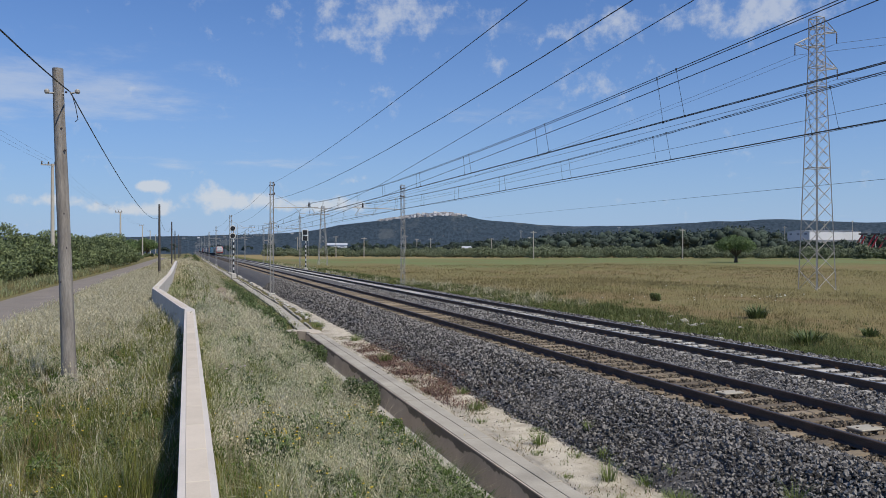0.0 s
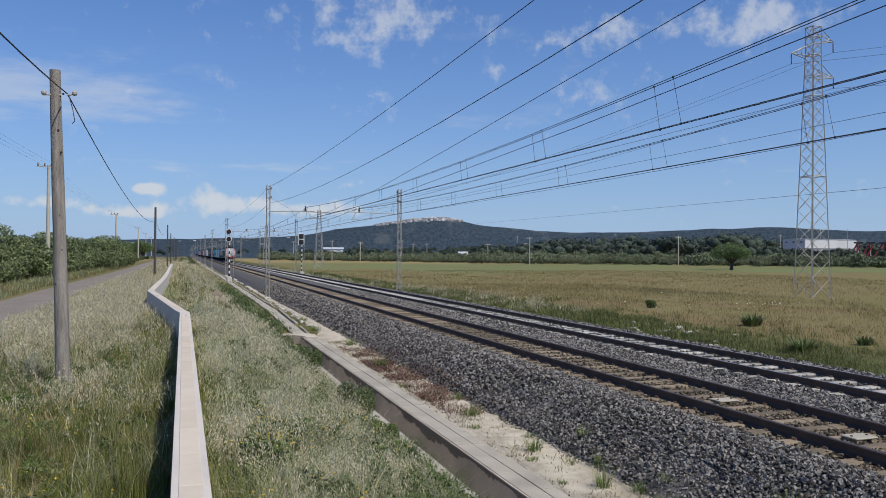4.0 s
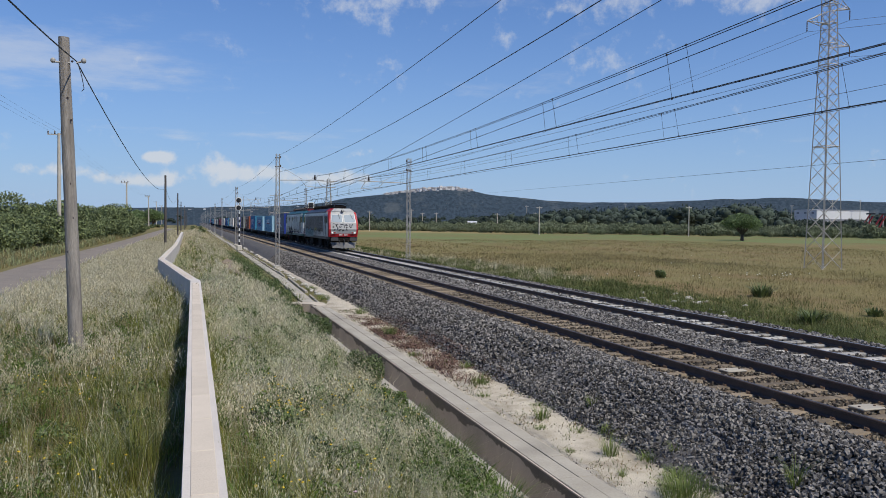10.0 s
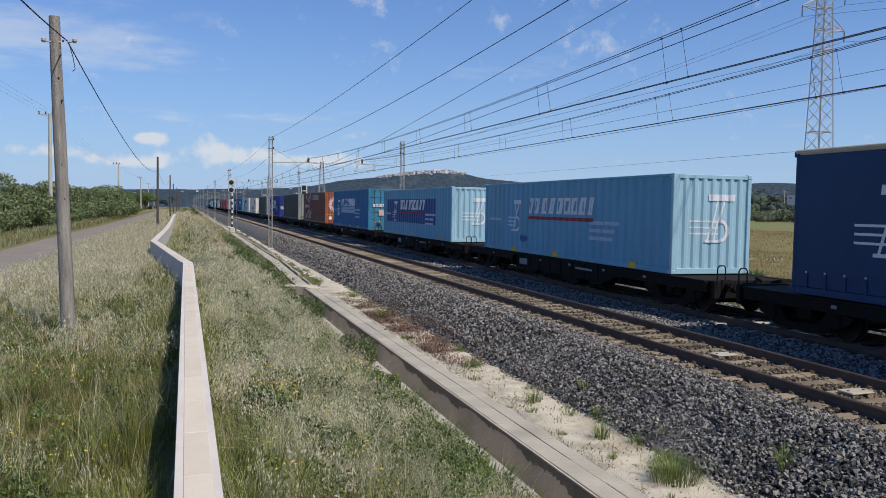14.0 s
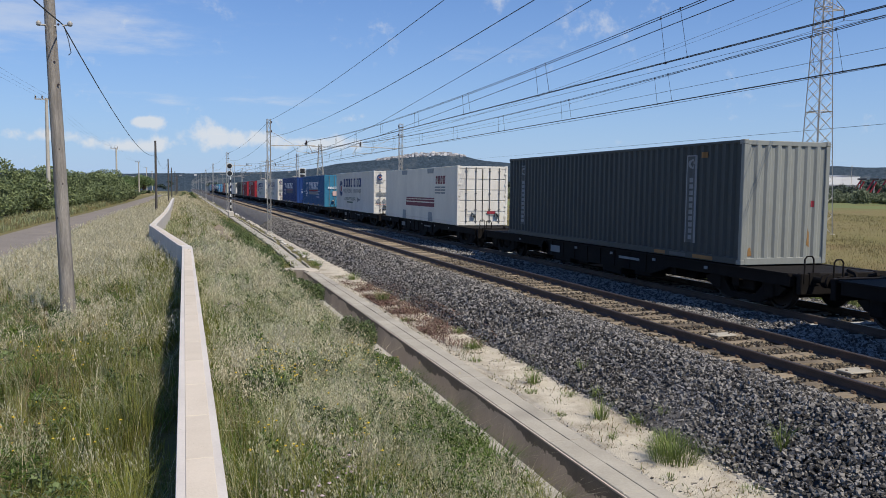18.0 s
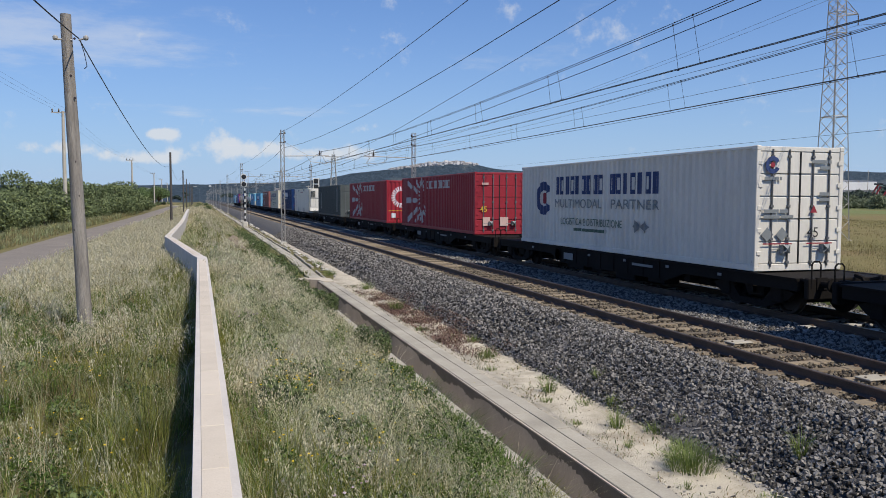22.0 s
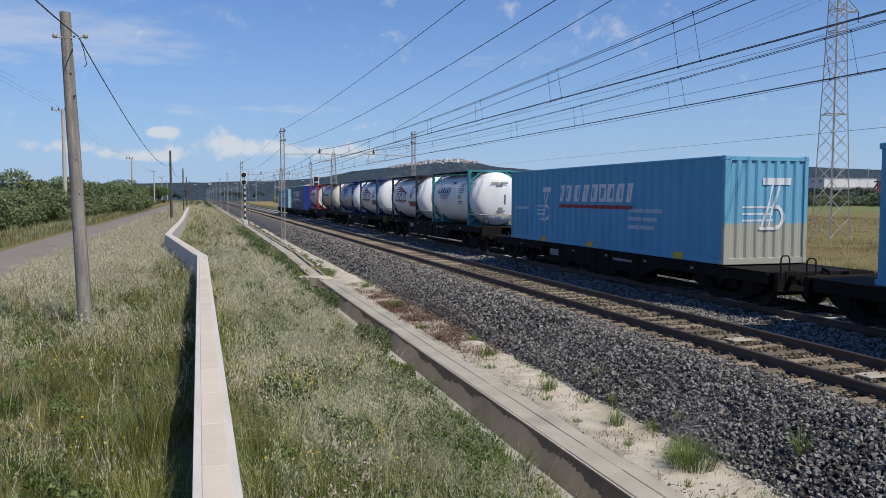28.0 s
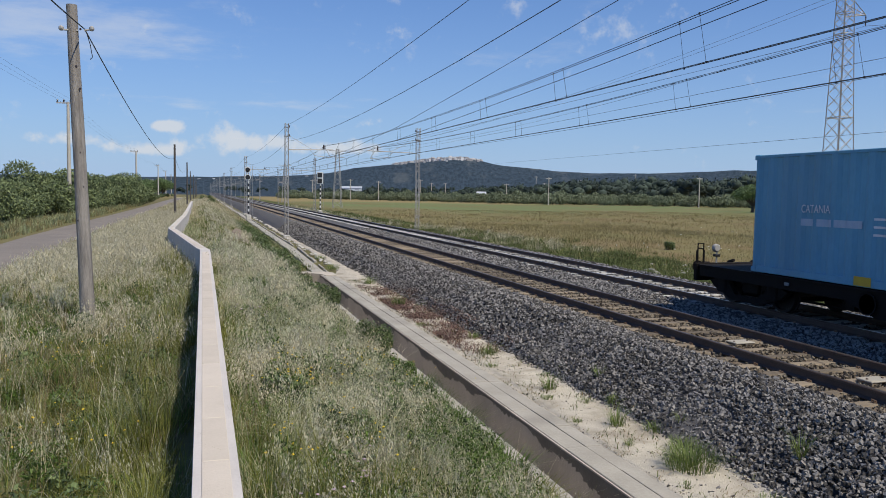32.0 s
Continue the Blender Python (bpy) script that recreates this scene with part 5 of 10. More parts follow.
def haulier(c, L, W, H, name_m, bar_m, x0=2.0, scale=1.0, bars=True, end=False, end_m=None, small=None, faded=None, end_size=1.25, door=False):
    """Emblem, name blocks, band and small print on the long side; emblem on the end."""
    fs = Face(L, W)
    s = Shape()
    fs.emblem(s, x0 - 0.1, H * 0.31, 1.3 * scale)
    fs.word(s, x0 + 2.05 * scale, H * 0.56, 1.1 * scale, 0.62 * scale, 2, 0.2, 3)
    fs.word(s, x0 + 3.35 * scale, H * 0.56, 4.4 * scale, 0.62 * scale, 7, 0.2, 5)
    part("haulier_mark", s, name_m, c)
    if bars:
        u0, u1, v = x0 + 2.0 * scale, x0 + 7.6 * scale, H * 0.56
        b = Shape()
        fs.bar(b, u0, u1, v - 0.24 * scale, v - 0.11 * scale)
        part("colour_band", b, bar_m, c)
        if faded is not None:
            for lo, hi in ((0.105, 0.045), (0.54, 0.27)):
                b = Shape()
                fs.bar(b, u0, u1, v - lo * scale, v - hi * scale)
                part("faded_band", b, faded, c)
    if small is not None:
        b = Shape()
        for i in range(3):
            fs.word(b, L - 4.6, H * (0.45 - 0.09 * i), 1.9 - 0.2 * i, 0.11, 10, 0, 11 + i)
        fs.word(b, 0.55, H * 0.44, 1.2, 0.1, 8, 0, 17)
        part("small_print", b, small, c)
    if end:
        fe = Face(L, W, True, folds=not door)
        b = Shape()
        fe.emblem(b, 0.55 if end_size > 1 else 0.78, H * (0.33 if end_size > 1 else 0.52), end_size)
        part("end_mark", b, end_m or name_m, c)


def lashings(c, L, W, us=(3.2, 9.2)):
    fs = Face(L, W, lift=0.012)
    fs.prof = None
    b = Shape()
    for u in us:
        fs.bar(b, u, u + 0.42, 0.02, 0.2)
    part("fork_pocket_mark", b, M_YELLOW, c)


def put(ob, at, x=XF, z=0.0):
    MOVING.append((ob, at, x, z))
    return ob


def placards(c, L, W, u, v, ms, end=False, size=0.16):
    f = Face(L, W, end, lift=0.02)
    for i, m in enumerate(ms):
        s = Shape()
        f.poly(s, [(u + i * size * 2.4, v - size), (u + i * size * 2.4 + size, v), (u + i * size * 2.4, v + size), (u + i * size * 2.4 - size, v)])
        part("placard", s, m, c)


def white_box(at, body, plain_end=False):
    H, L, W = 2.896, 13.716, 2.46
    c = container(body, body, door=not plain_end, label="off-white corrugated container with dark blue lettering on its side" if body is P_WHITE else "cream corrugated container with dark blue lettering and a round emblem")
    fs = Face(L, W)
    s = Shape()
    fs.ring(s, 2.0, 1.68, 0.3, 0.62, 30, 330, 20)
    fs.word(s, 3.0, 1.81, 3.6, 0.62, 9, 0, 21)
    fs.word(s, 6.9, 1.81, 2.9, 0.62, 7, 0, 22)
    part("name_block", s, M_NAVYLETTER, c)
    s = Shape()
    fs.disc(s, 2.1, 1.68, 0.2)
    part("emblem_dot", s, M_REDBAR, c)
    fs.text("MULTIMODAL", 3.0, 1.36, 0.3, M_GREYLETTER, c, 3.4)
    fs.text("PARTNER", 7.0, 1.36, 0.3, M_GREYLETTER, c, 2.7)
    fs.text("LOGISTICA E DISTRIBUZIONE", 3.5, 0.78, 0.24, M_GREENLETTER, c, 4.2)
    s = Shape()
    fs.word(s, 4.4, 0.58, 2.4, 0.1, 16, 0, 31)
    part("small_print", s, M_GREENLETTER, c)
    placards(c, L, W, 8.5, 0.86, [M_GREYLETTER, M_GREYLETTER], size=0.2)
    fe = Face(L, W, True, lift=0.03)
    s = Shape()
    if plain_end:
        fe.ring(s, 1.25, 1.8, 0.28, 0.55, 25, 335, 20)
    else:
        fe.ring(s, 0.42, 2.45, 0.1, 0.2, 25, 335, 16)
    part("end_emblem", s, M_NAVYLETTER, c)
    s = Shape()
    fe.disc(s, 1.25 if plain_end else 0.42, 1.8 if plain_end else 2.45, 0.18 if plain_end else 0.06)
    fe.bar(s, 0.2, 1.0, 0.62, 0.65)
    if not plain_end:
        fe.bar(s, 1.4, 2.15, 0.62, 0.65)
        fe.poly(s, [(1.5, 1.35), (1.7, 1.35), (1.6, 1.53)])
    part("red_mark", s, M_REDBAR, c)
    if not plain_end:
        fe.text("45", 1.42, 0.78, 0.24, M_BLACK, c)
        s = Shape()
        for i, (u, v, w, n) in enumerate(((1.5, 2.5, 0.6, 6), (1.75, 2.36, 0.3, 3), (0.2, 2.1, 0.5, 6), (0.2, 1.35, 0.7, 8), (0.2, 1.22, 0.85, 9), (1.75, 1.75, 0.3, 4), (1.75, 1.62, 0.3, 4))):
            fe.word(s, u, v, w, 0.08, n, 0, 41 + i)
        part("end_print", s, M_GREYLETTER, c)
        placards(c, L, W, 0.32, 0.85, [M_GREYLETTER, M_GREYLETTER], True, 0.17)
    else:
        fe.text("45", 1.9, 0.3, 0.2, M_BLACK, c)
    put(c, at)


def sunburst_box(at, body, end, door=False, label=""):
    H, L, W = 2.896, 13.716, 2.46
    c = container(body, end, door=door, label=label)
    fs = Face(L, W)
    s = Shape()
    # rounded rays that fan out from the ring towards the trailing end, name blocks
    cu, cv = 4.9, 1.55

    def ray_bar(a, r0, r1, w):
        a = radians(a)
        du, dv = math.cos(a), math.sin(a)
        pts = []
        for base, sgn in ((r1 - w, 1), (r0 + w, -1)):
            for k in range(7):
                t = radians(-90 + 30 * k) if sgn > 0 else radians(90 + 30 * k)
                p, q = base + w * math.cos(t), w * math.sin(t)
                pts.append((cu + du * p - dv * q, cv + dv * p + du * q))
        fs.poly(s, pts)

    for a, r0, r1, w in ((180, 1.35, 2.3, 0.14), (180, 2.55, 3.85, 0.17), (160, 1.35, 2.35, 0.13), (163, 2.6, 3.7, 0.15), (200, 1.35, 2.3, 0.14), (199, 2.55, 3.75, 0.17), (143, 1.3, 1.95, 0.11), (221, 1.3, 1.75, 0.12), (215, 1.95, 2.2, 0.1), (240, 1.1, 1.35, 0.1)):
        ray_bar(a, r0, r1, w)
    for k in range(22):
        a = radians(35 + k * 14)
        r0 = 0.48 + 0.01 * k
        cu, cv = 4.6, 1.75
        du, dv = math.cos(a), math.sin(a)
        t = 0.05
        r1 = r0 + 0.28 + 0.012 * k
        fs.poly(s, [(cu + du * r0 * 0.8 - dv * t, cv + dv * r0 * 1.3 + du * t), (cu + du * r0 * 0.8 + dv * t, cv + dv * r0 * 1.3 - du * t), (cu + du * r1 * 0.8 + dv * t, cv + dv * r1 * 1.3 - du * t), (cu + du * r1 * 0.8 - dv * t, cv + dv * r1 * 1.3 + du * t)])
    fs.word(s, 5.6, 2.2, 4.4, 0.42, 10, 0, 51)
    part("sunburst", s, M_FADEDWHITE, c)
    fe = Face(L, W, True, lift=0.03 if door else 0.005, folds=not door)
    s = Shape()
    if door:
        fe.word(s, 0.35, 2.3, 0.35, 0.1, 3, 0, 61)
        fe.bar(s, 0.4, 0.75, 0.4, 0.8)
        fe.bar(s, 1.25, 1.65, 0.4, 0.8)
        part("end_plate", s, M_PINKPLATE, c)
        fe.text("45", 0.25, 1.05, 0.26, M_YELLOW, c)
    else:
        for k in range(22):
            a = radians(20 + k * 15)
            r0, r1 = 0.42, 0.72
            du, dv, t = math.cos(a), math.sin(a), 0.045
            cu, cv = 1.05, 1.75
            fe.poly(s, [(cu + du * r0 - dv * t, cv + dv * r0 + du * t), (cu + du * r0 + dv * t, cv + dv * r0 - du * t), (cu + du * r1 + dv * t, cv + dv * r1 - du * t), (cu + du * r1 - dv * t, cv + dv * r1 + du * t)])
        fe.bar(s, 0.35, 0.65, 0.35, 0.65)
        fe.bar(s, 1.75, 2.05, 0.35, 0.65)
        part("end_mark", s, M_LETTER, c)
        b = Shape()
        fe.bar(b, 0.15, 2.3, 0.8, 0.84)
        part("yellow_line", b, M_YELLOW, c)
    put(c, at)


M_FADEDWHITE = mat("faded_white_print", (0.56, 0.53, 0.52), (0.40, 0.36, 0.36), 0.65, 4.0, 30.0, 0.0, object_space=True)
M_PINKPLATE = mat("pink_plate", (0.62, 0.42, 0.36), (0.5, 0.34, 0.3), 0.6, 5.0, 30.0, 0.0, object_space=True)


def light_blue(at, patch=None, door=False, marks=0, pale=False, dusty=False):
    H, L, W = 2.67, 13.716, 2.46
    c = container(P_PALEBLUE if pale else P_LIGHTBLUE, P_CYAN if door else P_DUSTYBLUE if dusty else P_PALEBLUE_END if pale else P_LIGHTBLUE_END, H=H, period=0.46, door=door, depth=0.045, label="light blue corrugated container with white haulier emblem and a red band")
    if patch:
        fs = Face(L, W, lift=0.003)
        s = Shape()
        fs.bar(s, 0.9, 11.0, 0.75, 2.1)
        part("repainted_patch", s, patch, c)
    haulier(c, L, W, H, M_LETTER, M_REDBAR, 3.5 if marks == 1 else 2.6 if not patch else 2.2, 0.9, True, not door, M_LETTER, None if marks == 1 else M_LETTER2, None)
    lashings(c, L, W, (3.0, 6.6, 11.6))
    if marks:
        placards(c, L, W, 5.3 if marks == 1 else 3.9, 0.55, [M_WHITE, M_WHITE, M_REDBAR] if marks == 1 else [M_MIDMARK, M_MIDMARK], size=0.15)
    if marks == 1:
        fs = Face(L, W, lift=0.012)
        fs.text("CATANIA", 1.5, 1.4, 0.17, M_LETTER, c, 0.8)
        s = Shape()
        fs.bar(s, 1.5, 1.85, 1.12, 1.27)
        fs.bar(s, 1.95, 2.35, 1.12, 1.27)
        fs.bar(s, 2.42, 3.1, 1.12, 1.27)
        part("small_print", s, M_LETTER2, c)
    put(c, at)


M_MIDMARK = mat("blue_placard", (0.03, 0.12, 0.3), (0.03, 0.1, 0.24), 0.6, 5.0, 30.0, 0.0, object_space=True)
# ends of the stronger blue boxes, somewhat paler than their sides
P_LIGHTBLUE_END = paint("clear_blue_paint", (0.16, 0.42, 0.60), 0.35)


def half_worn(name, c, worn, level):
    """Paint that has chalked to a dull beige below an uneven line."""
    m = paint(name, c, 0.35)
    nt = m.node_tree
    N, L = nt.nodes.new, nt.links.new
    bs = nt.nodes["Principled BSDF"]
    old = bs.inputs["Base Color"].links[0].from_socket
    tc, sep, no, add, mr, mx = N("ShaderNodeTexCoord"), N("ShaderNodeSeparateXYZ"), N("ShaderNodeTexNoise"), N("ShaderNodeMath"), N("ShaderNodeMapRange"), N("ShaderNodeMixRGB")
    L(tc.outputs["Object"], sep.inputs[0])
    no.inputs["Scale"].default_value, no.inputs["Detail"].default_value = 5.0, 5.0
    L(tc.outputs["Object"], no.inputs["Vector"])
    add.operation = "MULTIPLY_ADD"
    L(no.outputs["Fac"], add.inputs[0])
    add.inputs[1].default_value = 0.16
    L(sep.outputs[2], add.inputs[2])
    L(add.outputs[0], mr.inputs["Value"])
    mr.inputs["From Min"].default_value, mr.inputs["From Max"].default_value = level + 0.06, level + 0.12
    mr.inputs["To Min"].default_value, mr.inputs["To Max"].default_value = 0.85, 0.0
    L(mr.outputs[0], mx.inputs["Fac"])
    L(old, mx.inputs["Color1"])
    mx.inputs["Color2"].default_value = (*worn, 1)
    L(mx.outputs[0], bs.inputs["Base Color"])
    return m


P_DUSTYBLUE = half_worn("half_chalked_blue_paint", (0.16, 0.42, 0.60), (0.40, 0.36, 0.26), 1.0)
# ends of the pale blue boxes, paler than their sides
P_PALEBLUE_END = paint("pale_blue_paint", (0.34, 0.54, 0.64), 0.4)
# end of the oxide-brown box, paler and more orange than its sides
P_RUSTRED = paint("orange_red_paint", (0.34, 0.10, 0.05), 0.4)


def curtain(label, x0=2.3, top=None):
    """A swap body with a smooth dark blue tarpaulin side and a flat pale roof."""
    H, L, W = 2.95, 13.716, 2.5
    c = container(P_NAVY, P_VIOLET, H=H, W=W, smooth=True, top=top or P_CREAMTOP, label=label)
    haulier(c, L, W, H, M_LETTER, M_REDBAR, x0 - 0.6, 1.0, True, True, M_LETTER, None, M_LETTER2, end_size=0.88)
    part("roof_cap", Shape().box(-W / 2 - 0.015, W / 2 + 0.015, -0.02, L + 0.02, H - 0.06, H + 0.03, 0.02), top or P_CREAMTOP, c)
    fs = Face(L, W, lift=0.02)
    s = Shape()
    for i in range(27):
        u = 0.4 + i * 0.5
        fs.bar(s, u, u + 0.06, 0.14, 0.42)
    part("strap", s, P_DARKBLUE, c)
    s = Shape()
    fs.bar(s, 0.15, L - 0.15, 0.42, 0.45)
    part("hem", s, P_DARKBLUE, c)
    s = Shape()
    for i in range(27):
        fs.bar(s, 0.4 + i * 0.5, 0.45 + i * 0.5, 0.44, 0.49)
    part("strap", s, M_LETTER2, c)
    s = Shape()
    fs.bar(s, 12.6, 13.1, 0.52, 0.7)
    part("side_print", s, M_YELLOW, c)
    s = Shape()
    fs.word(s, L - 5.2, 0.98, 2.1, 0.11, 16, 0.2, 71)
    part("small_print", s, M_LETTER2, c)
    return c


P_CREAMTOP = paint("cream_roof", (0.48, 0.43, 0.31), 0.3)


def plain_slate(at, end, door, panels=((3.05, 0.5, 2.55),), pockets=False):
    """panels: distance from the trailing end, lower and upper edge of each upright lettered panel."""
    H, L, W = 2.896, 13.716, 2.46
    c = container(P_SLATE, end, door=door, label="dark slate corrugated container with a narrow upright lettered panel")
    fs = Face(L, W)
    for u, v0, v1 in panels:
        s = Shape()
        fs.bar(s, u, u + 0.4, v0, v1)
        part("upright_panel", s, M_DULLPANEL, c)
        fs2 = Face(L, W, lift=0.01)
        s = Shape()
        fs2.bar(s, u, u + 0.045, v0, v1)
        fs2.bar(s, u + 0.355, u + 0.4, v0, v1)
        fs2.bar(s, u, u + 0.4, v1 - 0.03, v1)
        n = int((v1 - v0 - 0.5) / 0.16)
        for i in range(n):
            fs2.bar(s, u + 0.11, u + 0.29, v0 + 0.08 + i * 0.16, v0 + 0.19 + i * 0.16)
        fs2.ring(s, u + 0.2, v1 - 0.22, 0.08, 0.13, 0, 340, 12)
        part("upright_print", s, M_GREYPANEL, c)
    s = Shape()
    Face(L, W, lift=0.01).bar(s, 12.15, 12.4, 2.52, 2.66)
    part("number_mark", s, M_OCHRE, c)
    if not door:
        fe = Face(L, W, True, lift=0.005, folds=True)
        s = Shape()
        fe.bar(s, 1.98, 2.06, 1.35, 1.5)
        part("paint_spot", s, M_REDBAR, c)
        s = Shape()
        fe.poly(s, [(1.86, 0.45), (1.98, 0.4), (1.96, 0.75), (1.9, 0.85)])
        fe.poly(s, [(0.2, 0.2), (0.34, 0.2), (0.3, 0.42), (0.22, 0.36)])
        part("rust_patch", s, M_OCHRE, c)
    if pockets:
        for u0, u1 in ((10.2, 10.7), (10.9, 11.6), (11.9, 12.7)):
            s = Shape()
            rail = Face(L, W, lift=0.006)
            rail.prof = None
            rail.bar(s, u0, u1, 0.03, 0.12)
            part("fork_pocket_mark", s, M_OCHRE if u0 != 10.9 else M_DULLPANEL, c)
    put(c, at)


M_PINKBAND = mat("faded_pink_band", (0.33, 0.17, 0.21), (0.25, 0.12, 0.17), 0.65, 5.0, 30.0, 0.0, object_space=True)
M_FADEDBAND = mat("faded_grey_band", (0.13, 0.15, 0.17), (0.09, 0.11, 0.14), 0.65, 5.0, 30.0, 0.0, object_space=True)
M_BARSTEEL = mat("dark_bar_steel", (0.13, 0.135, 0.14), (0.09, 0.09, 0.095), 0.6, 5.0, 30.0, 0.05, object_space=True)
M_OCHRE = mat("worn_ochre_mark", (0.30, 0.16, 0.05), (0.2, 0.11, 0.04), 0.7, 5.0, 30.0, 0.0, object_space=True)
M_DULLPANEL = mat("dull_panel", (0.11, 0.12, 0.12), (0.08, 0.09, 0.09), 0.7, 5.0, 30.0, 0.0, object_space=True)
M_GREYPANEL = mat("grey_panel", (0.30, 0.32, 0.32), (0.22, 0.24, 0.24), 0.6, 5.0, 30.0, 0.0, object_space=True)


def reefer(at, unit):
    H, L, W = 2.8, 13.72, 2.55
    c = container(P_REEFER, P_WHITE, H=H, W=W, smooth=True, door=not unit, label="smooth white refrigerated box with " + ("a cooling unit on its end" if unit else "crimson bands"))
    fs = Face(L, W, lift=0.012)
    for u in (4.45, 9.5):
        s = Shape()
        fs.poly(s, [(u - 0.4, 0.02), (u + 0.4, 0.02), (u + 0.3, 0.5), (u - 0.3, 0.5)])
        part("lifting_pocket", s, M_GREYPANEL, c)
        s = Shape()
        fs.poly(s, [(u - 0.5, H - 0.3), (u + 0.5, H - 0.3), (u + 0.6, H - 0.06), (u - 0.6, H - 0.06)])
        part("lifting_plate", s, M_GREYPANEL, c)
    s = Shape()
    if unit:
        fs.word(s, 1.55, 0.7, 0.001, 0.01, 1, 0, 81)
        for i, z in enumerate((2.2, 1.75, 1.3, 0.85)):
            fs.bar(s, 1.35, 1.7, z - 0.3, z + 0.05)
        part("crimson_mark", s, M_CRIMSON, c)
        fs.text("ATTENZIONE GRUPPO FRIGO", 6.0, H - 0.52, 0.16, M_REDBAR, c, 2.6)
    else:
        fs.word(s, 10.4, 1.95, 1.6, 0.4, 4, 0.1, 82)
        part("name_block", s, M_CRIMSON, c)
        for i, (z, h) in enumerate(((1.17, 0.07), (1.03, 0.1), (0.77, 0.2))):
            s = Shape()
            fs.bar(s, 4.9 - 0.06 * i, 10.2, z, z + h)
            part("crimson_band", s, M_CRIMSON, c)
        s = Shape()
        for i in range(3):
            fs.word(s, 10.3, 1.75 - 0.14 * i, 1.7, 0.07, 9, 0, 83 + i)
        part("small_print", s, M_GREYLETTER, c)
        fe = Face(L, W, True, lift=0.03)
        s = Shape()
        fe.word(s, 1.5, 0.55, 0.45, 0.12, 4, 0, 88)
        part("end_print", s, M_REDBAR, c)
    if unit:
        u = part("cooling_unit", Shape().box(-1.08, 1.12, -0.16, 0.0, 0.62, H - 0.16, 0.03), P_WHITE, c, "stained white cooling unit")
        part("unit_skirt", Shape().prism([(-0.22, 0.2), (0.0, 0.2), (0.0, 0.62), (-0.12, 0.62)], "x", -1.1, 1.12), P_WHITE, u)
        for x0, x1 in ((-1.02, -0.56), (0.74, 1.02)):
            part("grille_back", Shape().box(x0, x1, -0.165, -0.155, 1.74, 2.5), M_BLACK, u)
            g = Shape()
            for i in range(9):
                g.box(x0, x1, -0.18, -0.165, 1.74 + i * 0.092, 1.765 + i * 0.092)
            n = int((x1 - x0) / 0.09)
            for i in range(n + 1):
                g.box(x0 + (x1 - x0) * i / n - 0.008, x0 + (x1 - x0) * i / n + 0.008, -0.18, -0.165, 1.74, 2.5)
            part("grille", g, P_SLATE_END, u)
        part("panel_gap", Shape().box(-1.08, 1.12, -0.172, -0.155, 1.57, 1.66).box(-0.5, -0.485, -0.17, -0.155, 0.68, 1.57).box(0.12, 0.135, -0.17, -0.155, 0.68, 1.57).box(0.66, 0.675, -0.17, -0.155, 0.68, 1.57), P_SLATE_END, u)
        part("upper_panel", Shape().box(-0.5, 0.68, -0.19, -0.15, 1.72, 2.56, 0.02), P_WHITE, u)
        part("control_box", Shape().box(0.74, 1.02, -0.18, -0.15, 0.76, 1.34, 0.01), M_BLACK, u)
        for sx in (-1, 1):
            part("frame_post", Shape().box(sx * 1.2 - 0.06, sx * 1.2 + 0.06, -0.06, 0.02, 0.15, H - 0.05, 0.02), P_SLATE_END, u)
        part("latch", Shape().box(0.45, 0.6, -0.2, -0.19, 2.26, 2.3).box(0.5, 0.54, -0.2, -0.19, 2.12, 2.27), M_BLACK, u)
    put(c, at)


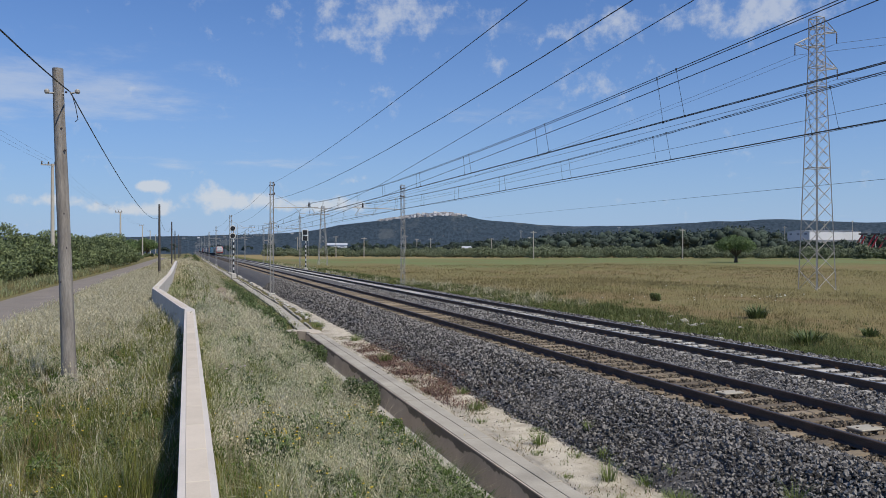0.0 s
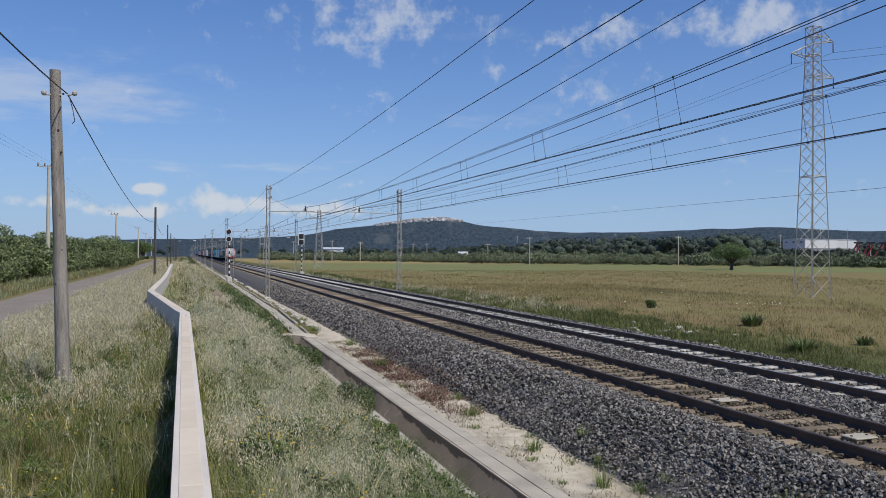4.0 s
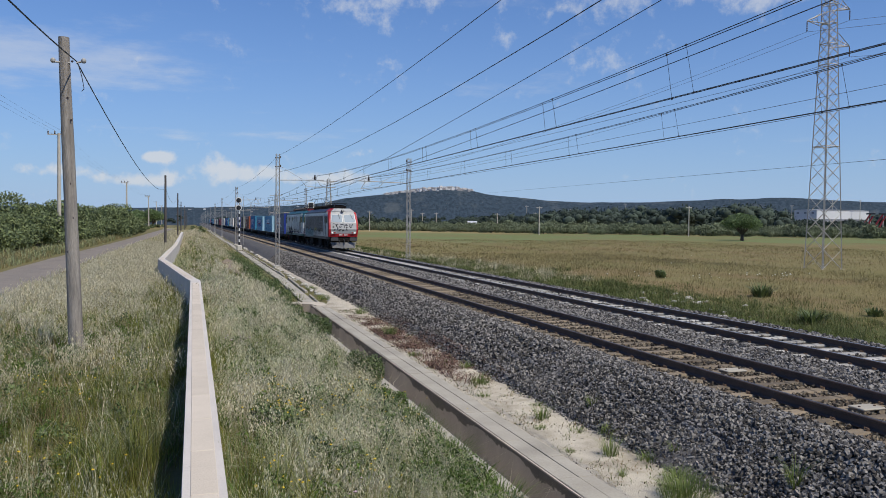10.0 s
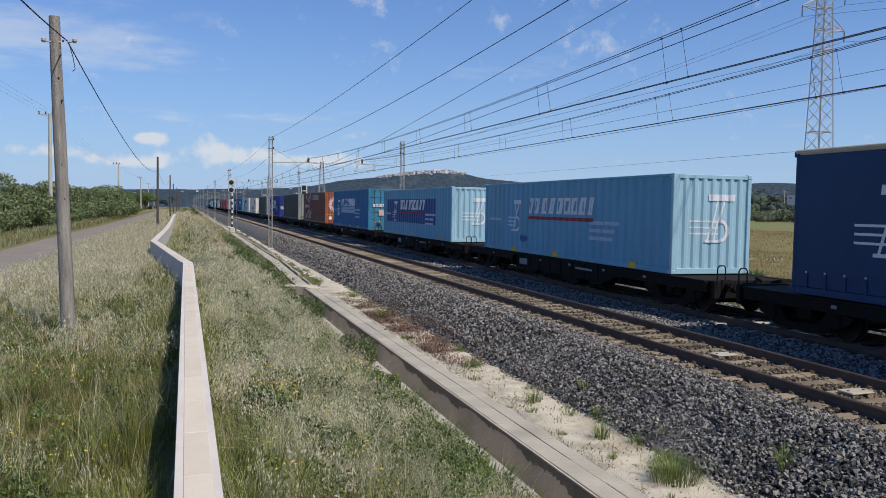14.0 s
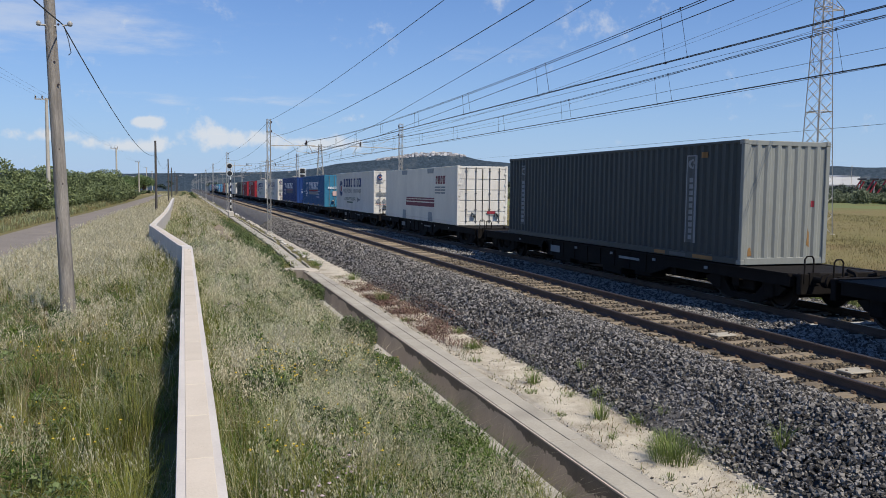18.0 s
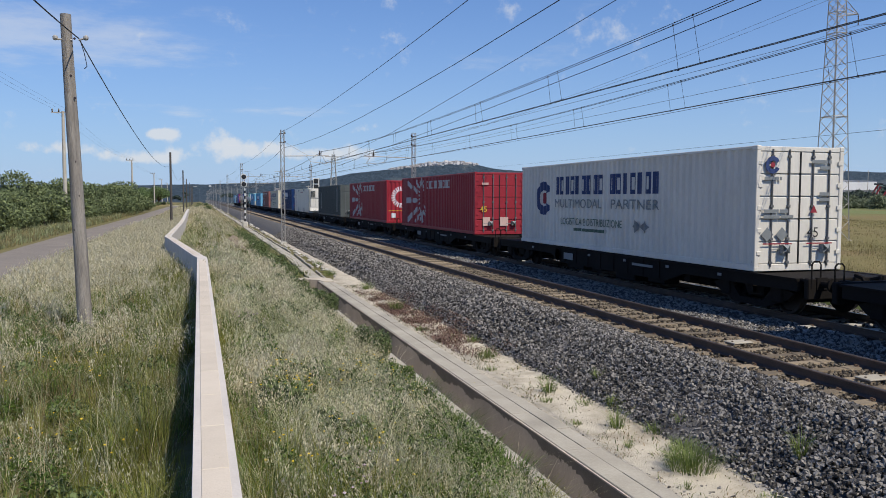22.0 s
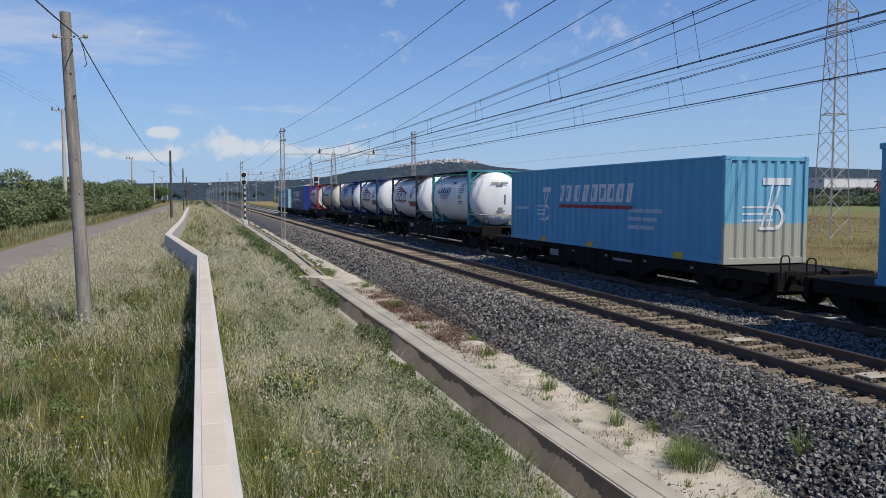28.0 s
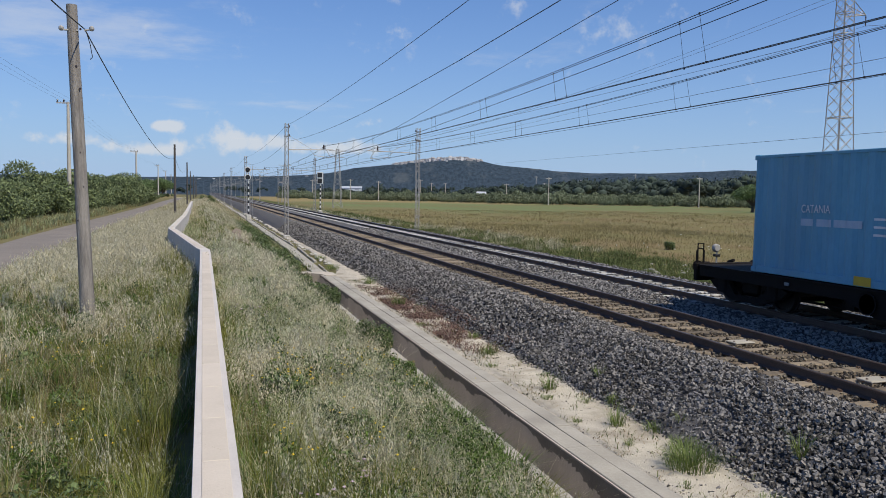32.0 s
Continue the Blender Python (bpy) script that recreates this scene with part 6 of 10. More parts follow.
def tank(at, frame, shell, endm, label, marks=None, over=0.74, rails=False):
    """A tank in a twenty-foot frame; the heads stand out past the frame by over."""
    L, W, H = 6.058, 2.5, 2.575
    c = thing("tank_container", label, "tank container", "tank containers on the goods train")
    r, zc = 1.235, 1.265
    k = 0.42
    head = [(k * (1 - math.sqrt(max(0.0, 1 - (q / 8) ** 2.3))), r * q / 8) for q in range(9)]
    head = [(a - over, max(b, 0.01)) for a, b in head]
    part("shell", Shape().lathe([(k - over, r), (0.9, r), (L / 2, r), (L - 0.9, r), (L + over - k, r)], "y", 56, (0, 0, zc)), shell, c, smooth=True)
    part("front_head", Shape().lathe(head + [(0.16, r + 0.002)], "y", 56, (0, 0, zc)), endm, c, smooth=True)
    part("rear_head", Shape().lathe([(L - 0.16, r + 0.002)] + [(L - a, b) for a, b in reversed(head)], "y", 56, (0, 0, zc)), endm, c, smooth=True)
    for y in (0.3, 2.2, 3.85, L - 0.3):
        part("band", Shape().lathe([(y - 0.02, r + 0.002), (y - 0.02, r + 0.008), (y + 0.02, r + 0.008), (y + 0.02, r + 0.002)], "y", 56, (0, 0, zc)), shell, c)
    for y in (0.0, L - 0.15):
        for sx in (-1, 1):
            x0, x1 = sorted((sx * (W / 2 + 0.02), sx * (W / 2 - 0.1)))
            part("corner_post", Shape().box(x0, x1, y, y + 0.15, 0.05, H - 0.05, 0.012), frame, c)
            part("brace", Shape().tube((sx * (W / 2 - 0.06), y + 0.07, 0.62), (sx * 0.62, y + 0.07, 0.06), 0.06, 4), frame, c)
            part("brace", Shape().tube((sx * (W / 2 - 0.06), y + 0.07, H - 0.6), (sx * 0.62, y + 0.07, H - 0.05), 0.05, 4), frame, c)
        part("end_beam", Shape().box(-W / 2 + 0.1, W / 2 - 0.1, y + 0.02, y + 0.13, -0.02, 0.07, 0.01), frame, c)
        part("end_beam", Shape().box(-W / 2 + 0.1, W / 2 - 0.1, y + 0.02, y + 0.13, H - 0.06, H + 0.02, 0.01), frame, c)
        for sx in (-1, 1):
            for z in (0, H - 0.118):
                x0, x1 = sorted((sx * (W / 2 + 0.03), sx * (W / 2 - 0.15)))
                part("corner_casting", Shape().box(x0, x1, y - 0.01, y + 0.17, z, z + 0.12, 0.012), frame, c)
    for sx in (-1, 1):
        x0, x1 = sorted((sx * W / 2, sx * (W / 2 - 0.09)))
        part("top_rail", Shape().box(x0, x1, 0.15, L - 0.15, H - 0.09, H - 0.01, 0.01), frame if rails else M_UNDER, c)
        if rails:
            part("bottom_rail", Shape().box(x0, x1, 0.15, L - 0.15, 0.0, 0.16, 0.01), frame, c)
    for y in (0.75, L - 0.75):
        part("saddle", Shape().box(-0.95, 0.95, y - 0.14, y + 0.14, 0.0, 0.42, 0.02), frame, c)
    w = Shape().box(-0.75, 0.15, 0.2, L - 0.2, H - 0.03, H + 0.01)
    for i in range(12):
        w.box(-1.2, -0.75, 0.4 + i * 0.46, 0.44 + i * 0.46, H - 0.05, H - 0.02)
    part("walkway", w, M_UNDER, c)
    part("manway", Shape().lathe([(H - 0.12, 0.26), (H + 0.03, 0.26), (H + 0.05, 0.24), (H + 0.05, 0.01)], "z", 20, (0.3, L / 2, 0)), M_BRIGHT, c)
    f = -over - 0.02
    part("guard_rail", Shape().path([(-W / 2, 0.02, 0.52), (-1.0, f, 0.52), (1.0, f, 0.52), (W / 2, 0.02, 0.52)], 0.026, 6).path([(-W / 2 + 0.02, 0.03, 0.1), (-0.95, f, 0.5)], 0.02, 5).path([(0.55, f, 0.52), (0.55, f, 0.02), (0.55, 0.0, 0.0)], 0.02, 5), M_BRIGHT, c)
    lad = Shape()
    for x in (0.72, 1.08):
        lad.path([(x, L + 0.1, 0.05), (x, L + 0.2, 0.6), (x, L + 0.2, H + 0.12), (x, L - 0.1, H + 0.12)], 0.02, 5)
    for q in range(7):
        lad.path([(0.72, L + 0.2, 0.55 + 0.3 * q), (1.08, L + 0.2, 0.55 + 0.3 * q)], 0.013, 4)
    part("ladder", lad, M_BRIGHT, c)
    part("document_box", Shape().box(-W / 2 - 0.01, -W / 2 + 0.06, L - 0.5, L - 0.22, 0.5, 0.85, 0.02), M_GREYPANEL, c)
    if marks:
        marks(c, L, r, zc)
    put(c, at, z=1.2)
    return c


def curved_marks(c, L, r, zc, items, m, name):
    """Blocks that follow the round of the shell: (u, angle up from the side's middle in degrees, width, height, count)."""
    s = Shape()
    rr = r + 0.014
    for u, deg, w, h, n in items:
        k = w / n
        for i in range(n):
            u0, u1 = u + i * k, u + i * k + k * 0.72
            a0, a1 = radians(deg), radians(deg) + h / r
            v = []
            for a in (a0, (a0 + a1) / 2, a1):
                for uu in (u0, u1):
                    v.append((-rr * math.cos(a), L - uu - 0.0, zc + rr * math.sin(a)))
            s.add(v, [(0, 1, 3, 2), (2, 3, 5, 4)])
    part(name, s, m, c)


def curved_stroke(c, L, r, zc, pts, m, name):
    """A tapering stroke round the shell through (u, degrees, thickness)."""
    s = Shape()
    rr = r + 0.012
    v = []
    for u, deg, t in pts:
        for h in (-t / 2, t / 2):
            a = radians(deg) + h / r
            v.append((-rr * math.cos(a), L - u, zc + rr * math.sin(a)))
    s.add(v, [(2 * i, 2 * i + 2, 2 * i + 3, 2 * i + 1) for i in range(len(pts) - 1)])
    part(name, s, m, c)


def build_rake():
    navy = curtain("navy tarpaulin-sided swap body with white blocks and cream roof")
    put(navy, 56.2)
    light_blue(74.3, None, marks=2, pale=True)
    light_blue(92.5, P_NAVYPATCH, pale=True)
    # blue with cyan doors
    for at, side, end, door, lab, period in ((110.8, P_MIDBLUE, P_CYAN, True, "blue corrugated container with cyan doors and white haulier blocks", 0.28), (165.9, P_VIOLET, P_VIOLET, True, "violet-blue corrugated container with striped warning panels on its doors", 0.28), (241.2, P_MIDBLUE2, P_CYAN, True, "deep blue corrugated container with cyan doors and yellow fork pockets", 0.28), (259.9, P_ROYAL, P_ROYAL, False, "royal-blue corrugated container with white haulier blocks and faded bands", 0.42)):
        H = 2.896
        c = container(side, end, H=H, door=door, period=period, label=lab)
        if at == 241.2:
            haulier(c, 13.716, 2.46, H, M_LETTER, M_REDBAR, 2.0, 1.05, True, False, M_LETTER, M_LETTER2, M_GREYPANEL)
        elif at == 259.9:
            haulier(c, 13.716, 2.46, H, M_LETTER, M_PINKBAND, 2.1, 1.05, True, True, M_LETTER, None, M_FADEDBAND)
            tick = Face(13.716, 2.46, lift=0.009)
            for q in range(13):
                s = Shape()
                tick.bar(s, 4.3 + 0.46 * q, 4.33 + 0.46 * q, 1.06, 1.58)
                part("band_tick", s, side, c)
        else:
            haulier(c, 13.716, 2.46, H, M_LETTER, M_LETTER2, 1.7, 0.95, True, at != 110.8, M_LETTER, M_LETTER2, M_LETTER2, door=door)
        lashings(c, 13.716, 2.46, (3.8, 6.9, 10.2) if at > 200 else (2.6, 7.2, 10.2))
        if at > 200:
            rail = Face(13.716, 2.46, lift=0.006)
            rail.prof = None
            s = Shape()
            for u0, u1 in ((0.3, 0.6), (0.85, 3.6), (4.4, 5.4), (6.0, 9.4), (10.8, 13.2)):
                rail.bar(s, u0, u1, 0.012, 0.045)
            part("rail_mark", s, M_LETTER, c)
        if door:
            fe = Face(13.716, 2.46, True, lift=0.03)
            if at != 165.9:
                s = Shape()
                fe.word(s, 0.3, 1.62, 1.85, 0.2, 9, 0.15, 101)
                part("end_name_block", s, M_LETTER, c)
                s = Shape()
                for q in range(4):
                    fe.word(s, 1.45, 2.5 - 0.2 * q, 0.6, 0.08, 6, 0, 102 + q)
                part("end_print", s, M_LETTER, c)
            for u in (0.15, 1.95) if at < 200 and at != 110.8 else (0.75, 1.3):
                s = Shape()
                fe.bar(s, u, u + 0.36, 1.0, 1.42)
                part("end_plate", s, M_PINKPLATE if at != 165.9 else M_WHITE, c)
                if at == 165.9:
                    s = Shape()
                    fe2 = Face(13.716, 2.46, True, lift=0.036)
                    for q in range(3):
                        fe2.bar(s, u + 0.0 + q * 0.11, u + 0.055 + q * 0.11, 1.0, 1.42, 0.08)
                    part("warning_stripe", s, M_REDBAR, c)
        put(c, at)
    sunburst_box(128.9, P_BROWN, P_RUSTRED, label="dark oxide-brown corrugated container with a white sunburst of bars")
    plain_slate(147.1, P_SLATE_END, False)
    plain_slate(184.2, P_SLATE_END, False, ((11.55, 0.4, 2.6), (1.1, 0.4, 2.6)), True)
    reefer(204.1, False)
    white_box(221.45, P_WHITE)
    white_box(279.2, P_WHITE)
    white_box(296.95, P_WHITE)
    sunburst_box(316.3, P_RED, P_RED, True, label="red corrugated container with a white sunburst and lettered doors")
    sunburst_box(334.3, P_RED, P_RED, label="red corrugated container with a white sunburst on side and end")
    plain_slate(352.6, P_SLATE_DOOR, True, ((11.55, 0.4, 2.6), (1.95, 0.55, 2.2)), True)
    reefer(373.9, True)
    c = container(P_DARKBLUE, P_DARKBLUE, door=True, label="dark blue corrugated container with large outlined white name blocks")
    fs = Face(13.716, 2.46)
    s = Shape()
    fs.word(s, 1.5, 1.75, 1.9, 0.75, 2, 0, 91, 0.1)
    fs.word(s, 3.6, 1.85, 5.2, 0.6, 9, 0.12, 92)
    fs.bar(s, 3.5, 8.6, 1.62, 1.7)
    part("name_block", s, M_LETTER, c)
    fe = Face(13.716, 2.46, True, lift=0.03)
    s = Shape()
    fe.word(s, 0.3, 1.75, 0.85, 0.25, 2, 0, 93, 0.1)
    for i in range(4):
        fe.word(s, 1.6, 2.45 - 0.32 * i, 0.6, 0.08, 5, 0, 94 + i)
    part("end_print", s, M_LETTER, c)
    fe.text("45", 1.55, 0.85, 0.24, M_LETTER, c)
    s = Shape()
    fe.bar(s, 0.15, 1.0, 0.62, 0.65)
    fe.poly(s, [(0.35, 0.88), (0.55, 0.88), (0.45, 1.05)])
    part("red_mark", s, M_REDBAR, c)
    put(c, 391.7)
    white_box(411.2, P_CREAM, True)
    sunburst_box(429.2, P_PINKBROWN, P_PINKBROWN, label="faded brick-red corrugated container")
    light_blue(448.8, None, door=False)
    light_blue(467.1, None, dusty=True)

    def swoosh_marks(c, L, r, zc):
        for k, u in enumerate((0.95, 1.85, 2.8)):
            curved_stroke(c, L, r, zc, [(u, -8, 0.2), (u + 0.2, 4, 0.2), (u + 0.4, 11, 0.14)], M_CRIMSON, "name_block")
            curved_stroke(c, L, r, zc, [(u + 0.34, 12, 0.13), (u + 0.74, 12, 0.13)], M_CRIMSON, "name_block")
            curved_stroke(c, L, r, zc, [(u + 0.62, 10, 0.2), (u + 0.68, 2, 0.24), (u + 0.74, -8, 0.2)], M_CRIMSON, "name_block")
            curved_stroke(c, L, r, zc, [(u, -8, 0.11), (u + 0.74, -8, 0.11)], M_CRIMSON, "name_block")
        for k, (u0, u1, d) in enumerate(((0.75, 4.0, 17), (0.7, 3.0, 24), (0.7, 2.2, 31))):
            curved_stroke(c, L, r, zc, [(u0, d, 0.02), (u0 + 0.35 * (u1 - u0), d + 2.5, 0.1), (u0 + 0.65 * (u1 - u0), d + 1.6, 0.11), (u1, d - 4.5 + k, 0.015)], M_CRIMSON, "swoosh")
        curved_marks(c, L, r, zc, [(1.9, -14, 1.2, 0.06, 9)], M_GREYLETTER, "small_print")
        curved_marks(c, L, r, zc, [(4.1, -24, 2.2, 0.34, 1)], M_GREYLETTER, "lower_panel")
        curved_stroke(c, L, r + 0.024, zc, [(4.5, -17, 0.26), (5.65, -17, 0.26)], M_REDBAR, "placard")
        curved_marks(c, L, r, zc, [(4.5, 32, 0.9, 0.09, 9), (4.5, 27, 0.6, 0.07, 5), (4.5, 19, 0.7, 0.05, 7), (4.5, 15, 0.7, 0.05, 6), (4.5, 11, 0.7, 0.05, 7)], M_GREYLETTER, "side_print")
        curved_marks(c, L, r, zc, [(4.5, 0, 0.28, 0.22, 1)], M_BLACK, "warning_mark")
        curved_marks(c, L, r, zc, [(4.8, 0, 0.28, 0.22, 1)], M_YELLOW, "warning_mark")

    def head_mark(c, u, v, m, pts, name="placard"):
        """A flat mark on the front head."""
        fe = Face(6.058, 2.5, True, lift=0.73)
        s = Shape()
        fe.poly(s, [(u + a, v + b) for a, b in pts])
        part(name, s, m, c)

    DIAMOND = [(0, -0.17), (0.17, 0), (0, 0.17), (-0.17, 0)]

    def head_placard(c):
        head_mark(c, 1.5, 1.42, M_REDBAR, DIAMOND)
        fe = Face(6.058, 2.5, True, lift=0.745)
        s = Shape()
        fe.word(s, 0.95, 1.84, 0.75, 0.08, 9, 0, 95)
        fe.word(s, 1.1, 1.73, 0.3, 0.06, 4, 0, 96)
        fe.word(s, 1.0, 1.2, 0.5, 0.05, 6, 0, 97)
        part("end_print", s, M_GREYLETTER, c)

    def navy_blocks(c, L, r, zc):
        for k, (u, w) in enumerate(((0.85, 0.34), (1.3, 0.3), (1.68, 0.3), (2.05, 0.25), (2.36, 0.3), (2.72, 0.2), (2.98, 0.42))):
            big = k in (0, 6)
            curved_stroke(c, L, r, zc, [(u, 13, 0.1), (u + 0.06, 13 + (26 if big else 15), 0.1)] if k == 6 else [(u + 0.08 * w, 13, 0.13), (u + 0.05, 18, 0.25), (u + 0.14, 21 if not big else 26, 0.3 if not big else 0.45), (u + 0.22, 21 if not big else 27, 0.28 if not big else 0.4)], M_NAVYLETTER, "name_block")
            curved_stroke(c, L, r, zc, [(u + 0.1, 14, 0.12), (u + w, 14, 0.12)] if k != 6 else [(u - 0.08, 38, 0.12), (u + w, 38, 0.12)], M_NAVYLETTER, "name_block")
        curved_marks(c, L, r, zc, [(1.3, 6, 1.7, 0.06, 12), (1.3, 2, 1.5, 0.045, 14), (1.5, -2, 1.2, 0.045, 10)], M_NAVYLETTER, "small_print")
        curved_marks(c, L, r, zc, [(4.4, 32, 0.8, 0.08, 8), (4.4, 27, 0.5, 0.07, 5), (4.4, 21, 0.7, 0.05, 8), (4.4, 17, 0.7, 0.05, 8), (4.4, 12, 0.7, 0.05, 8), (4.4, -8, 0.6, 0.05, 6), (4.4, -12, 0.6, 0.05, 6)], M_NAVYLETTER, "side_print")
        curved_marks(c, L, r, zc, [(4.4, -1, 0.5, 0.2, 2)], M_YELLOW, "warning_mark")
        fe = Face(6.058, 2.5, True, lift=0.735)
        s = Shape()
        fe.bar(s, 1.5, 1.57, 1.0, 1.45)
        fe.ring(s, 1.32, 1.22, 0.1, 0.17, 40, 320, 14)
        part("end_emblem", s, M_NAVYLETTER, c)
        s = Shape()
        for q, (u, v, w, n) in enumerate(((0.85, 1.95, 0.85, 10), (1.1, 1.83, 0.35, 4), (1.2, 0.78, 0.25, 4), (1.15, 0.66, 0.4, 6), (1.15, 0.5, 0.35, 6))):
            fe.word(s, u, v, w, 0.07, n, 0, 110 + q)
        part("end_print", s, M_GREYLETTER, c)

    def blue_blocks(c, L, r, zc):
        curved_marks(c, L, r, zc, [(0.75, 27, 2.6, 0.2, 8)], M_NAVYLETTER, "name_block")
        curved_marks(c, L, r, zc, [(1.7, 15, 1.9, 0.2, 7)], M_MIDMARK, "second_name_block")
        curved_marks(c, L, r, zc, [(0.9, 7, 2.9, 0.09, 20)], M_NAVYLETTER, "small_print")
        curved_marks(c, L, r, zc, [(2.6, -22, 0.3, 0.22, 1)], M_REDBAR, "placard")
        curved_marks(c, L, r, zc, [(3.1, -22, 0.3, 0.22, 1)], M_REDBAR, "placard")
        curved_marks(c, L, r, zc, [(4.5, 25, 0.8, 0.07, 8), (4.5, 20, 0.8, 0.06, 7), (4.5, 15, 0.8, 0.06, 8), (4.5, 10, 0.8, 0.06, 6)], M_LETTER2, "side_print")

    def black_blocks(c, L, r, zc):
        curved_marks(c, L, r, zc, [(0.35, 4, 0.5, 0.34, 2)], M_BLACK, "emblem_block")
        curved_marks(c, L, r, zc, [(1.05, 6, 3.1, 0.19, 16)], M_BLACK, "name_block")
        curved_marks(c, L, r, zc, [(3.2, -26, 0.28, 0.22, 1)], M_WHITE, "placard")
        curved_marks(c, L, r, zc, [(2.6, -30, 0.28, 0.22, 1)], M_GREYPANEL, "placard")
        curved_marks(c, L, r, zc, [(4.7, 34, 0.6, 0.08, 6), (4.9, 15, 0.6, 0.06, 6)], M_BLACK, "side_print")

    def red_blocks(c, L, r, zc):
        curved_marks(c, L, r, zc, [(0.7, 4, 3.3, 0.36, 5)], M_REDBAR, "name_block")
        curved_marks(c, L, r, zc, [(2.4, -18, 0.3, 0.2, 1)], M_YELLOW, "placard")
        curved_marks(c, L, r, zc, [(2.8, -18, 0.3, 0.2, 1)], M_REDBAR, "placard")

    tank(486.1, P_TEAL, P_TANKWHITE, P_TANKWHITE, "white tank container in a teal frame with dark blue name blocks", navy_blocks)
    head_placard(tank(495.5, P_DARKFRAME, P_TANKWHITE, P_TANKWHITE, "white tank container in a dark frame with crimson swooshes", swoosh_marks))
    head_placard(tank(506.3, P_BLUEFRAME, P_TANKWHITE, P_TANKWHITE, "white tank container in a blue frame with crimson swooshes", swoosh_marks))
    tank(515.8, P_BLUEFRAME, P_TANKBLUE, P_TANKWHITE, "blue-grey tank container in a dark blue frame", blue_blocks, rails=True)
    steel = tank(526.5, P_SLATEFRAME, P_STEEL, P_CREAM, "polished steel tank container with a cream head", black_blocks)
    for u, v, m in ((1.25, 1.3, M_WHITE), (1.25, 0.78, M_GREYPANEL), (1.0, 0.55, M_WHITE), (1.5, 0.55, M_WHITE)):
        head_mark(steel, u, v, m, DIAMOND)
    head_mark(steel, 1.25, 1.4, M_BLACK, [(-0.14, 0.03), (0.14, 0.03), (0, -0.08)], "placard_point")
    red = tank(535.75, P_REDFRAME, P_TANKGREY, P_TANKWHITE, "pale grey tank container in a red frame, red name blocks", red_blocks, over=0.02, rails=True)
    fe = Face(6.058, 2.5, True, lift=0.03)
    s = Shape()
    fe.poly(s, [(1.25 + a * 1.5, 0.75 + b * 1.5) for a, b in DIAMOND])
    part("placard", s, M_YELLOW, red)
    navy2 = curtain("dark navy tarpaulin-sided swap body with white blocks and diamonds", 2.3, P_TANKGREY)
    placards(navy2, 13.716, 2.5, 5.2, 0.95, [M_WHITE, M_WHITE], size=0.14)
    placards(navy2, 13.716, 2.5, 1.2, 1.25, [M_WHITE, M_WHITE], True, 0.14)
    put(navy2, 547.3)
    light_blue(565.1, None, marks=1, pale=True)
    loads = sorted(m[1] for m in MOVING if m[0].name.startswith("container"))
    stock = {}
    for i, at in enumerate(loads):
        before = (at - loads[i - 1] - 13.716) / 2 - 0.36 if i else 1.72
        after = (loads[i + 1] - at - 13.716) / 2 - 0.36 if i + 1 < len(loads) else 2.3
        key = (round(min(before, 3.5) if before < 6 else 1.9, 1), round(min(after, 3.5) if after < 6 else 1.9, 1))
        if at == 565.1:
            w = wagon(13.716, 0.9, "black flat container wagon with a tail lamp on its end", front=key[0], tail=2.3)
            lamp = part("tail_lamp", Shape().tube((-0.62, 15.9, 0.9), (-0.62, 15.9, 1.2), 0.02, 6).lathe([(15.86, 0.08), (15.9, 0.105), (15.97, 0.105), (15.99, 0.09)], "y", 14, (-0.62, 0, 1.28)), M_GALV, w, "pale round tail lamp on a short post")
            part("lamp_bracket", Shape().box(-0.7, -0.54, 15.85, 15.95, 1.06, 1.13, 0.01), M_BLACK, lamp)
            part("hand_rail", Shape().path([(-1.15, 15.95, 0.9), (-1.15, 15.95, 1.4), (-0.98, 15.95, 1.4), (-0.98, 15.95, 0.9)], 0.02, 5), M_UNDER, w)
        elif key in stock:
            w = copy_thing(stock[key], Matrix())
        else:
            w = stock[key] = wagon(13.716, 0.9, front=key[0], tail=key[1])
        put(w, at)
    for i, (ob, at, x, z) in enumerate(MOVING):
        if ob.name.startswith("container"):
            MOVING[i] = (ob, at, x, 0.9)
    for at in (486.1, 506.3, 526.5):
        put(wagon(15.4, 1.2, "dark brown flat wagon with deep fish-bellied sills under tank containers", belly=0.5), at)


P_NAVYPATCH = paint("navy_patch_paint", (0.03, 0.085, 0.26), 0.2)
P_MIDBLUE2 = paint("deep_blue_paint", (0.02, 0.115, 0.27))
P_TANKBLUE = mat("blue_grey_tank_steel", (0.40, 0.45, 0.52), (0.30, 0.34, 0.40), 0.38, 1.5, 20.0, 0.05, metal=0.6, object_space=True, dirt=(0.2, 0.19, 0.18), dirt_amount=0.5, stretch=(1, 1, 0.3))
P_SLATEFRAME = paint("grey_frame_paint", (0.13, 0.14, 0.15), 0.3)
build_rake()

# ---- the two electric locomotives ----


def streaked(name, c, dirt, amount):
    """Paint run down with rain-washed dirt."""
    m = mat(name, c, tuple(0.84 * x for x in c), 0.5, 7.0, 26.0, 0.05, object_space=True, dirt=dirt, dirt_amount=amount, stretch=(1, 1, 0.07))
    m.node_tree.nodes["Principled BSDF"].inputs["Specular IOR Level"].default_value = 0.3
    return m


P_LOCOGREY = streaked("grey_loco_paint", (0.60, 0.615, 0.58), (0.25, 0.24, 0.205), 0.8)
P_LOCOWHITE = streaked("dirty_white_loco_paint", (0.66, 0.69, 0.635), (0.30, 0.285, 0.24), 0.8)
P_LOCORED = paint("red_loco_paint", (0.50, 0.025, 0.03), 0.2)
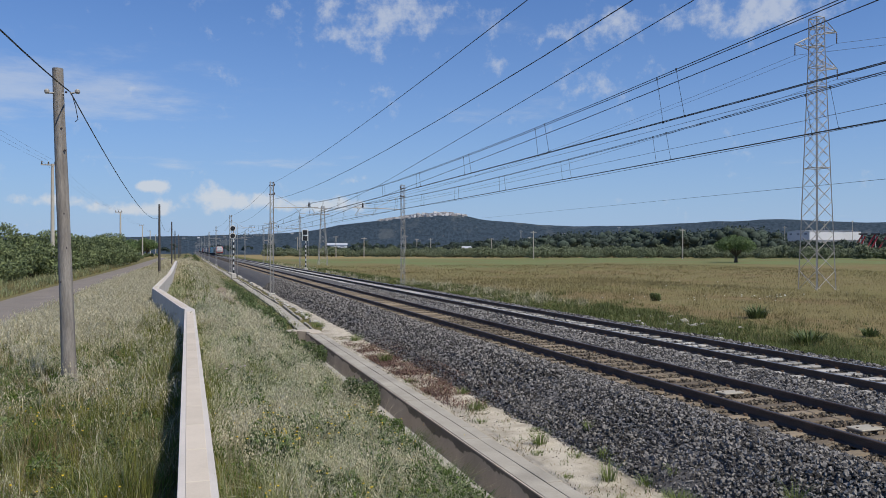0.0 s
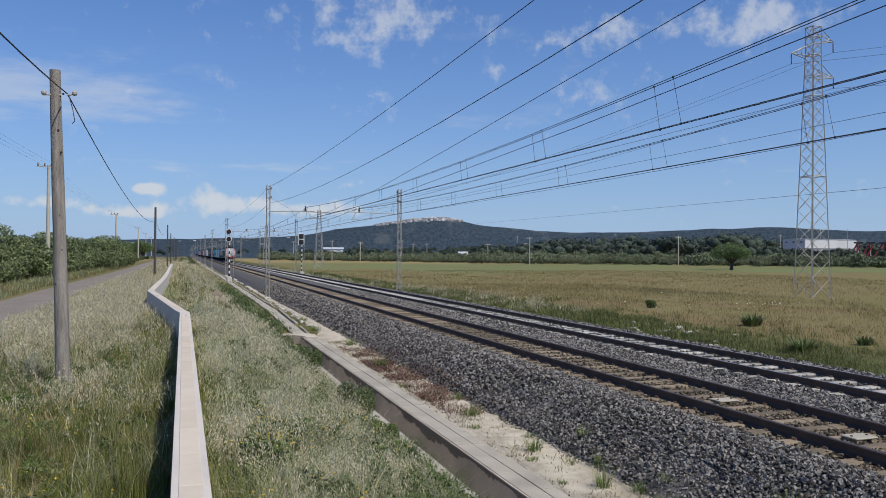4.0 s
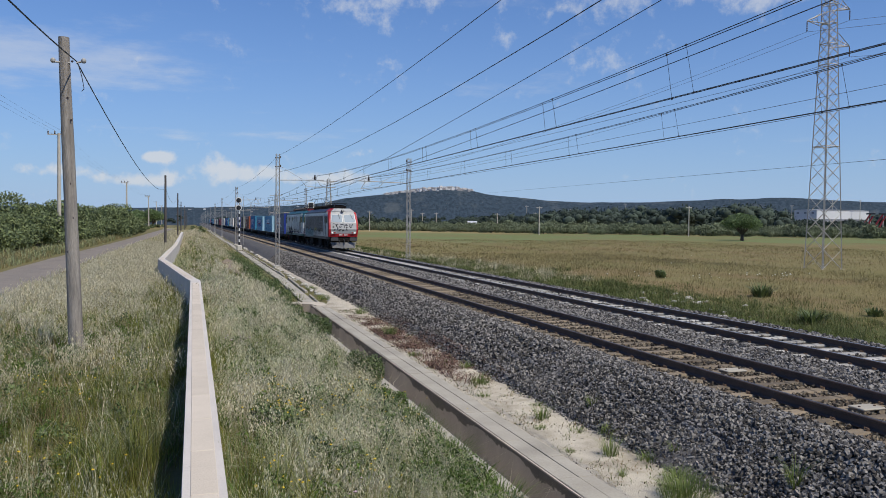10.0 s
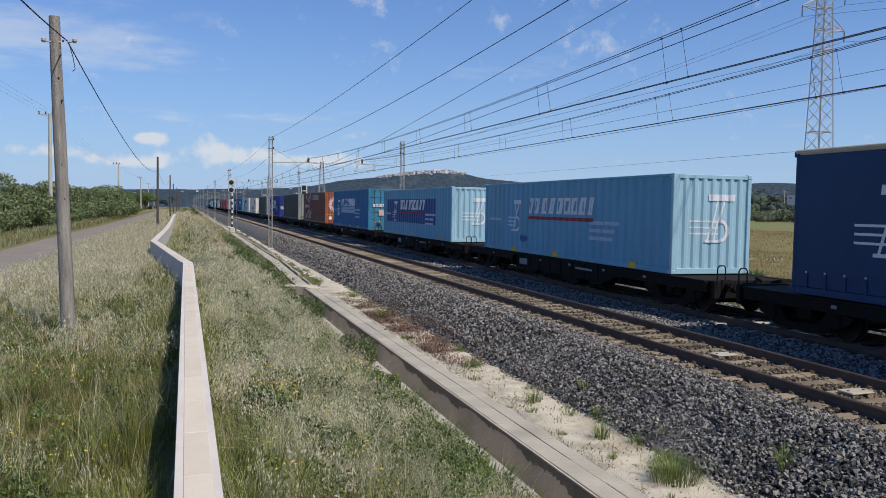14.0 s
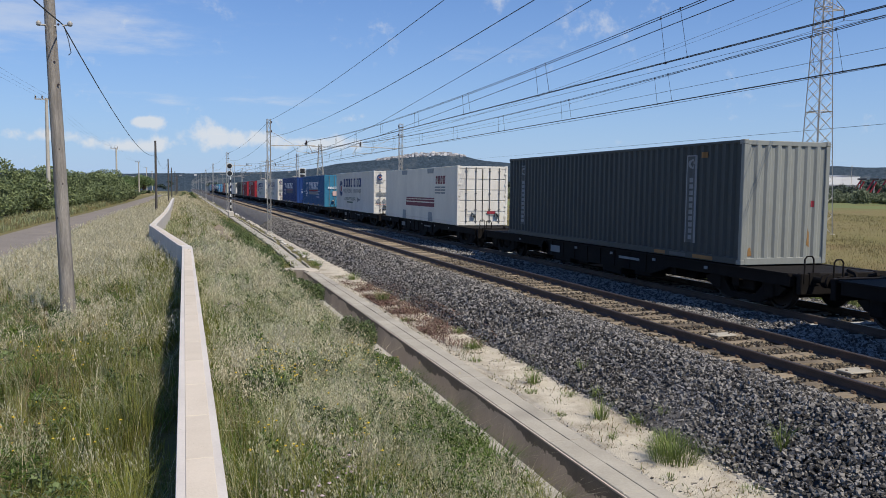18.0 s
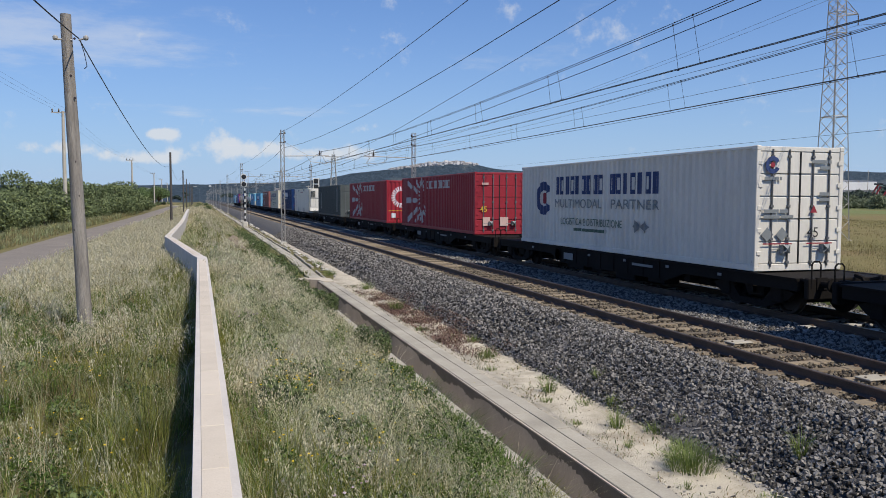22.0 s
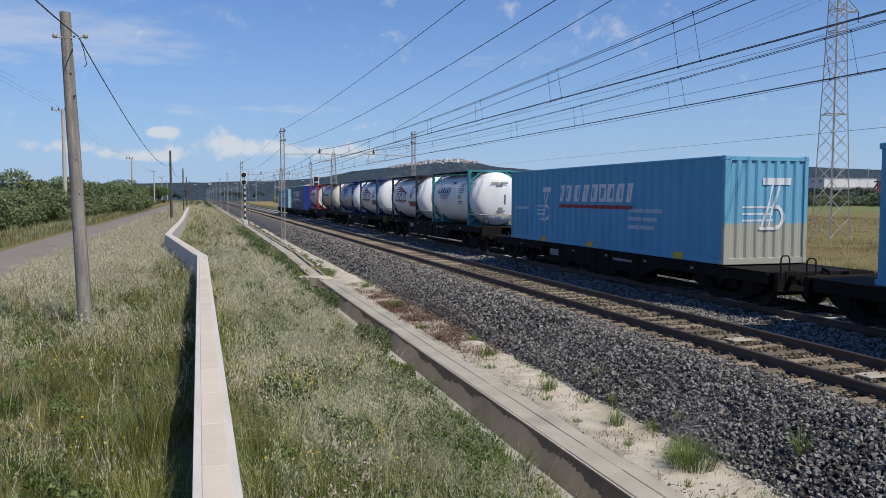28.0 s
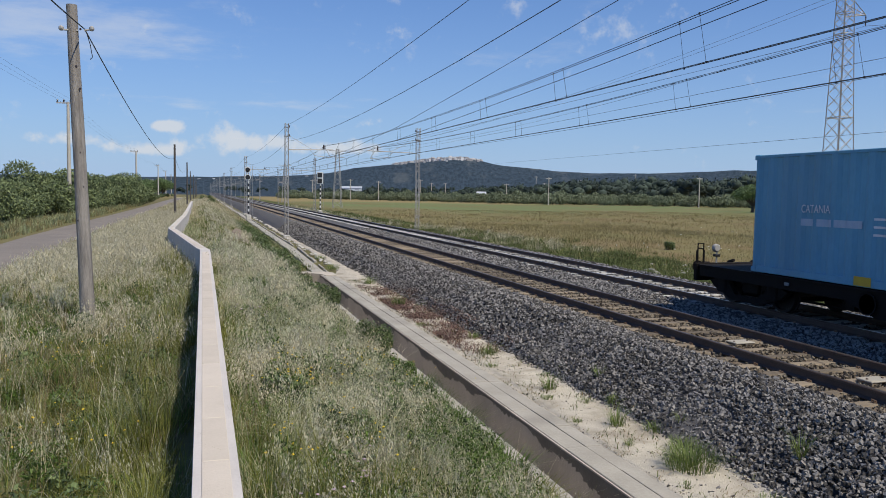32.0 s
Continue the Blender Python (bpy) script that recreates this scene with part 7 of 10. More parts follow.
P_LOCOROOF = paint("slate_blue_roof_paint", (0.035, 0.045, 0.075), 0.3)
P_LOCOTEAL = paint("teal_loco_paint", (0.017, 0.10, 0.125), 0.3)
P_SKIRT = paint("dark_grey_skirt_paint", (0.065, 0.065, 0.068), 0.4)
P_SKIRTTEAL = paint("teal_skirt_paint", (0.05, 0.15, 0.15), 0.4)
P_GRILLE = paint("dusty_grille", (0.125, 0.11, 0.09), 0.5)
P_PLOUGHRED = paint("sooty_red_plough_paint", (0.13, 0.022, 0.02), 0.6)
P_PLOUGH = paint("scuffed_plough_paint", (0.17, 0.165, 0.16), 0.7)
P_SLAT = paint("dusty_slat_paint", (0.26, 0.24, 0.205), 0.5)
P_LOCOMASK2 = paint("grey_mask_paint", (0.42, 0.42, 0.41), 0.5)
P_RUSTCOIL = mat("sooty_resistor", (0.075, 0.06, 0.055), (0.035, 0.03, 0.03), 0.8, 4.0, 30.0, 0.2, object_space=True)
M_PANE = glassy("cab_glass", (0.02, 0.025, 0.03), 0.06)
# pale base colour gives the windscreens part of their reflected glare
M_SCREEN = glassy("windscreen_glass", (0.28, 0.33, 0.36), 0.12)
M_LAMP = glow("lit_headlamp", (0.9, 0.85, 0.75), 0.12)
M_REDLAMP = glassy("red_lamp", (0.3, 0.01, 0.01))
M_SPRAYTEAL = mat("teal_spray", (0.11, 0.23, 0.235), (0.19, 0.28, 0.28), 0.6, 3.0, 25.0, 0.0, object_space=True)
M_SPRAYPALE = mat("pale_spray", (0.50, 0.53, 0.50), (0.33, 0.36, 0.34), 0.6, 3.0, 25.0, 0.0, object_space=True)
M_SPRAYBLACK = mat("black_spray", (0.012, 0.012, 0.014), (0.02, 0.02, 0.022), 0.95, 3.0, 25.0, 0.0, object_space=True)
M_SPRAYYELLOW = mat("yellow_spray", (0.36, 0.34, 0.10), (0.28, 0.26, 0.09), 0.6, 3.0, 25.0, 0.0, object_space=True)

ZS = (1.0, 1.25, 1.95, 2.52, 3.34, 3.6)
FRONT_Y = (0.32, 0.2, 0.0, 0.15, 0.62, 0.76)
FRONT_W = (1.24, 1.3, 1.37, 1.35, 1.22, 1.12)


def loco(L, teal, label):
    c = thing("locomotive", label, "locomotive", "electric locomotives of the goods train")
    body_m, roof_m, skirt_m = (P_LOCOWHITE, P_LOCOTEAL, P_SKIRTTEAL) if teal else (P_LOCOGREY, P_LOCOROOF, P_SKIRT)
    corner_m = P_LOCOTEAL if teal else P_LOCORED
    mask_m = P_LOCOTEAL if teal else P_LOCOMASK2

    def pt(st, i, sx):
        z, yf, wf = ZS[i], FRONT_Y[i], FRONT_W[i]
        wide = 1.475 if i < 5 else 1.36
        rows = ((yf, wf), (yf + 0.3, wf + 0.6 * (wide - wf)), (max(yf + 0.75, 1.0), wide), (L - max(yf + 0.75, 1.0), wide), (L - yf - 0.3, wf + 0.6 * (wide - wf)), (L - yf, wf))
        y, w = rows[st]
        return (sx * w, y, z)

    def strip(s, st0, st1, i0, i1, sides=(-1, 1)):
        for sx in sides:
            for st in range(st0, st1):
                for i in range(i0, i1):
                    q = [pt(st, i, sx), pt(st + 1, i, sx), pt(st + 1, i + 1, sx), pt(st, i + 1, sx)]
                    s.add(q, [(0, 1, 2, 3)])

    s = Shape()
    strip(s, 1, 4, 1, 5)
    if teal:
        strip(s, 0, 1, 1, 3)
        strip(s, 4, 5, 1, 3)
    part("body_side", s, body_m, c)
    s = Shape()
    strip(s, 0, 5, 0, 1)
    part("skirt", s, skirt_m, c)
    for a, b in ((0, 1), (4, 5)):
        for side in (-1, 1):
            s = Shape()
            strip(s, a, b, 3 if teal else 1, 5, (side,))
            part("corner_panel", s, corner_m, c)
    # end faces: chin, mask, window band, brow
    for st in (0, 5):
        for i0, i1, m, nm in ((0, 1, M_UNDER, "lower_apron"), (1, 2, P_LOCORED, "chin"), (2, 3, body_m if teal else P_LOCOMASK2, "mask"), (3, 4, mask_m, "window_band"), (4, 5, mask_m, "brow")):
            s = Shape()
            if i0 == 1:
                # lower part red, upper part pale
                f = 0.42
                for k0, k1, mm in ((0, f, P_LOCORED), (f, 1, body_m if teal else P_LOCOMASK2)):
                    t = Shape()
                    q = []
                    for sx, k in ((-1, k0), (1, k0), (1, k1), (-1, k1)):
                        a, b = Vector(pt(st, 1, sx)), Vector(pt(st, 2, sx))
                        q.append(a.lerp(b, k))
                    t.add(q, [(0, 1, 2, 3)])
                    part("chin", t, mm, c)
                continue
            s.add([pt(st, i0, -1), pt(st, i0, 1), pt(st, i1, 1), pt(st, i1, -1)], [(0, 1, 2, 3)])
            part(nm, s, m, c)
    # roof with sloping edges
    s = Shape()
    ends = Shape()
    zt, wt = 3.9, 0.98
    ys = (0.72, 1.9, L - 1.9, L - 0.72)
    wb = (1.12, 1.36, 1.36, 1.12)
    wtop = (0.75, wt, wt, 0.75)
    yt = (1.05, 1.9, L - 1.9, L - 1.05)
    for k in range(3):
        tgt = s if k == 1 or teal else ends
        for sx in (-1, 1):
            tgt.add([(sx * wb[k], ys[k], 3.62), (sx * wb[k + 1], ys[k + 1], 3.62), (sx * wtop[k + 1], yt[k + 1], zt), (sx * wtop[k], yt[k], zt)], [(0, 1, 2, 3)])
        tgt.add([(-wtop[k], yt[k], zt), (wtop[k], yt[k], zt), (wtop[k + 1], yt[k + 1], zt), (-wtop[k + 1], yt[k + 1], zt)], [(0, 1, 2, 3)])
    for k in (0, 3):
        q = Shape().add([(-wb[k], ys[k], 3.61), (wb[k], ys[k], 3.61), (wtop[k], yt[k], zt), (-wtop[k], yt[k], zt)], [(0, 1, 2, 3)])
        part("roof_front", q, roof_m if teal else P_LOCOMASK2, c)
    part("roof", s, roof_m, c)
    if ends.v:
        part("roof_end", ends, P_LOCORED, c)
    part("gutter", Shape().box(-1.5, -1.46, 1.1, L - 1.1, 3.5, 3.6, 0.01).box(1.46, 1.5, 1.1, L - 1.1, 3.5, 3.6, 0.01), roof_m, c)
    part("floor", Shape().box(-1.3, 1.3, 0.5, L - 0.5, 0.95, 1.1), M_UNDER, c)
    # windscreens
    def on_face(u, k, out, st=0):
        a, b = Vector(pt(st, 3, -1)), Vector(pt(st, 3, 1))
        d, e = Vector(pt(st, 4, -1)), Vector(pt(st, 4, 1))
        lo, hi = a.lerp(b, u), d.lerp(e, u)
        n = Vector((0, -0.93, -0.36)) if st == 0 else Vector((0, 0.93, -0.36))
        return lo.lerp(hi, k) + Vector((0, n.y, 0.36)) * out

    for st in (0, 5):
        for u0, u1 in ((0.06, 0.46), (0.54, 0.94)) if teal else ((0.055, 0.48), (0.52, 0.945)):
            s = Shape()

            def rounded(a0, a1, b0, b1, ru, rk):
                pts = []
                for cu, ck, t0 in ((a1 - ru, b1 - rk, 0), (a0 + ru, b1 - rk, 90), (a0 + ru, b0 + rk, 180), (a1 - ru, b0 + rk, 270)):
                    for q in range(4):
                        t = radians(t0 + 30 * q)
                        pts.append((cu + ru * math.cos(t), ck + rk * math.sin(t)))
                return pts

            fr = rounded(u0, u1, 0.06, 0.96, 0.045, 0.11)
            m = len(fr)
            s.add([on_face(u, k, 0.004, st) for u, k in fr] + [on_face(u, k, 0.03, st) for u, k in fr], [tuple(range(m, 2 * m))] + [(q, (q + 1) % m, m + (q + 1) % m, m + q) for q in range(m)])
            f = part("windscreen_frame", s, M_WHITE, c)
            e = 0.018
            gl = rounded(u0 + e, u1 - e, 0.09, 0.93, 0.035, 0.09)
            g = Shape().add([on_face(u, k, 0.034, st) for u, k in gl], [tuple(range(len(gl)))])
            part("windscreen", g, M_SCREEN, f)
            um = (u0 + u1) / 2 + 0.06
            part("wiper", Shape().path([on_face(um, 1.0, 0.07, st), on_face(um + 0.05, 0.45, 0.06, st)], 0.012, 4), M_BLACK, f)
    # red borders down both edges of the end faces and along the brow
    if not teal:
        for st, sg in ((0, -1), (5, 1)):
            for sx in (-1, 1):
                s = Shape()
                for i in range(1, 5):
                    a, b = Vector(pt(st, i, sx)), Vector(pt(st, i + 1, sx))
                    wide = (0.17, 0.16, 0.14, 0.08, 0.08)
                    o = Vector((0, sg * 0.006, 0.002))
                    s.add([a + o, b + o, b + o - Vector((sx * wide[i], 0, 0)), a + o - Vector((sx * wide[i - 1], 0, 0))], [(0, 1, 2, 3)])
                part("edge_band", s, P_LOCORED, c)
    # lamps and buffer beam
    for y, sg, st in ((0.0, -1, 0), (L, 1, 5)):
        for sx in (-1, 1):
            z = 1.62
            k = (z - 1.25) / 0.7
            yy = (0.2 * (1 - k)) if st == 0 else L - 0.2 * (1 - k)
            hs = part("lamp_housing", Shape().box(sx * 0.94 - 0.24, sx * 0.94 + 0.24, yy - 0.05, yy + 0.05, z - 0.11, z + 0.11, 0.02), M_GREYPANEL, c)
            part("headlamp", Shape().lathe([(yy + sg * 0.05, 0.085), (yy + sg * 0.065, 0.07)], "y", 14, (sx * 1.05, 0, z)), M_LAMP if st == 0 and not teal else M_WHITE, hs)
            part("tail_lamp", Shape().lathe([(yy + sg * 0.05, 0.08), (yy + sg * 0.062, 0.07)], "y", 14, (sx * 0.82, 0, z)), M_REDLAMP, hs)
            b = Shape().tube((sx * 0.875, y + 0.3 * -sg, 1.04), (sx * 0.875, y + sg * 0.2, 1.04), 0.14, 12)
            b.prism([(sx * 0.875 - 0.32, 0.88), (sx * 0.875 + 0.32, 0.88), (sx * 0.875 + 0.34, 1.0), (sx * 0.875 + 0.3, 1.2), (sx * 0.875 - 0.3, 1.2), (sx * 0.875 - 0.34, 1.0)], "y", y + sg * 0.2, y + sg * 0.28)
            part("buffer", b, P_SKIRT, c)
            part("air_hose", Shape().path([(sx * 0.4, y, 0.95), (sx * 0.42, y + sg * 0.14, 0.8), (sx * 0.36, y + sg * 0.12, 0.5), (sx * 0.28, y + sg * 0.05, 0.42)], 0.025, 6), M_BLACK, c)
            part("air_hose", Shape().path([(sx * 1.15, y, 0.95), (sx * 1.2, y + sg * 0.1, 0.6), (sx * 1.05, y + sg * 0.1, 0.35), (sx * 0.9, y, 0.5)], 0.02, 6), M_BLACK, c)
        part("buffer_beam", Shape().box(-1.2, 1.2, y - 0.3 if sg > 0 else y + 0.12, y - 0.12 if sg > 0 else y + 0.3, 0.8, 1.12, 0.02), P_SKIRT if teal else M_UNDER, c)
        part("coupling", Shape().path([(0, y, 1.02), (0, y + sg * 0.3, 0.98), (0, y + sg * 0.34, 0.6), (0, y + sg * 0.1, 0.5)], 0.05, 6), M_BLACK, c)
        yy = y - sg * 0.05
        part("snow_plough", Shape().add([(-1.2, yy - sg * 0.15, 0.75), (1.2, yy - sg * 0.15, 0.75), (1.05, yy + sg * 0.12, 0.22), (-1.05, yy + sg * 0.12, 0.22), (0, yy + sg * 0.3, 0.72), (0, yy + sg * 0.42, 0.2)], [(0, 4, 5, 3), (4, 1, 2, 5)]), P_PLOUGH if not teal else P_PLOUGHRED, c)
        part("roof_lamp", Shape().box(-0.12, 0.12, 0.5 if sg < 0 else L - 0.8, 0.8 if sg < 0 else L - 0.5, 3.58, 3.75, 0.04), M_BLACK, c)
        if sg < 0:
            part("roof_lamp_glass", Shape().lathe([(0.48, 0.065), (0.502, 0.065)], "y", 14, (0, 0, 3.67)), M_WHITE, c)
    # side doors, windows, grilles
    fs = Face(L, 2.95, lift=0.003)

    def pane(u0, u1, v0, v1, m, name, parent, r=0.07, lift=0.012):
        f = Face(L, 2.95, lift=lift)
        pts = []
        for cu, cv, a0 in ((u1 - r, v1 - r, 0), (u0 + r, v1 - r, 90), (u0 + r, v0 + r, 180), (u1 - r, v0 + r, 270)):
            for k in range(4):
                a = radians(a0 + 30 * k)
                pts.append((cu + r * math.cos(a), cv + r * math.sin(a)))
        s = Shape()
        f.poly(s, pts)
        return part(name, s, m, parent)

    def cab_side(w0, w1, d0, d1, flip):
        """A cab window and a cab door between distances from one end; flip: from the trailing end."""
        def U(y0, y1):
            return (y0, y1) if flip else (L - y1, L - y0)
        a, b = U(w0, w1)
        pane(a, b, 2.52, 3.2, M_PANE, "cab_window", c, 0.09)
        a, b = U(d0, d1)
        d = pane(a, b, 1.3, 3.34, body_m, "cab_door", c, 0.05, 0.008)
        pane(a + 0.08, b - 0.08, 2.52, 3.22, M_PANE, "door_window", d, 0.09, 0.02)
        part("door_gap", Shape().box(-1.49, -1.478, L - b - 0.02, L - b, 1.3, 3.34).box(-1.49, -1.478, L - a, L - a + 0.02, 1.3, 3.34), M_BLACK, d)
        part("door_handle", Shape().box(-1.51, -1.485, L - b + 0.08, L - b + 0.2, 1.98, 2.01), M_BRIGHT, d)
        part("hand_rail", Shape().path([(-1.53, L - b - 0.1, 1.35), (-1.53, L - b - 0.1, 2.6)], 0.016, 5).path([(-1.53, L - a + 0.1, 1.35), (-1.53, L - a + 0.1, 2.6)], 0.016, 5), P_SKIRT, d)
        for k in range(2):
            part("step", Shape().box(-1.5, -1.25, (L - b + 0.1), (L - a - 0.1), 0.55 + 0.3 * k, 0.58 + 0.3 * k), M_UNDER, c)

    def vent(y0, y1, z0, z1):
        part("vent", Shape().box(-1.494, -1.48, y0, y1, z0, z1, 0.006), body_m, c)
        g = Shape()
        n = int((y1 - y0) / 0.075)
        for k in range(n):
            yy = y0 + 0.05 + (y1 - y0 - 0.1) * k / (n - 1)
            g.box(-1.499, -1.49, yy - 0.012, yy + 0.012, z0 + 0.04, z1 - 0.04)
        part("vent_slat", g, P_GRILLE, c)["kind"] = "stuff"

    if teal:
        cab_side(0.66, 1.42, 1.58, 2.21, False)
        for y0, y1 in ((15.28, 15.72), (15.96, 16.40), (16.58, 17.0)):
            pane(L - y1, L - y0, 2.42, 3.22, M_PANE, "cab_window", c, 0.08)
        vent(0.85, 1.32, 1.78, 2.06)
        panels = [(3.03, 3.94, "grille"), (4.14, 5.05, "grille"), (5.2, 6.4, "oval"), (6.47, 7.44, "panel"), (7.5, 8.56, "grille"), (8.7, 9.8, "oval"), (9.86, 10.92, "grille"), (11.0, 12.14, "panel"), (12.2, 13.24, "oval"), (13.28, 14.18, "panel"), (14.22, 15.2, "panel")]
    else:
        cab_side(0.66, 1.12, 1.26, 2.0, False)
        cab_side(0.42, 0.9, 1.04, 1.61, True)
        panels = [(2.86 + 1.12 * i, 2.94 + 1.04 + 1.12 * i - 0.02, "grille") for i in range(11)]
    for ya, yb, kind in panels:
        u0, u1 = L - yb, L - ya
        z_low = 1.55 if not teal or kind == "grille" else 1.62
        p = part("side_panel", Shape().box(-1.495, -1.472, ya, yb, z_low, 3.28, 0.008), body_m, c)
        rim = Shape()
        for e in (ya, yb):
            rim.box(-1.498, -1.488, e - 0.006, e + 0.006, z_low + 0.02, 3.27)
        rim.box(-1.498, -1.488, ya, yb, z_low, z_low + 0.01)
        part("panel_seam", rim, P_SLAT, p)
        if kind == "grille":
            zz0, zz1 = 1.7, 3.18
            part("grille", Shape().box(-1.5, -1.49, ya + 0.09, yb - 0.09, zz0, zz1), P_GRILLE, p)
            g = Shape()
            m_sl = 18
            for k in range(m_sl):
                yy = ya + 0.1 + (yb - ya - 0.2) * k / (m_sl - 1)
                g.box(-1.512, -1.499, yy - 0.008, yy + 0.008, zz0, zz1)
            for zb in (zz0, zz0 + 0.49, zz0 + 0.98, zz1):
                g.box(-1.516, -1.499, ya + 0.07, yb - 0.07, zb - 0.018, zb + 0.018)
            part("grille_slat", g, P_SLAT if not teal else body_m, p)["kind"] = "stuff"
        elif kind == "oval":
            um = (u0 + u1) / 2 + 0.08
            pane(um - 0.3, um + 0.3, 2.64, 3.14, M_BLACK, "window_rim", p, 0.2, 0.024)
            pane(um - 0.25, um + 0.25, 2.69, 3.09, M_PANE, "side_window", p, 0.17, 0.03)
        for yb2 in (ya + 0.2, yb - 0.2) if kind != "grille" else ():
            part("hinge", Shape().box(-1.506, -1.49, yb2 - 0.015, yb2 + 0.015, 3.12, 3.22).box(-1.503, -1.49, yb2 - 0.07, yb2 + 0.07, 3.2, 3.22), P_SKIRT, p)
    if teal:
        # pipework and steps along the lower side
        pipe = Shape()
        for y0, y1, z in ((3.0, 6.4, 1.46), (4.2, 7.6, 1.6), (6.6, 8.3, 1.5)):
            pipe.path([(-1.53, y0, 1.3), (-1.54, y0 + 0.05, z), (-1.54, y1, z), (-1.53, y1 + 0.05, 1.3)], 0.018, 5)
        for y0 in (3.4, 4.6, 5.7, 6.9):
            pipe.box(-1.545, -1.5, y0, y0 + 0.06, 1.28, 1.78)
        part("pipework", pipe, P_SKIRT, c)
    s = Shape()
    if teal:
        fs.bar(s, 0.4, L - 0.4, 1.34, 1.42)
        part("blue_line", s, P_VIOLET, c)
    # sprayed scrawls: wavering strokes, loops and blobs without letters
    fg, fk = Face(L, 2.95, lift=0.05), Face(L, 2.95, lift=0.056)
    r = random.Random(17 if teal else 23)

    def wave(face, sh, u0, u1, v0, v1, n, w):
        pts = [(u0 + (u1 - u0) * k / n + r.uniform(-0.06, 0.06), (v1 if k % 2 else v0) + r.uniform(-0.08, 0.08)) for k in range(n + 1)]
        face.stroke(sh, pts, w)

    def loop(face, sh, u, v, a, b, turn, w):
        face.stroke(sh, [(u + a * math.cos(turn + 0.75 * k), v + b * math.sin(turn + 0.75 * k)) for k in range(9)], w)

    if teal:
        for u, pts, w in ((4.75, ((0, 0.0), (0.12, 0.42), (0.4, 0.66), (0.66, 0.36), (0.86, -0.02)), 0.36), (5.5, ((0, 0.05), (0.2, 0.4), (0.42, 0.48), (0.6, 0.2), (0.9, 0.02)), 0.32), (4.6, ((0, 0.1), (0.5, 0.02), (1.0, 0.08), (1.6, 0.0), (2.1, 0.12)), 0.22), (6.35, ((0, 0.0), (0.1, 0.36), (0.3, 0.68), (0.52, 0.5), (0.48, 0.16), (0.8, -0.02)), 0.34), (7.15, ((0, 0.06), (0.12, 0.46), (0.36, 0.82), (0.5, 0.6)), 0.28), (7.5, ((0, 0.4), (0.24, 0.5), (0.5, 0.3), (0.78, 0.02)), 0.36), (6.6, ((0, 0.04), (0.6, -0.02), (1.2, 0.06), (1.9, 0.16), (2.1, 0.4), (2.2, 0.62)), 0.26), (8.45, ((0, 0.1), (0.2, 0.36), (0.34, 0.5)), 0.2)):
            s = Shape()
            fg.stroke(s, [(u + a, 1.18 + b) for a, b in pts], w, 0.12)
            part("black_scrawl", s, M_SPRAYBLACK, c)
        s = Shape()
        fg.disc(s, 7.0, 1.86, 0.12)
        for k in range(5):
            u = 1.05 + 0.68 * k
            fg.stroke(s, [(u, 1.42), (u + 0.08, 1.72), (u + 0.3, 1.98 - 0.14 * (k % 2)), (u + 0.52, 1.78), (u + 0.5, 1.5), (u + 0.36, 1.36)], 0.045)
            fg.stroke(s, [(u + 0.42, 1.9), (u + 0.5, 1.3 - 0.1 * (k % 2))], 0.035)
        fg.stroke(s, [(0.9, 1.55), (1.2, 1.2), (1.6, 1.35), (2.2, 1.08), (2.5, 1.3)], 0.035)
        for u, v in ((9.6, 1.45), (9.9, 1.6), (9.75, 1.75)):
            fg.stroke(s, [(u, v), (u + 0.18, v + 0.14), (u + 0.3, v + 0.05), (u + 0.38, v + 0.2)], 0.07)
        part("thin_scrawl", s, M_SPRAYBLACK, c)
    else:
        for k in range(7):
            s = Shape()
            u = 2.4 + k * 0.86
            h = 1.85 + 0.14 * math.sin(k * 2.0)
            fg.poly(s, [(u, 1.12), (u + 0.84, 1.12), (u + 0.86, h - 0.1), (u + 0.66, h + 0.06), (u + 0.4, h), (u + 0.18, h + 0.08), (u, h - 0.06)])
            part("teal_scrawl", s, M_SPRAYTEAL, c)
        for k in range(4):
            s = Shape()
            u = 8.5 + k * 0.72
            fg.stroke(s, [(u, 1.3), (u + 0.2, 1.75), (u + 0.45, 1.5), (u + 0.6, 1.25)], 0.3)
            part("pale_scrawl", s, M_SPRAYPALE, c)
        s = Shape()
        fg.stroke(s, [(8.9, 1.7), (9.4, 2.0), (10.0, 1.85), (10.6, 1.95)], 0.22)
        part("yellow_scrawl", s, M_SPRAYYELLOW, c)
        s = Shape()
        for k in range(7):
            u = 2.4 + k * 0.86
            h = 1.85 + 0.14 * math.sin(k * 2.0)
            fk.stroke(s, [(u + 0.03, 1.2), (u, 1.6), (u + 0.1, h), (u + 0.35, h + 0.06), (u + 0.6, h + 0.03), (u + 0.8, h - 0.1)], 0.05)
            fk.stroke(s, [(u + 0.2, h - 0.15), (u + 0.28, 1.5), (u + 0.5, 1.32), (u + 0.6, h - 0.2), (u + 0.62, 1.25)], 0.06)
        for k in range(5):
            loop(fk, s, 11.7 + 0.36 * k, 1.6 + 0.08 * (k % 3), 0.15, 0.2, k * 1.3, 0.035)
        wave(fk, s, 8.4, 11.2, 1.3, 1.9, 12, 0.05)
        wave(fk, s, 11.5, 13.4, 1.4, 1.95, 10, 0.035)
        wave(fk, s, 0.9, 2.3, 1.35, 1.95, 9, 0.045)
        for k in range(3):
            loop(fk, s, 1.1 + 0.4 * k, 1.6, 0.17, 0.22, k * 1.7, 0.045)
        part("black_scrawl", s, M_SPRAYBLACK, c)
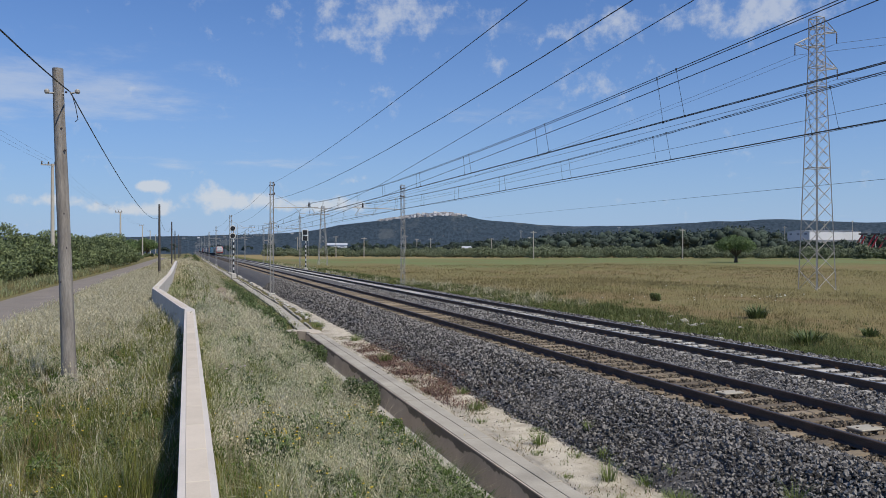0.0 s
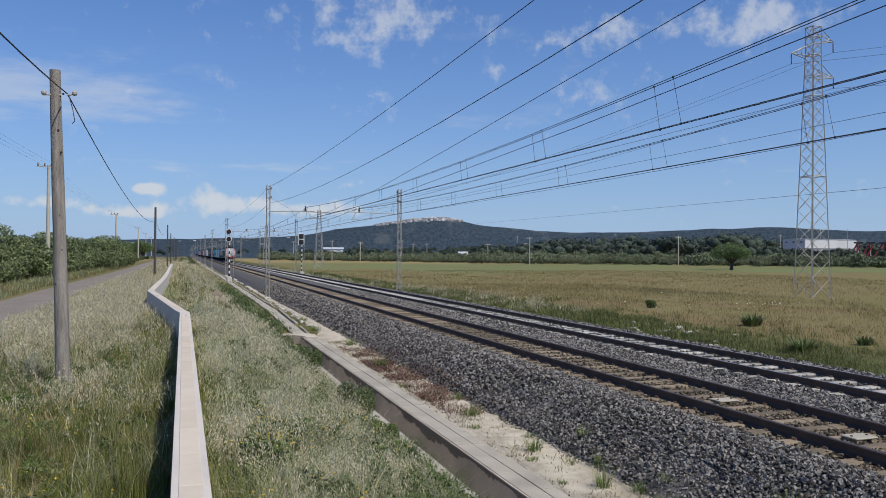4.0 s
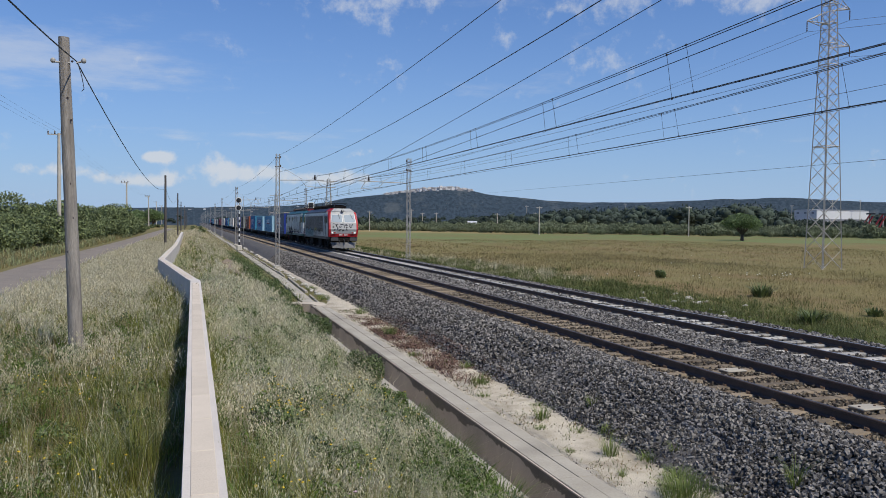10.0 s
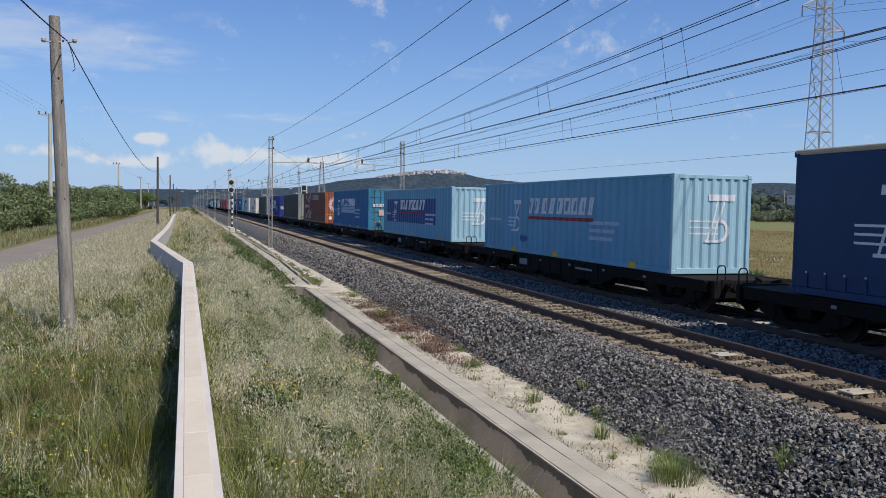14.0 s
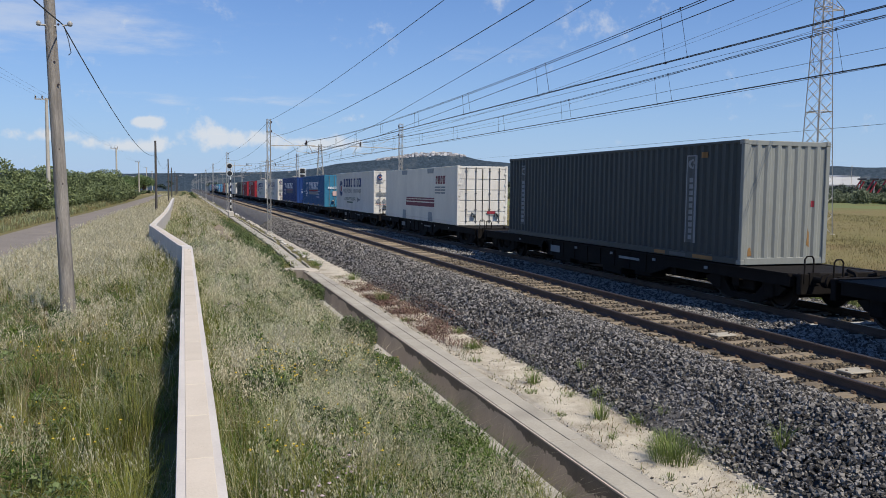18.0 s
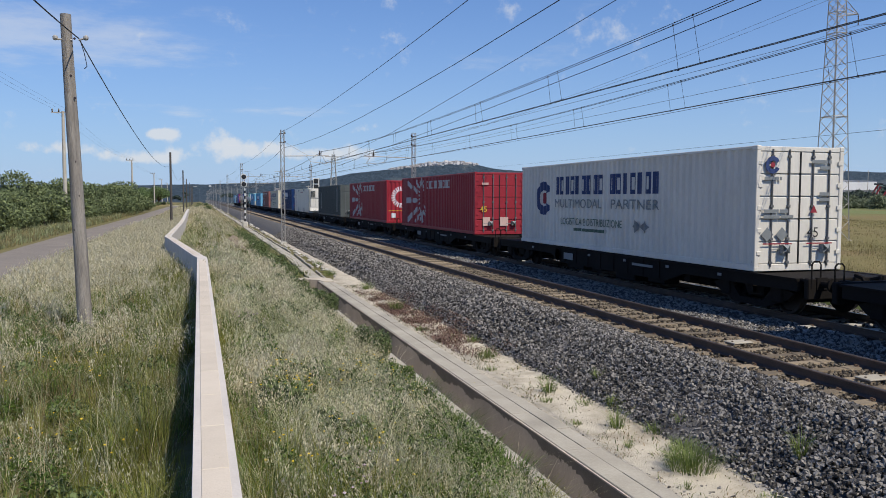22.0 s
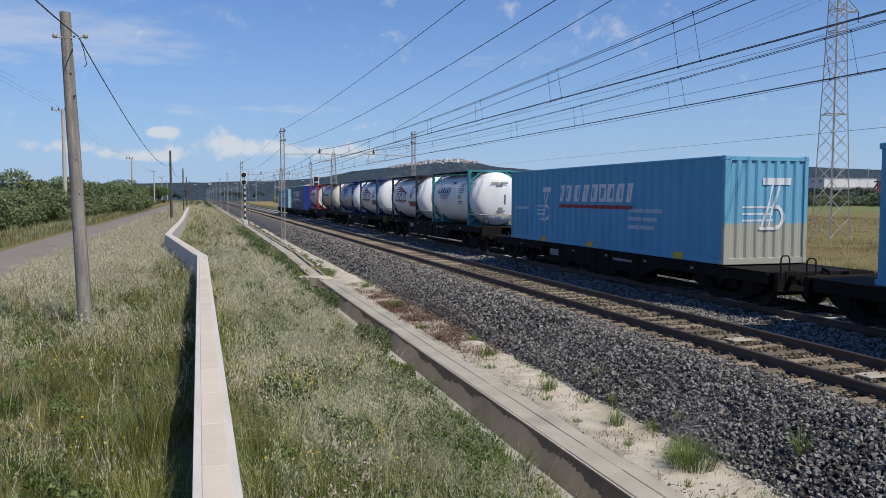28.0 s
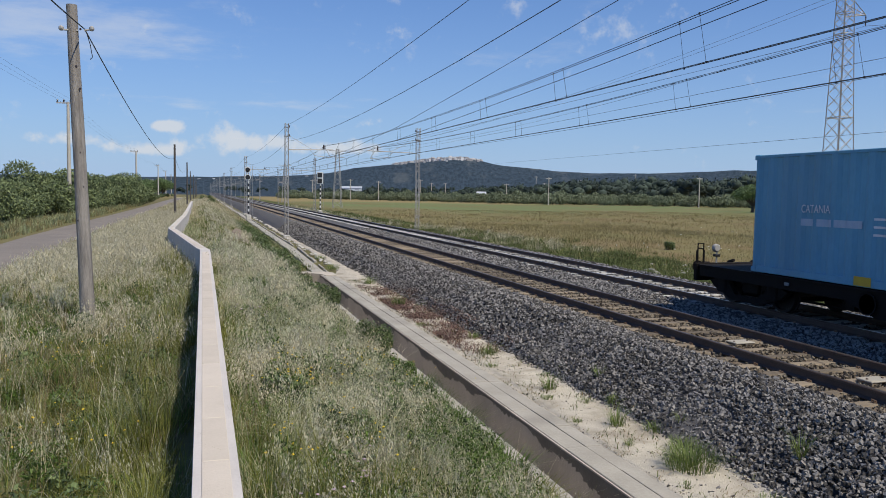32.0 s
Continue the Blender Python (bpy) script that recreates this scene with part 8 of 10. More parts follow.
        # scrawls on the leading end
        def front(v):
            return 0.09 * (v - 1.95) / 0.33 - 0.022 if v > 1.95 else 0.2 * (1.95 - v) / 0.7 - 0.022

        s = Shape()
        fe = Face(L, 0.0, True)
        for row, v in enumerate((2.36, 2.16, 1.9)):
            for k in range(7 - row):
                u = -1.0 + 0.29 * k + r.uniform(-0.04, 0.04)
                pts = [(u + r.uniform(-0.03, 0.26), v + r.uniform(-0.1, 0.12)) for _ in range(6)]
                fe.stroke(s, pts, 0.045)
        s.v = [(x, front(z), z) for x, y, z in s.v]
        part("end_scrawl", s, M_SPRAYBLACK, c)
        s = Shape()
        for k in range(7):
            if k != 3:
                s.box(-0.42 + 0.12 * k, -0.35 + 0.12 * k, 0.12, 0.135, 1.37, 1.48)
        part("number_bar", s, M_WHITE, c)
    # roof gear
    for i in range(10):
        y = 4.0 + i * (L - 8.4) / 9
        s = Shape()
        for k in range(5):
            yy = y + k * 0.17 - 0.34
            s.path([(-0.85, yy, 3.9), (-0.9, yy, 4.12), (-0.6, yy + 0.08, 4.27), (0.6, yy + 0.08, 4.27), (0.9, yy, 4.12), (0.85, yy, 3.9)], 0.022, 4)
        s.box(-0.75, 0.75, y - 0.4, y + 0.4, 3.92, 4.18, 0.04)
        part("resistor_bank", s, P_RUSTCOIL if teal else M_UNDER, c)
    part("roof_bus_bar", Shape().path([(-0.5, 1.6, 4.2), (-0.5, L - 1.6, 4.3)], 0.03, 6).path([(-1.05, 1.8, 3.98), (-1.05, L - 1.8, 3.98)], 0.016, 5), M_UNDER, c)
    for k in range(6):
        y = 2.4 + k * (L - 4.8) / 5
        part("roof_insulator", Shape().lathe([(3.88, 0.05), (3.95, 0.09), (4.0, 0.05), (4.05, 0.09), (4.1, 0.05), (4.2, 0.03)], "z", 8, (-0.5, y, 0)), M_WHITE, c)
    for y, raised in ((2.6, False), (L - 2.5, True)):
        pg = Shape()
        base = 4.08
        top = 5.17 if raised else 4.42
        arm = M_REDARM if teal else M_UNDER
        for sx in (-0.5, 0.5):
            pg.tube((sx, y - 0.8, base), (sx, y + 0.8, base), 0.026, 5)
            if raised:
                for sg in (-1, 1):
                    pg.tube((sx, y + sg * 0.35, base), (sx * 1.05, y + sg * 1.45, base + 0.5), 0.026, 5)
                    pg.tube((sx * 1.05, y + sg * 1.45, base + 0.5), (sx * 0.6, y + sg * 0.42, top - 0.05), 0.016, 5)
            else:
                for sg in (-1, 1):
                    pg.tube((sx, y + sg * 0.3, base), (sx * 1.1, y + sg * 1.15, base + 0.16), 0.022, 5)
                    pg.tube((sx * 1.1, y + sg * 1.15, base + 0.16), (sx * 0.6, y + sg * 0.25, top - 0.03), 0.014, 5)
        for sg in (-1, 1):
            pg.tube((-0.5, y + sg * 0.8, base), (0.5, y + sg * 0.8, base), 0.022, 5)
            pg.path([(-0.95, y + sg * 0.22, top - 0.2), (-0.75, y + sg * 0.22, top - 0.02), (0.75, y + sg * 0.22, top - 0.02), (0.95, y + sg * 0.22, top - 0.2)], 0.018, 5)
        part("pantograph", pg, M_UNDER, c)
        part("pantograph_base", Shape().box(-0.6, 0.6, y - 0.3, y + 0.3, 3.9, 4.1, 0.03).tube((-0.65, y, 4.1), (0.65, y, 4.1), 0.05, 6), arm, c)
    # plain box added to close off bright gaps between the bogies
    part("underbody", Shape().box(-0.9, 0.9, 1.2, L - 1.2, 0.5, 1.05, 0.05), M_UNDER, c)
    for yc in (2.9, L / 2, L - 2.9):
        bogie(c, yc, 1.07, 0.52)
    for y in (4.85, L - 6.6):
        part("equipment_box", Shape().box(-1.3, 1.3, y, y + 1.75, 0.3, 1.0, 0.05), M_UNDER, c)
    return c


M_REDARM = paint("red_arm_paint", (0.35, 0.04, 0.04), 0.3)
put(loco(17.3, False, "grey and red electric locomotive covered in spray scrawls"), 16.95)
put(loco(17.5, True, "dirty white and teal electric locomotive with black spray shapes"), 34.9)

# ---- plants ----
M_GRASS = mat("green_grass", (0.31, 0.315, 0.062), (0.075, 0.09, 0.017), 0.75, 1.6, 6.0, 0.0, island=0.4, translucent=0.5)
M_STRAW = mat("straw_grass", (0.70, 0.63, 0.43), (0.42, 0.36, 0.21), 0.8, 1.4, 6.0, 0.0, island=0.4, translucent=0.35)
M_OAT = mat("pale_oat_heads", (0.76, 0.70, 0.50), (0.46, 0.41, 0.26), 0.8, 1.3, 6.0, 0.0, island=0.4, translucent=0.4)
M_GREYGREEN = mat("grey_green_grass", (0.48, 0.50, 0.27), (0.22, 0.25, 0.11), 0.8, 1.6, 6.0, 0.0, island=0.4, translucent=0.5)
M_BROWN = mat("brown_grass", (0.33, 0.235, 0.115), (0.13, 0.09, 0.042), 0.85, 1.6, 6.0, 0.0, island=0.4, translucent=0.25)
M_LUSH = mat("lush_grass", (0.17, 0.26, 0.045), (0.045, 0.078, 0.014), 0.65, 1.8, 6.0, 0.0, island=0.4, translucent=0.45)
M_SPROUT = mat("fresh_green_weed", (0.22, 0.28, 0.07), (0.10, 0.14, 0.035), 0.7, 1.5, 9.0, 0.0, island=0.5, translucent=0.3)
M_WEED = mat("dark_green_leaves", (0.155, 0.205, 0.065), (0.055, 0.08, 0.026), 0.6, 1.5, 9.0, 0.0, island=0.9, translucent=0.2)
M_RUSTWEED = mat("withered_red_weeds", (0.19, 0.11, 0.078), (0.095, 0.058, 0.042), 0.9, 1.5, 9.0, 0.0, island=0.9)
M_FLOWER = mat("yellow_petals", (0.75, 0.55, 0.03), (0.62, 0.42, 0.02), 0.7, 3.0, 20.0, 0.0)
M_UMBEL = mat("white_petals", (0.78, 0.78, 0.70), (0.6, 0.6, 0.5), 0.7, 3.0, 20.0, 0.0)
M_THISTLE = mat("mauve_thistle", (0.50, 0.38, 0.42), (0.36, 0.26, 0.30), 0.8, 3.0, 20.0, 0.0, island=0.6)
M_BARK = mat("bark", (0.11, 0.085, 0.06), (0.055, 0.042, 0.03), 0.9, 3.0, 20.0, 0.4)
M_OLIVE = mat("hedge_leaves", (0.205, 0.25, 0.10), (0.065, 0.088, 0.036), 0.7, 0.6, 5.0, 0.0, island=0.6, translucent=0.15)
M_OLIVEFAR = mat("grey_olive_leaves", (0.20, 0.23, 0.13), (0.09, 0.112, 0.06), 0.8, 0.3, 3.0, 0.0, island=0.4, translucent=0.1)
M_LEAF = mat("broad_leaves", (0.15, 0.215, 0.07), (0.06, 0.095, 0.03), 0.6, 0.6, 5.0, 0.0, island=0.9, translucent=0.15)
M_SAGE = mat("pale_sage_blades", (0.72, 0.69, 0.47), (0.40, 0.40, 0.22), 0.8, 1.7, 6.0, 0.0, island=0.4, translucent=0.5)
M_FIELDSTRAW = mat("field_straw", (0.33, 0.275, 0.125), (0.175, 0.15, 0.066), 0.85, 0.25, 6.0, 0.0, island=0.5, translucent=0.15)
M_WEEDBAND = mat("weed_leaves", (0.16, 0.185, 0.052), (0.055, 0.072, 0.02), 0.8, 0.5, 6.0, 0.0, island=0.7, translucent=0.3)
M_FARWOOD = mat("far_wood_leaves", (0.052, 0.074, 0.05), (0.025, 0.038, 0.029), 0.9, 0.02, 0.3, 0.0, island=0.3)


def fast_mesh(name, V, tris, material, flat=False):
    me = bpy.data.meshes.new(name)
    n, m = len(V), len(tris)
    me.vertices.add(n)
    me.vertices.foreach_set("co", np.asarray(V, np.float32).ravel())
    me.loops.add(m * 3)
    me.loops.foreach_set("vertex_index", np.asarray(tris, np.int32).ravel())
    me.polygons.add(m)
    me.polygons.foreach_set("loop_start", np.arange(0, m * 3, 3, dtype=np.int32))
    if flat:
        me.polygons.foreach_set("use_smooth", np.zeros(m, bool))
    me.materials.append(material)
    me.update(calc_edges=True)
    return me


def heights(x, y):
    z = np.interp(x, [p[0] for p in PROFILE], [p[1] for p in PROFILE])
    return z


def patchy(x, y, k, seed):
    """Smooth patches, 0 to 1, from a few crossed waves."""
    s = np.sin(x * k + 1.3 * seed) * np.cos(y * k * 0.8 - seed) + np.sin(x * k * 2.3 - y * k * 1.7 + seed * 2.1) * 0.6 + np.cos(y * k * 2.9 + x * k * 1.1 + seed * 0.7) * 0.5
    return 1 / (1 + np.exp(-2.2 * s))


def blades(x, y, z, h, w, lean, heading):
    """Corners and triangles of bent tapering blades."""
    n = len(x)
    dx, dy = np.cos(heading), np.sin(heading)
    px, py = -dy, dx
    out = np.zeros((n, 5, 3), np.float32)
    for k, (t, b, wid) in enumerate(((0, 0, 1), (0, 0, -1), (0.55, 0.3, 0.75), (0.55, 0.3, -0.75), (1.0, 1.0, 0))):
        out[:, k, 0] = x + dx * lean * h * b + px * w * wid * 0.5
        out[:, k, 1] = y + dy * lean * h * b + py * w * wid * 0.5
        out[:, k, 2] = z + h * t * (1 - 0.25 * lean * b)
    i = np.arange(n)[:, None] * 5
    tr = np.concatenate([i + np.array([[0, 1, 3]]), i + np.array([[0, 3, 2]]), i + np.array([[2, 3, 4]])], 1).reshape(-1, 3)
    return out.reshape(-1, 3), tr


def allowed(x, y):
    ok = ~((np.abs(x - np.interp(y, [p[1] for p in WALL_LINE], [p[0] for p in WALL_LINE])) < 0.165) & (y < 132))
    ok &= ~((np.abs(x - 2.05 - 0.25 * np.sin((y - 43) * 0.67)) < 0.42) & (y > 45) & (y < 63))
    return ok & ~((x > 3.95) & (x < 6.1) & (y < 35.5)) & ~((x > 4.9) & (x < 5.7)) & ~((x < -6.4) & (x > -10.7) & (y < 300))


def meadow(name, label, material, regions, hmin, hmax, wmin, wmax, accept, lean=0.5, leanmin=0.1, per=14, clump=0.11):
    """Blades in tussocks that fan outwards."""
    V, T, n0 = [], [], 0
    for x0, x1, y0, y1, count in regions:
        m = max(1, count // per)
        cx = rng.uniform(x0, x1, m)
        cy = y0 + (y1 - y0) * rng.uniform(0, 1, m) ** (1.15 if y0 > 0 else 1.0)
        keep = accept(cx, cy) > rng.uniform(0, 1, m)
        cx, cy = cx[keep], cy[keep]
        m = len(cx)
        ch = rng.uniform(hmin, hmax, m) * (0.55 + 0.9 * patchy(cx, cy, 0.9, 5.0))
        spin = rng.uniform(0, 2 * np.pi, m)
        cx, cy, ch, spin = (np.repeat(q, per) for q in (cx, cy, ch, spin))
        n = m * per
        a, r = rng.uniform(0, 2 * np.pi, n), clump * np.clip(cy / 18, 0.8, 3.5) * rng.uniform(0, 1, n) ** 0.7
        x, y = cx + np.cos(a) * r, cy + np.sin(a) * r
        ok = allowed(x, y)
        x, y, ch, a, spin = x[ok], y[ok], ch[ok], a[ok], spin[ok]
        n = len(x)
        far = np.clip(y / 22.0, 0.6, 6.0)
        near_edge = np.clip((4.25 - x) / 1.0, 0.3, 1) * (x < 4.6) + (x >= 4.6)
        h = ch * rng.uniform(0.55, 1.1, n) * near_edge
        w = rng.uniform(wmin, wmax, n) * far
        heading = np.where(rng.uniform(0, 1, n) < 0.7, a, spin) + rng.normal(0, 0.5, n)
        v, t = blades(x, y, heights(x, y) - 0.02, h, w, rng.uniform(leanmin, lean, n), heading)
        V.append(v)
        T.append(t + n0)
        n0 += len(v)
    ob = new(name, fast_mesh(name, np.concatenate(V), np.concatenate(T), material))
    return tagged(ob, label, "grass", kind="stuff")


NEAR = [(-5.5, 3.9, -7, 3.4, 44000), (-4.5, -0.1, 3.2, 14, 36000), (0.25, 4.2, 3.2, 14, 36000), (-6.4, -0.1, 14, 36, 30000), (0.25, 4.2, 14, 34, 30000), (-6.4, 4.8, 34, 130, 40000)]


def pale_zone(x, y):
    """Where pale oats and sage grass crowd out the green, 0 to 1."""
    return np.clip(2.8 * patchy(x * 2.0, y * 0.9, 1.9, 31.0) - 0.65, 0, 1) * np.clip((x - 0.25) * 2, 0.25, 1)


def by_side(right, left):
    return lambda x, y: np.where(x > 0, right(x, y), left(x, y))


meadow("green_grass", "tall green verge grass", M_GRASS, NEAR, 0.16, 0.46, 0.006, 0.013, by_side(lambda x, y: 0.12 + 0.6 * (1 - pale_zone(x, y)), lambda x, y: (1.5 * patchy(x, y, 2.1, 1.0) ** 2.0 + 0.2) * np.where(y < 20, 1.0, 0.45)), 0.9, 0.15)
meadow("grey_green_grass", "grey-green drooping verge grass", M_GREYGREEN, NEAR, 0.2, 0.5, 0.005, 0.010, by_side(lambda x, y: 0.02 + 0.28 * pale_zone(x, y), lambda x, y: 0.5 * patchy(x, y, 2.9, 2.7) ** 3.0 + 0.03), 1.1, 0.2)
meadow("straw_grass", "pale dry verge grass", M_STRAW, NEAR, 0.25, 0.6, 0.004, 0.008, lambda x, y: np.where(x > 0, 0.25, 0.3) * (patchy(x, y, 2.3, 4.2) ** 2.8 + 0.05) + np.clip((y - 16) / 20, 0, np.where(x < 0, 0.85, 0.3)) + 0.9 * np.exp(-((x - 2.5) / 1.1) ** 2 - ((y - 5.6) / 1.8) ** 2) + 0.4 * np.exp(-((x + 2.2) / 0.9) ** 2 - ((y - 5.0) / 1.5) ** 2), 1.2, 0.2, 10, 0.14)
meadow("brown_grass", "brown withered grass tufts", M_BROWN, NEAR, 0.18, 0.45, 0.004, 0.009, lambda x, y: (0.95 * patchy(x, y, 1.6, 7.1) ** 2.2 * np.where(x < 0, 1.0, 0.35) + np.where(x < 0, 0.08, 0.02)) * np.where((x < 0) & (y > 22), 0.3, 1.0), 1.2, 0.3, 12, 0.12)
meadow("rank_green_grass", "bright green broad-bladed grass patches", M_LUSH, NEAR, 0.14, 0.42, 0.009, 0.02, by_side(lambda x, y: 1.5 * (1 - pale_zone(x, y)) * patchy(x * 1.5, y * 0.8, 2.3, 12.3) ** 1.5 + 0.03, lambda x, y: 0.9 * patchy(x, y, 2.3, 12.3) ** 2.6 + 0.05), 1.0, 0.2, 12, 0.1)

def herbs():
    """Leafy herbs in low clumps through the verge grass."""
    for name, label, m, spots, size in (("leafy_herbs", "low leafy green herbs in the verge", M_LUSH, ((0.4, 3.6, 4, 30, 200, 0.9), (-4, -0.2, 4, 22, 90, 0.8), (2.4, 3.6, 7, 22, 46, 1.0), (0.5, 3.6, 5, 14, 60, 1.0), (2.2, 3.6, 4.5, 10, 60, 1.1)), 0.026), ("dark_herbs", "dark green herbs in the verge", M_WEED, ((0.4, 3.5, 4, 32, 170, 1.0), (2.7, 3.6, 8, 32, 40, 1.2), (1.6, 3.4, 5, 12, 22, 1.0), (-4, -0.2, 4, 22, 60, 0.9), (2.9, 4.5, 33, 80, 90, 1.9)), 0.03)):
        cs, rs, n = [], [], []
        for x0, x1, y0, y1, k, q in spots:
            for i in range(k):
                x, y = rng.uniform(x0, x1), y0 + (y1 - y0) * rng.uniform() ** 1.1
                if abs(x - np.interp(y, [p[1] for p in WALL_LINE], [p[0] for p in WALL_LINE])) < 0.5:
                    continue
                r, h = rng.uniform(0.12, 0.36) * q, rng.uniform(0.1, 0.28) * q
                if y < 35:
                    x = min(x, 3.92 - r)
                cs.append((x, y, float(heights(x, y)) + h * 0.7))
                rs.append((r, r * rng.uniform(0.8, 1.6), h))
                n.append(int(260 * rng.uniform(0.6, 1.4)))
        V, T = leaf_cloud(cs, rs, n, size)
        tagged(new(name, fast_mesh(name, V, T, m)), label, "herbs", kind="stuff")


meadow("wall_side_grass", "tall grass leaning against the parapet", M_GREYGREEN, [(-1.15, -0.32, 3.0, 12, 5200), (-1.2, -0.35, 12, 24, 4200), (0.3, 0.9, 3.2, 24, 3000), (-2.2, -0.2, 24, 60, 6000)], 0.3, 0.55, 0.006, 0.012, lambda x, y: 0.25 + 0.7 * patchy(x, y, 1.3, 14.0), 0.8, 0.1)
meadow("shade_grass", "rank green grass along the foot of the parapet", M_GRASS, [(-1.3, -0.3, 3.0, 10, 7000), (-1.4, -0.3, 10, 30, 6500), (-4.2, -0.3, 3.0, 7.5, 9000), (0.4, 3.4, 3.0, 6.5, 5000)], 0.32, 0.72, 0.007, 0.014, lambda x, y: 0.35 + 0.6 * patchy(x, y, 1.7, 4.0), 0.8, 0.1)
meadow("pale_sage_grass", "pale sage-coloured feathery grass clumps", M_SAGE, [(0.3, 3.7, 3.4, 14, 46000), (0.3, 3.2, 13, 26, 30000), (0.3, 3.7, 14, 34, 28000), (-4.5, -0.3, 3.4, 14, 12000), (-6.2, -0.3, 14, 34, 16000)], 0.3, 0.66, 0.005, 0.010, lambda x, y: np.where(x > 0, 0.28 * pale_zone(x, y), 0.5 * np.clip(patchy(x, y, 3.1, 21.0) - 0.5, 0, 1)), 1.4, 0.3, 46, 0.17)


def tangle():
    """Long dry stalks lying across the grass."""
    n = 2600
    x, y = rng.uniform(-4, 3.6, n), rng.uniform(3.5, 17, n)
    ok = allowed(x, y) & ((patchy(x, y, 1.0, 15.0) > 0.5) | (rng.uniform(0, 1, n) < 0.2))
    x, y = x[ok], y[ok]
    n = len(x)
    v, t = blades(x, y, heights(x, y) + rng.uniform(0.05, 0.25, n), rng.uniform(0.3, 0.75, n), 0.005 * np.clip(y / 10, 0.7, 2), rng.uniform(0.9, 1.9, n), rng.uniform(0, 6.28, n))
    v[:, 2] = np.maximum(v[:, 2], 0.02 + np.interp(v[:, 0], [q[0] for q in PROFILE], [q[1] for q in PROFILE]))
    tagged(new("fallen_stalks", fast_mesh("fallen_stalks", v, t, M_STRAW)), "long fallen straw stalks tangled in the verge", "grass", kind="stuff")


tangle()
FIELD = [(20.0, 50, 16, 90, 110000), (-40, -10.8, 30, 150, 16000), (-13.5, -10.6, 18, 70, 12000), (24, 110, 30, 170, 90000), (16.8, 19.5, 60, 330, 14000)]
meadow("field_grass", "dry straw meadow grass", M_FIELDSTRAW, FIELD, 0.14, 0.36, 0.006, 0.013, lambda x, y: 0.5 + 0.5 * patchy(x, y, 0.25, 3.0), 0.9, 0.1, 12, 0.4)
meadow("field_weeds", "low green weeds along the ballast edge and in the meadow", M_WEEDBAND, [(17.0, 25, 10, 75, 185000), (24, 31, 10, 60, 20000), (16.6, 24, 70, 140, 30000)], 0.14, 0.42, 0.006, 0.013, lambda x, y: (0.35 + 0.8 * patchy(x, y, 0.7, 6.0)) * np.clip((27 + 5 * patchy(x, y, 0.25, 2.0) - x) / 7, 0.06, 1.0), 1.0, 0.2, 14, 0.16)
meadow("lane_verge_grass", "tall dry grass between the lane and the leafy trees", M_FIELDSTRAW, [(-14.5, -10.9, 16, 60, 22000), (-13.5, -10.9, 60, 160, 14000)], 0.3, 0.7, 0.008, 0.016, lambda x, y: 0.35 + 0.6 * patchy(x, y, 0.8, 2.0), 0.6, 0.1, 14, 0.16)
meadow("lane_verge_weeds", "green weeds between the lane and the leafy trees", M_GREYGREEN, [(-15.0, -10.9, 16, 60, 20000), (-14, -10.9, 60, 160, 14000)], 0.3, 0.8, 0.010, 0.02, lambda x, y: 0.25 + 0.6 * patchy(x, y, 0.9, 5.0), 0.7, 0.1, 14, 0.16)
meadow("far_verge_grass", "pale grass along the distant verge", M_STRAW, [(-6.4, 5.2, 95, 240, 26000), (-10, -6.2, 240, 330, 3000)], 0.3, 0.6, 0.005, 0.009, lambda x, y: 0.3 + 0.7 * patchy(x, y, 0.4, 3.0), 0.9, 0.1, 10, 0.25)
meadow("tall_straw", "tall pale grass stand beside the far track", M_STRAW, [(19.4, 24.5, 44, 82, 9000), (17.5, 20, 80, 180, 5000)], 0.4, 0.85, 0.005, 0.010, lambda x, y: 0.9 * patchy(x, y, 0.7, 8.0) ** 2, 0.8, 0.15)


